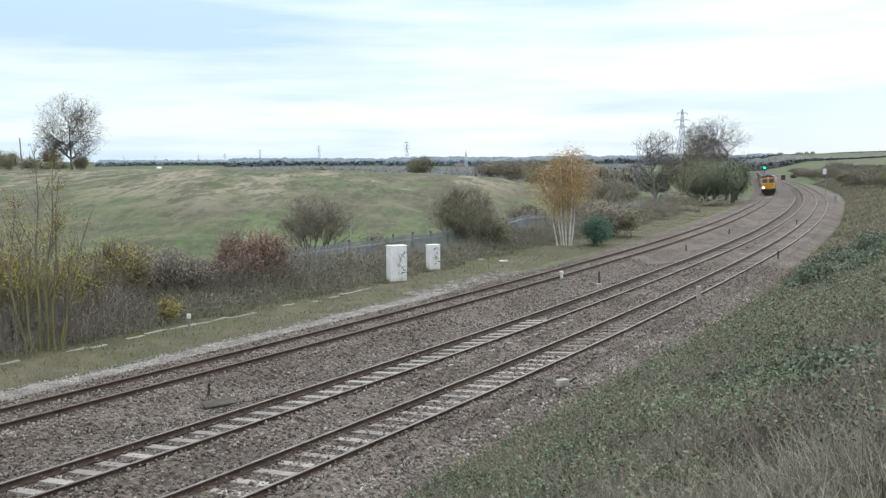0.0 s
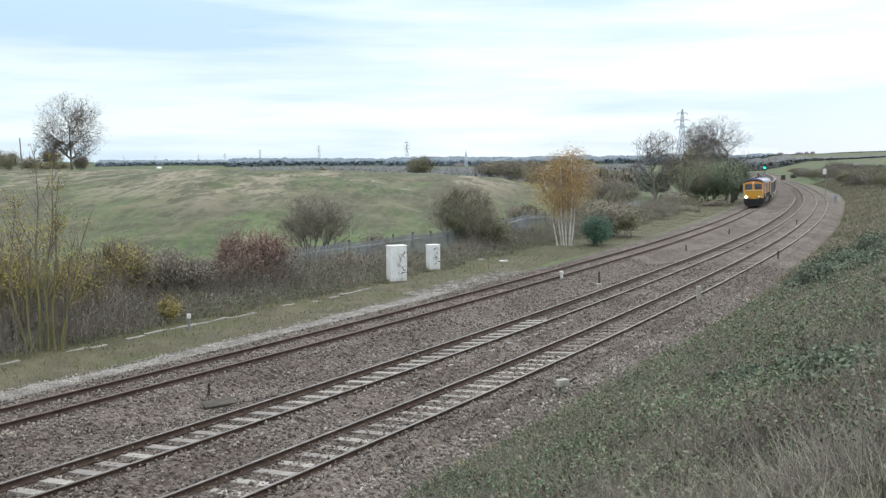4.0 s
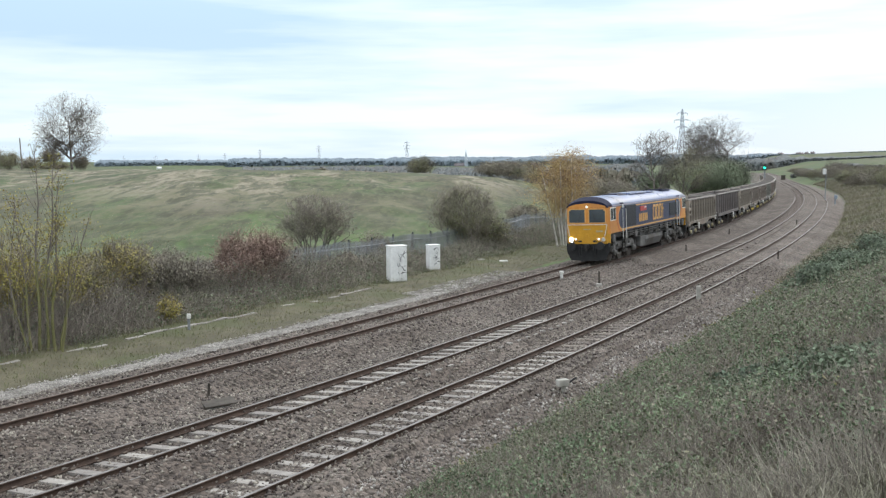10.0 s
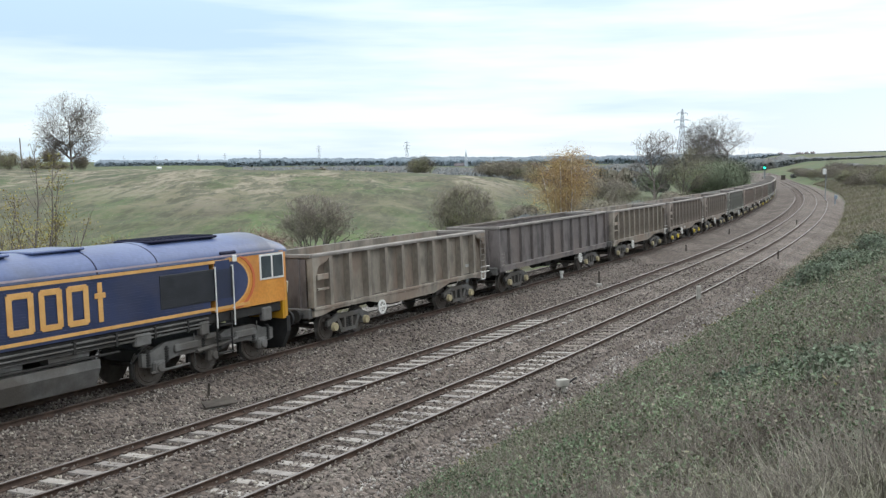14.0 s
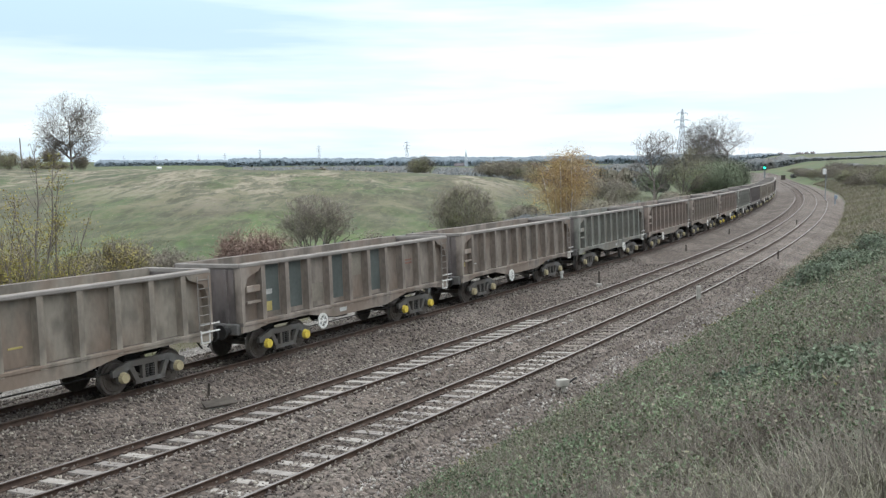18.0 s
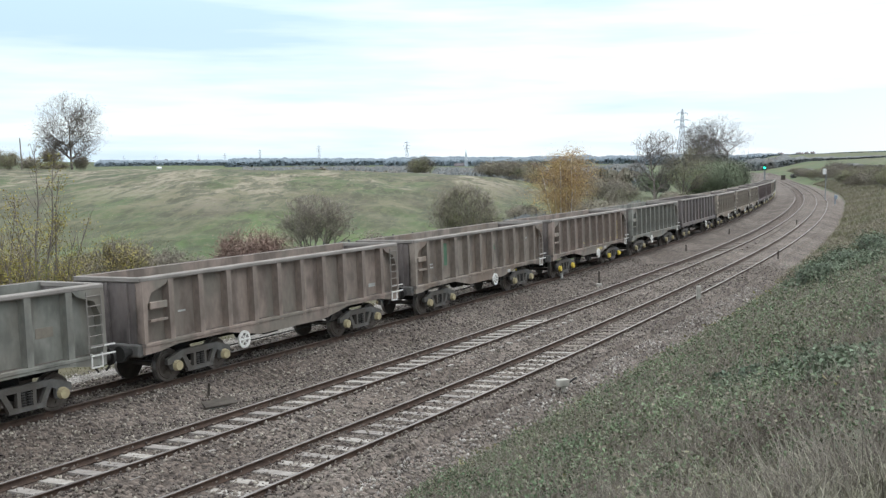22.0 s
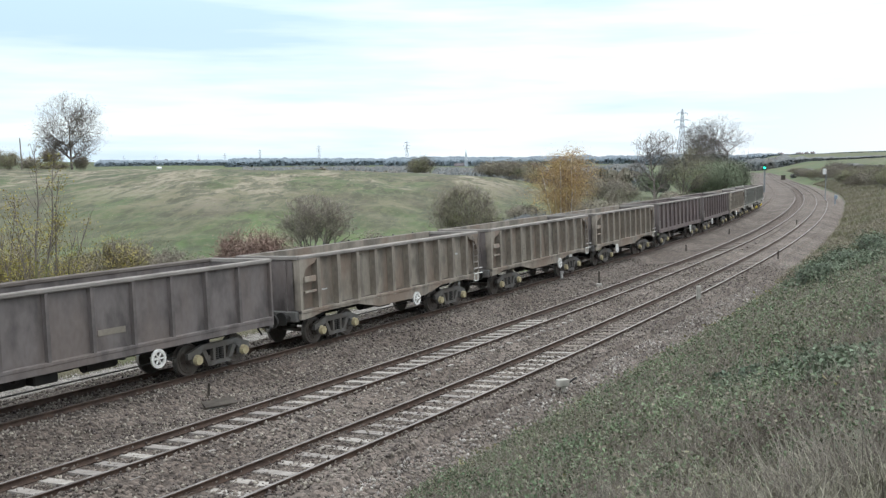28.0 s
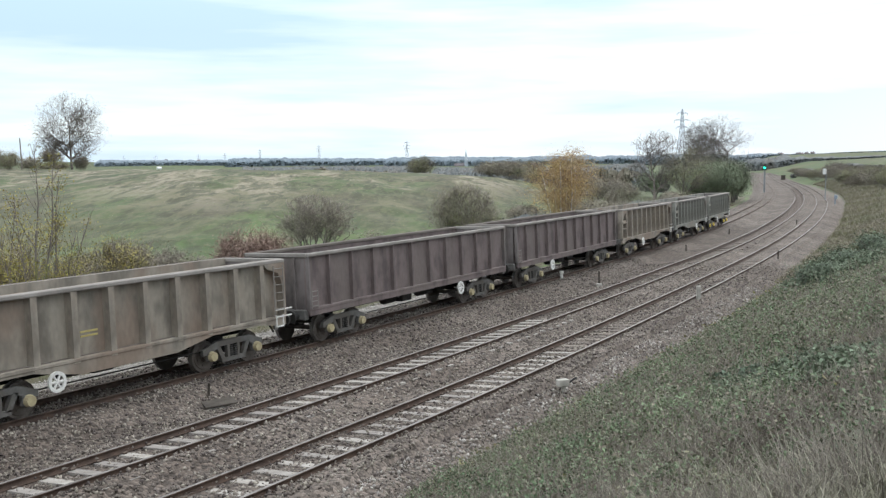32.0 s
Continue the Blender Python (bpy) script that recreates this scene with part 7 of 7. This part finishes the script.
M["cabinet"] = mat("white_cabinet_paint", (0.72, 0.72, 0.71), (0.82, 0.82, 0.81), 1.2, 0.55, bump=0.06, c3=(0.62, 0.61, 0.59), fine=10)
M["scrawl_black"] = mat("black_scrawl", (0.03, 0.03, 0.032), (0.06, 0.06, 0.062), 4.0, 0.7, bump=0.0)


def cabinet(p_, depth, w, d, h, label, seed, turn):
    x, y = put(p_, depth)
    cb = tagged(empty("relay_cabinet", pose(x, y, gz(x, y) + 0.04, 0, 0, turn)), label, "cabinet", "trackside cabinets")
    part("body", one(box, (0, 0, h / 2), (w, d, h), 0.02), M["cabinet"], cb)
    part("lid", one(box, (0, 0, h + 0.02), (w + 0.06, d + 0.06, 0.07), 0.02), M["cabinet"], cb)
    part("plinth", one(box, (0, 0, 0.0), (w + 0.05, d + 0.05, 0.12), 0.01), M["concrete"], cb)
    for sx in (-1, 1):
        dr = part("door", one(box, (sx * w / 4, -d / 2 - 0.012, h / 2), (w / 2 - 0.03, 0.03, h - 0.14), 0.008), M["cabinet"], cb)
        part("door_handle", one(box, (sx * 0.06, -d / 2 - 0.04, h * 0.5), (0.025, 0.03, 0.14), 0.006), M["galv"], dr)
    dr = part("side_door", one(box, (w / 2 + 0.012, 0, h / 2), (0.03, d - 0.06, h - 0.14), 0.008), M["cabinet"], cb)
    rr = random.Random(seed)
    bm = bmesh.new()
    for k in range(18):
        x0, z0 = rr.uniform(-w * 0.05, w * 0.42), rr.uniform(h * 0.25, h * 0.9)
        m = pose(x0, -d / 2 - 0.032, z0, 0, rr.uniform(-70, 70), 0)
        box(bm, (0, 0, 0), (rr.uniform(0.10, 0.30), 0.006, rr.uniform(0.015, 0.035)), 0, m)
    tagged(part("scrawl", bm, M["scrawl_black"], cb, "black illegible scrawl"), kind="stuff")
    return cb


cabinet(701, 55.6, 0.98, 0.62, 1.98, "tall white steel relay cabinet with black scrawl", 5, 24)
cabinet(766, 60.5, 0.72, 0.5, 1.5, "smaller white steel relay cabinet with black scrawl", 8, 24)

M["dark_post"] = mat("dark_stake", (0.05, 0.042, 0.035), (0.09, 0.078, 0.065), 4.0, 0.9, bump=0.2)


def stake(p_, depth, h, w, material, label, lean=0.0, ground=None, cap=None):
    x, y = put(p_, depth)
    if ground is None:
        s_, l_ = line_coords(np.array([x]), np.array([y]))
        z = float(bed_z(s_, l_)[0] + fall(y)) if off_c(s_[0]) - 3 < l_[0] < off_a(s_[0]) + 3.2 else gz(x, y)
    else:
        z = ground
    st = tagged(empty("marker_post", pose(x, y, z - 0.05, lean, lean * 0.6, 10)), label, "post", "trackside posts")
    part("shaft", one(box, (0, 0, h / 2), (w, w, h + 0.1), w * 0.15), material, st)
    if cap:
        part("cap", one(box, (0, 0, h), (w * 1.5, w * 1.5, h * 0.28), 0.01), cap, st)
    return st


stake(995, 52.3, 0.40, 0.13, M["white"], "short white marker post beside the rail", cap=M["white"])
stake(1062, 50.8, 0.80, 0.09, M["dark_post"], "dark stake in a pale concrete foot")
x, y = put(1062, 50.7)
tagged(part("concrete_foot", one(box, (x, y, -0.26), (0.3, 0.25, 0.22), 0.04), M["concrete"]), "small pale concrete foot of a stake", "concrete block")
stake(329, 39.3, 0.66, 0.10, M["galv"], "slim grey marker post with a white head", cap=M["white"])
stake(361, 27.3, 0.36, 0.07, M["dark_post"], "short dark leaning stake in the ballast", lean=6)
stake(1216, 71.5, 0.42, 0.08, M["dark_post"], "short dark stake in the ballast")
stake(1292, 88.0, 0.48, 0.09, M["dark_post"], "short dark stake in the ballast")
stake(1380, 61.8, 0.55, 0.08, M["dark_post"], "short dark stake at the foot of the bank")
stake(1240, 44.2, 0.62, 0.17, M["concrete"], "weathered concrete post at the edge of the ballast")
stake(1411, 100, 0.5, 0.10, M["dark_post"], "short dark stake between the tracks")
x, y = put(380, 26.3)
slab = tagged(empty("cover_plate", pose(x, y, -0.24, 3, -4, 25)), "dark steel cover plate lying in the ballast", "cover plate")
part("plate", one(box, (0, 0, 0), (0.85, 0.6, 0.05), 0.01), M["dark_post"], slab)
part("frame", one(box, (0, 0, -0.05), (0.7, 0.45, 0.08), 0.01), M["concrete"], slab)
x, y = put(1000, 27.4)
jb = tagged(empty("junction_box", pose(x, y, -0.5, 0, 0, 20)), "small grey junction box on a leg beside ballast", "junction box")
part("leg", one(box, (0, 0, 0.22), (0.09, 0.09, 0.5), 0.01), M["concrete"], jb)
part("box", one(box, (-0.03, 0, 0.52), (0.34, 0.2, 0.2), 0.02), M["concrete"], jb)
part("cable", one(rod, (0.15, 0, 0.5), (0.42, 0.05, 0.62), 0.03, seg=6), M["black"], jb)
for p_, d_, w_, c_ in ((892, 64.5, 0.55, "white"), (852, 65.0, 0.5, "concrete"), (908, 53.5, 0.22, "white"), (1195, 43.8, 0.25, "black"), (966, 46, 0.4, "dark_post"), (1262, 40.5, 0.35, "concrete")):
    x, y = put(p_, d_)
    tagged(part("debris_block", one(box, (x, y, max(gz(x, y), -0.52) + 0.08), (w_, w_ * 0.5, 0.10), 0.03, None), M[c_]), {"white": "white scrap lying on the verge", "concrete": "broken piece of pale concrete", "black": "black scrap on the ballast", "dark_post": "dark tuft of debris in the ballast"}[c_], "debris")

# colour light signal, showing green
M["signal_green"] = glow("green_aspect_lit", (0.02, 0.85, 0.5), 2.2)
x, y = put(1352, 228)
zb = float(fall(y)) - 0.3
sg = tagged(empty("railway_signal", pose(x, y, zb, 0, 0, -20)), "colour light signal showing green on a grey post", "signal")
top = level(20 / 1.7795, 228) - zb
part("post", one(rod, (0, 0, 0), (0, 0.1, top - 0.2), 0.09, seg=8), M["galv"], sg)
part("head", one(box, (0, 0, top), (0.75, 0.3, 1.1), 0.06), M["black"], sg)
part("green_lamp", one(rod, (0, -0.16, top), (0, -0.2, top), 0.27, seg=18), M["signal_green"], sg, "lit green aspect")
part("ladder", one(box, (0, 0.3, (top - 0.4) / 2), (0.35, 0.05, top - 0.4)), M["galv"], sg)
x, y = put(1458, 172)
zb = gz(x, y)
s2_ = tagged(empty("railway_signal", pose(x, y, zb, 0, 0, 10)), "grey signal post with a pale back plate", "signal")
t2 = level(27 / 1.7795, 172) - zb
part("post", one(rod, (0.25, 0, -0.2), (0.25, 0, t2), 0.08, seg=8), M["galv"], s2_)
part("back_plate", one(box, (0, 0, t2), (0.62, 0.2, 0.95), 0.04), M["cabinet"], s2_)
x, y = put(1478, 152)
zb = gz(x, y)
s3_ = tagged(empty("equipment_post", pose(x, y, zb)), "grey-blue equipment post on a pale base", "post")
part("post", one(rod, (0, 0, 0), (0, 0, 1.9), 0.09, seg=8), M["plate_blue"], s3_)
part("box", one(box, (0.1, 0, 1.5), (0.4, 0.3, 0.6), 0.03), M["plate_blue"], s3_)
part("base", one(box, (0.1, 0, 0.1), (0.9, 0.5, 0.3), 0.03), M["concrete"], s3_)
x, y = put(1302, 185)
zb = gz(x, y)
s4_ = tagged(empty("equipment_cabinet", pose(x, y, zb, 0, 0, 20)), "small white cabinet on the verge at the bend", "cabinet")
up4 = level(46 / 1.7795, 185) - zb
part("body", one(box, (0, 0, up4), (1.3, 0.6, 1.0), 0.03), M["cabinet"], s4_)
part("stand", one(box, (0, 0, (up4 - 0.5) / 2 - 0.1), (0.7, 0.4, up4 - 0.3), 0.03), M["galv_dark"], s4_)
x, y = put(1385, 420)
zb = float(fall(y)) - 0.3
s5_ = tagged(empty("relay_cabinet", pose(x, y, zb)), "dark equipment cabinet between distant tracks", "cabinet")
part("body", one(box, (0, 0, 1.0), (1.6, 0.7, 1.9), 0.05), M["dark_post"], s5_)
part("lid", one(box, (0, 0, 2.0), (1.75, 0.85, 0.12), 0.03), M["dark_post"], s5_)

# ---------------------------------------------------------------- distance: hedges, woods, pylons, village
HZ = 278.9


def tree_band(name, rows, crown, material, label, seed):
    """Belts of trees far off, as one canopy of rounded crowns with a steep ragged front: rows of (left, right, depth, skyline, depth of belt, unevenness)."""
    r = np.random.RandomState(seed)
    vs, fs, base = [], [], 0
    for k, (a, b, depth, sky, thick, rag) in enumerate(rows):
        cols = np.arange(a, b, 1.1)
        deep = depth + np.concatenate([[0, 0, 0, 0], np.linspace(0, thick, max(int(thick / (crown * 0.3)), 5))])
        pp, dd = np.meshgrid(cols, deep, indexing="ij")
        x, y = bearing(pp) * dd + r.normal(0, crown * 0.05, pp.shape), dd + r.normal(0, crown * 0.08, pp.shape)
        g = ground_z(x.ravel(), y.ravel()).reshape(x.shape)
        top = np.maximum(6.2436 - (sky - HZ) / 1779.5 * depth - g[:, 4:5], 2.5)
        # crowns as rounded cells round scattered centres
        n = max(int((b - a) / 1779.5 * depth * max(thick, crown) / crown ** 2 * 1.3), 4)
        cp, cd, ch = r.uniform(a, b, n), depth + r.uniform(0, max(thick, crown), n), r.uniform(0.62, 1.0, n)
        near = np.full(x.shape, 0.0)
        for cx_, cy_, h_ in zip(bearing(cp) * cd, cd, ch):
            q = ((x - cx_) ** 2 + (y - cy_) ** 2) / (crown * (0.5 + 0.35 * h_)) ** 2
            near = np.maximum(near, h_ * np.sqrt(np.clip(1 - q, 0, 1)))
        soft = 0.30 + 0.70 * near - rag / 1779.5 * depth / np.maximum(top, 1) * (0.5 + 0.5 * waves(x, y, crown * 6, seed + k))
        h = np.minimum(top, 16.0) * np.clip(soft + r.normal(0, 0.035, x.shape), 0.12, 1.05)
        h = h * np.clip(np.minimum(pp - a, b - pp) / 12.0, 0.15, 1) ** 0.5
        m, w = x.shape
        h[:, 0] = -0.5
        for q, up_ in ((1, 0.25), (2, 0.5), (3, 0.75)):
            h[:, q] = up_ * np.minimum(top[:, 0], 16.0) * 0.7 * (1 + r.normal(0, 0.18, m))
            x[:, q] += r.normal(0, crown * 0.12, m)
            y[:, q] += r.normal(0, crown * 0.12, m)
        h[:, -1] = -0.5
        i, j = np.meshgrid(np.arange(m - 1), np.arange(w - 1), indexing="ij")
        vs.append(np.stack([x, y, g + h], -1).reshape(-1, 3))
        fs.append(np.stack([i * w + j, (i + 1) * w + j, (i + 1) * w + j + 1, i * w + j + 1], -1).reshape(-1, 4) + base)
        base += m * w
    return tagged(mesh_np(name, np.concatenate(vs), np.concatenate(fs), material, smooth=True), label, "woodland", kind="stuff")


tree_band("valley_hedges", [(545, 640, 290, 290, 24, 5), (660, 700, 300, 292, 20, 5), (330, 380, 300, 291, 20, 4), (1030, 1150, 330, 293, 30, 6)], 3.5, M["hedge_leaf"], "dark hedges and copses in the valley", 201)
tree_band("valley_woods", [(700, 960, 520, 291, 120, 8), (930, 1140, 430, 289, 120, 10), (1120, 1180, 300, 300, 60, 14), (1400, 1568, 470, 299, 14, 5), (1460, 1568, 620, 291, 20, 5), (760, 1150, 800, 287, 300, 6), (1380, 1568, 900, 279, 60, 5), (420, 760, 900, 287, 300, 4), (1310, 1400, 900, 281, 200, 5)], 7.0, M["hazed_leaf"], "mixed autumn woods across the valley, paled by painted haze", 202)
tree_band("distant_skyline_woods", [(170, 420, 2100, 282, 300, 3), (400, 700, 2000, 280, 300, 3), (680, 1160, 1900, 277, 300, 4), (1130, 1340, 1800, 276, 300, 4), (1310, 1570, 1500, 273, 300, 4)], 14.0, M["hazed_far_leaf"], "wooded skyline beyond the valley, haze painted into its blue-grey", 203)

# Pylons and church tower share a grey with distance haze put into it.
M["lattice"] = mat("hazed_pale_grey", (0.40, 0.44, 0.50), (0.50, 0.54, 0.60), 0.1, 0.6, metal=0.2, bump=0.0)


def pylon():
    py = tagged(empty("electricity_pylon"), "grey lattice steel electricity pylon in the distance", "pylon", "line of pylons")
    lv = [(0, 4.2), (8, 3.2), (16, 2.4), (24, 1.75), (31, 1.3), (38, 1.0), (45, 0.35)]
    for sx in (-1, 1):
        for sy in (-1, 1):
            bm = bmesh.new()
            for (z0, w0), (z1, w1) in zip(lv[:-1], lv[1:]):
                rod(bm, (sx * w0, sy * w0, z0), (sx * w1, sy * w1, z1), 0.30, seg=4)
            part("leg", bm, M["lattice"], py)
    bm = bmesh.new()
    for (z0, w0), (z1, w1) in zip(lv[:-1], lv[1:]):
        for sy in (-1, 1):
            rod(bm, (-w0, sy * w0, z0), (w1, sy * w1, z1), 0.17, seg=3)
            rod(bm, (w0, sy * w0, z0), (-w1, sy * w1, z1), 0.17, seg=3)
            rod(bm, (sy * w0, -w0, z0), (sy * w1, w1, z1), 0.17, seg=3)
    part("bracing", bm, M["lattice"], py)
    for zz, wd in ((27, 6.2), (34, 8.6), (41, 5.6)):
        bm = bmesh.new()
        for sx in (-1, 1):
            rod(bm, (0, 0.5, zz + 1.6), (sx * wd, 0, zz), 0.24, seg=4)
            rod(bm, (0, -0.5, zz), (sx * wd, 0, zz), 0.24, seg=4)
            rod(bm, (sx * wd, 0, zz), (sx * wd, 0, zz - 2.6), 0.20, seg=4)
        part("cross_arm", bm, M["lattice"], py)
    return py


py0 = None
for p_, d_, top_y in ((1205, 1020, 196), (721, 2450, 250), (566, 3150, 257), (462, 3900, 264), (400, 4150, 270), (354, 4200, 272), (278, 4250, 274), (222, 4250, 274)):
    x, y = put(p_, d_)
    m = pose(x, y, 6.2436 - (top_y - HZ) / 1779.5 * d_ - 45, 0, 0, 18 if d_ > 1100 else 10)
    if py0 is None:
        py0 = pylon()
        py0.matrix_basis = m
    else:
        copy_thing(py0, m)

M["brick_far"] = mat("distant_brick", (0.30, 0.24, 0.22), (0.40, 0.34, 0.31), 0.1, 0.9, bump=0.0, vary=0.3)
M["roof_far"] = mat("distant_roof", (0.17, 0.15, 0.16), (0.25, 0.22, 0.23), 0.1, 0.9, bump=0.0, vary=0.3)
M["wall_far"] = mat("distant_white_wall", (0.70, 0.70, 0.68), (0.8, 0.8, 0.78), 0.1, 0.8, bump=0.0)
M["pane_far"] = mat("distant_window", (0.05, 0.06, 0.07), (0.08, 0.09, 0.10), 0.1, 0.2, bump=0.0)


def house(wall, w, d, h, rf):
    ho = empty("village_house")
    part("wall", one(box, (0, 0, h / 2), (w, d, h), 0.05), wall, ho)
    bm = bmesh.new()
    prism(bm, [(-d / 2 - 0.3, h), (d / 2 + 0.3, h), (0, h + rf)], "x", -w / 2 - 0.2, w / 2 + 0.2)
    rof = part("roof", bm, M["roof_far"], ho)
    part("chimney", one(box, (w * 0.35, 0, h + rf), (0.9, 0.7, 1.6), 0.03), M["brick_far"], rof)
    for sx in (-0.28, 0.28):
        for zz in (0.3, 0.72):
            part("window", one(box, (sx * w, -d / 2 - 0.03, h * zz), (1.2, 0.08, 1.2), 0.02), M["pane_far"], ho)
    return ho


hs = random.Random(77)
protos = []
for k in range(46):
    p_ = hs.choice([hs.uniform(760, 1130), hs.uniform(640, 1130), hs.uniform(1330, 1440), hs.uniform(180, 420)])
    d_ = hs.uniform(2250, 2500)
    x, y = put(p_, d_)
    sky = hs.uniform(280, 286)
    m = pose(x, y, max(gz(x, y) - 0.5, 6.2436 - (sky - HZ) / 1779.5 * d_ - 7.5) - 0.6, 0, 0, hs.uniform(-60, 60))
    if len(protos) < 3:
        h0 = house((M["brick_far"], M["brick_far"], M["wall_far"])[len(protos)], hs.uniform(7, 11), 7, 5.0, 2.6)
        h0.matrix_basis = m
        tagged(h0, ("red-brick village house with a slate roof", "brick village house with a dark roof", "white-walled village house with a dark roof")[len(protos)], "house", "distant village")
        protos.append(h0)
    else:
        copy_thing(protos[hs.choice((0, 0, 1, 1, 2))], m)
for p_, d_, w_, yt in ((905, 1150, 6.0, 297), (788, 1150, 6.5, 300.5), (884, 1150, 4.0, 301), (284, 1750, 8.0, 289)):
    x, y = put(p_, d_)
    fm = tagged(empty("farm_shed", pose(x, y, gz(x, y) - 0.3, 0, 0, 20)), "white farm shed among trees in the valley", "shed", "distant sheds")
    hh = max(6.2436 - (yt - HZ) / 1779.5 * d_ - gz(x, y), 3.0)
    hh = min(hh, 6.0 if d_ < 1500 else 4.2)
    part("wall", one(box, (0, 0, (hh - 1) / 2), (w_, 6, hh - 1), 0.05), M["wall_far"], fm)
    part("roof", one(prism, [(-3.2, hh - 1), (3.2, hh - 1), (0, hh + 0.6)], "x", -w_ / 2 - 0.2, w_ / 2 + 0.2), M["wall_far"], fm)
x, y = put(825, 1900)
zt = 6.2436 - (265 - HZ) / 1779.5 * 1900
ch = tagged(empty("church", pose(x, y, zt - 38)), "grey stone church with a tall spire above the village", "church")
part("tower", one(box, (0, 0, 9), (6, 6, 20), 0.1), M["lattice"], ch)
part("spire", one(rod, (0, 0, 19), (0, 0, 38), 3.0, 0.15, seg=8), M["lattice"], ch)
part("nave", one(prism, [(-5, 0), (5, 0), (5, 8), (0, 13), (-5, 8)], "x", -22, -3), M["roof_far"], ch)
# ---------------------------------------------------------------- what moves
def lamp_at(t):
    """How far along the line the front lamps are at t seconds: the train slows slightly as it comes."""
    u = (t - 16) / 16
    return -187.437 * u + 20.514 * u * u - 10.883 * u ** 3 + 5.439 * u ** 4 - 39.753


def on_line(a, b):
    """Pose of a vehicle whose leading and trailing pivots are a and b metres along the far track."""
    p, q = far_line(a), far_line(b)
    d = (p - q).normalized()
    y = Vector((0, 0, 1)).cross(d).normalized()
    z = d.cross(y)
    m = Matrix((d, y, z)).transposed().to_4x4()
    return Matrix.Translation((p + q) / 2) @ m @ pose(0, 0, 0, 2.2)


def spin(ws, behind, radius):
    """Turn a wheelset while it is near, a key for each thirtieth of a second."""
    base = Matrix.Translation(ws.location)
    ts = [k / 30 for k in range(0, 961)]
    near = [t for t in ts if -14 < lamp_at(t) + behind < 34]
    if len(near) < 3:
        return
    rows = []
    for t in near:
        rows.append((t, base @ Matrix.Rotation((lamp_at(near[0]) - lamp_at(t)) / radius, 4, "Y")))
    if near[0] > 0:
        rows.insert(0, (0.0, rows[0][1]))
    if near[-1] < 32:
        rows.append((32.0, rows[-1][1]))
    walk(ws, rows)


def motions():
    times = [0.5 * k for k in range(65)]
    walk(loco, [(t, on_line(lamp_at(t) + 9.98 - 6.34, lamp_at(t) + 9.98 + 6.66) @ pose(-0.16, 0, 0)) for t in times])
    for wg, front, length in wagons:
        c, b = front + length / 2, length / 2 - 2.2
        walk(wg, [(t, on_line(lamp_at(t) + c - b, lamp_at(t) + c + b)) for t in times])
        for bg in wg.children:
            if bg.name.startswith("bogie"):
                for ws in bg.children:
                    if ws.name.startswith("wheelset"):
                        spin(ws, c - bg.location.x - ws.location.x, 0.46)
    for ws, r, behind in WHEEL_PARTS:
        spin(ws, behind, r)


motions()
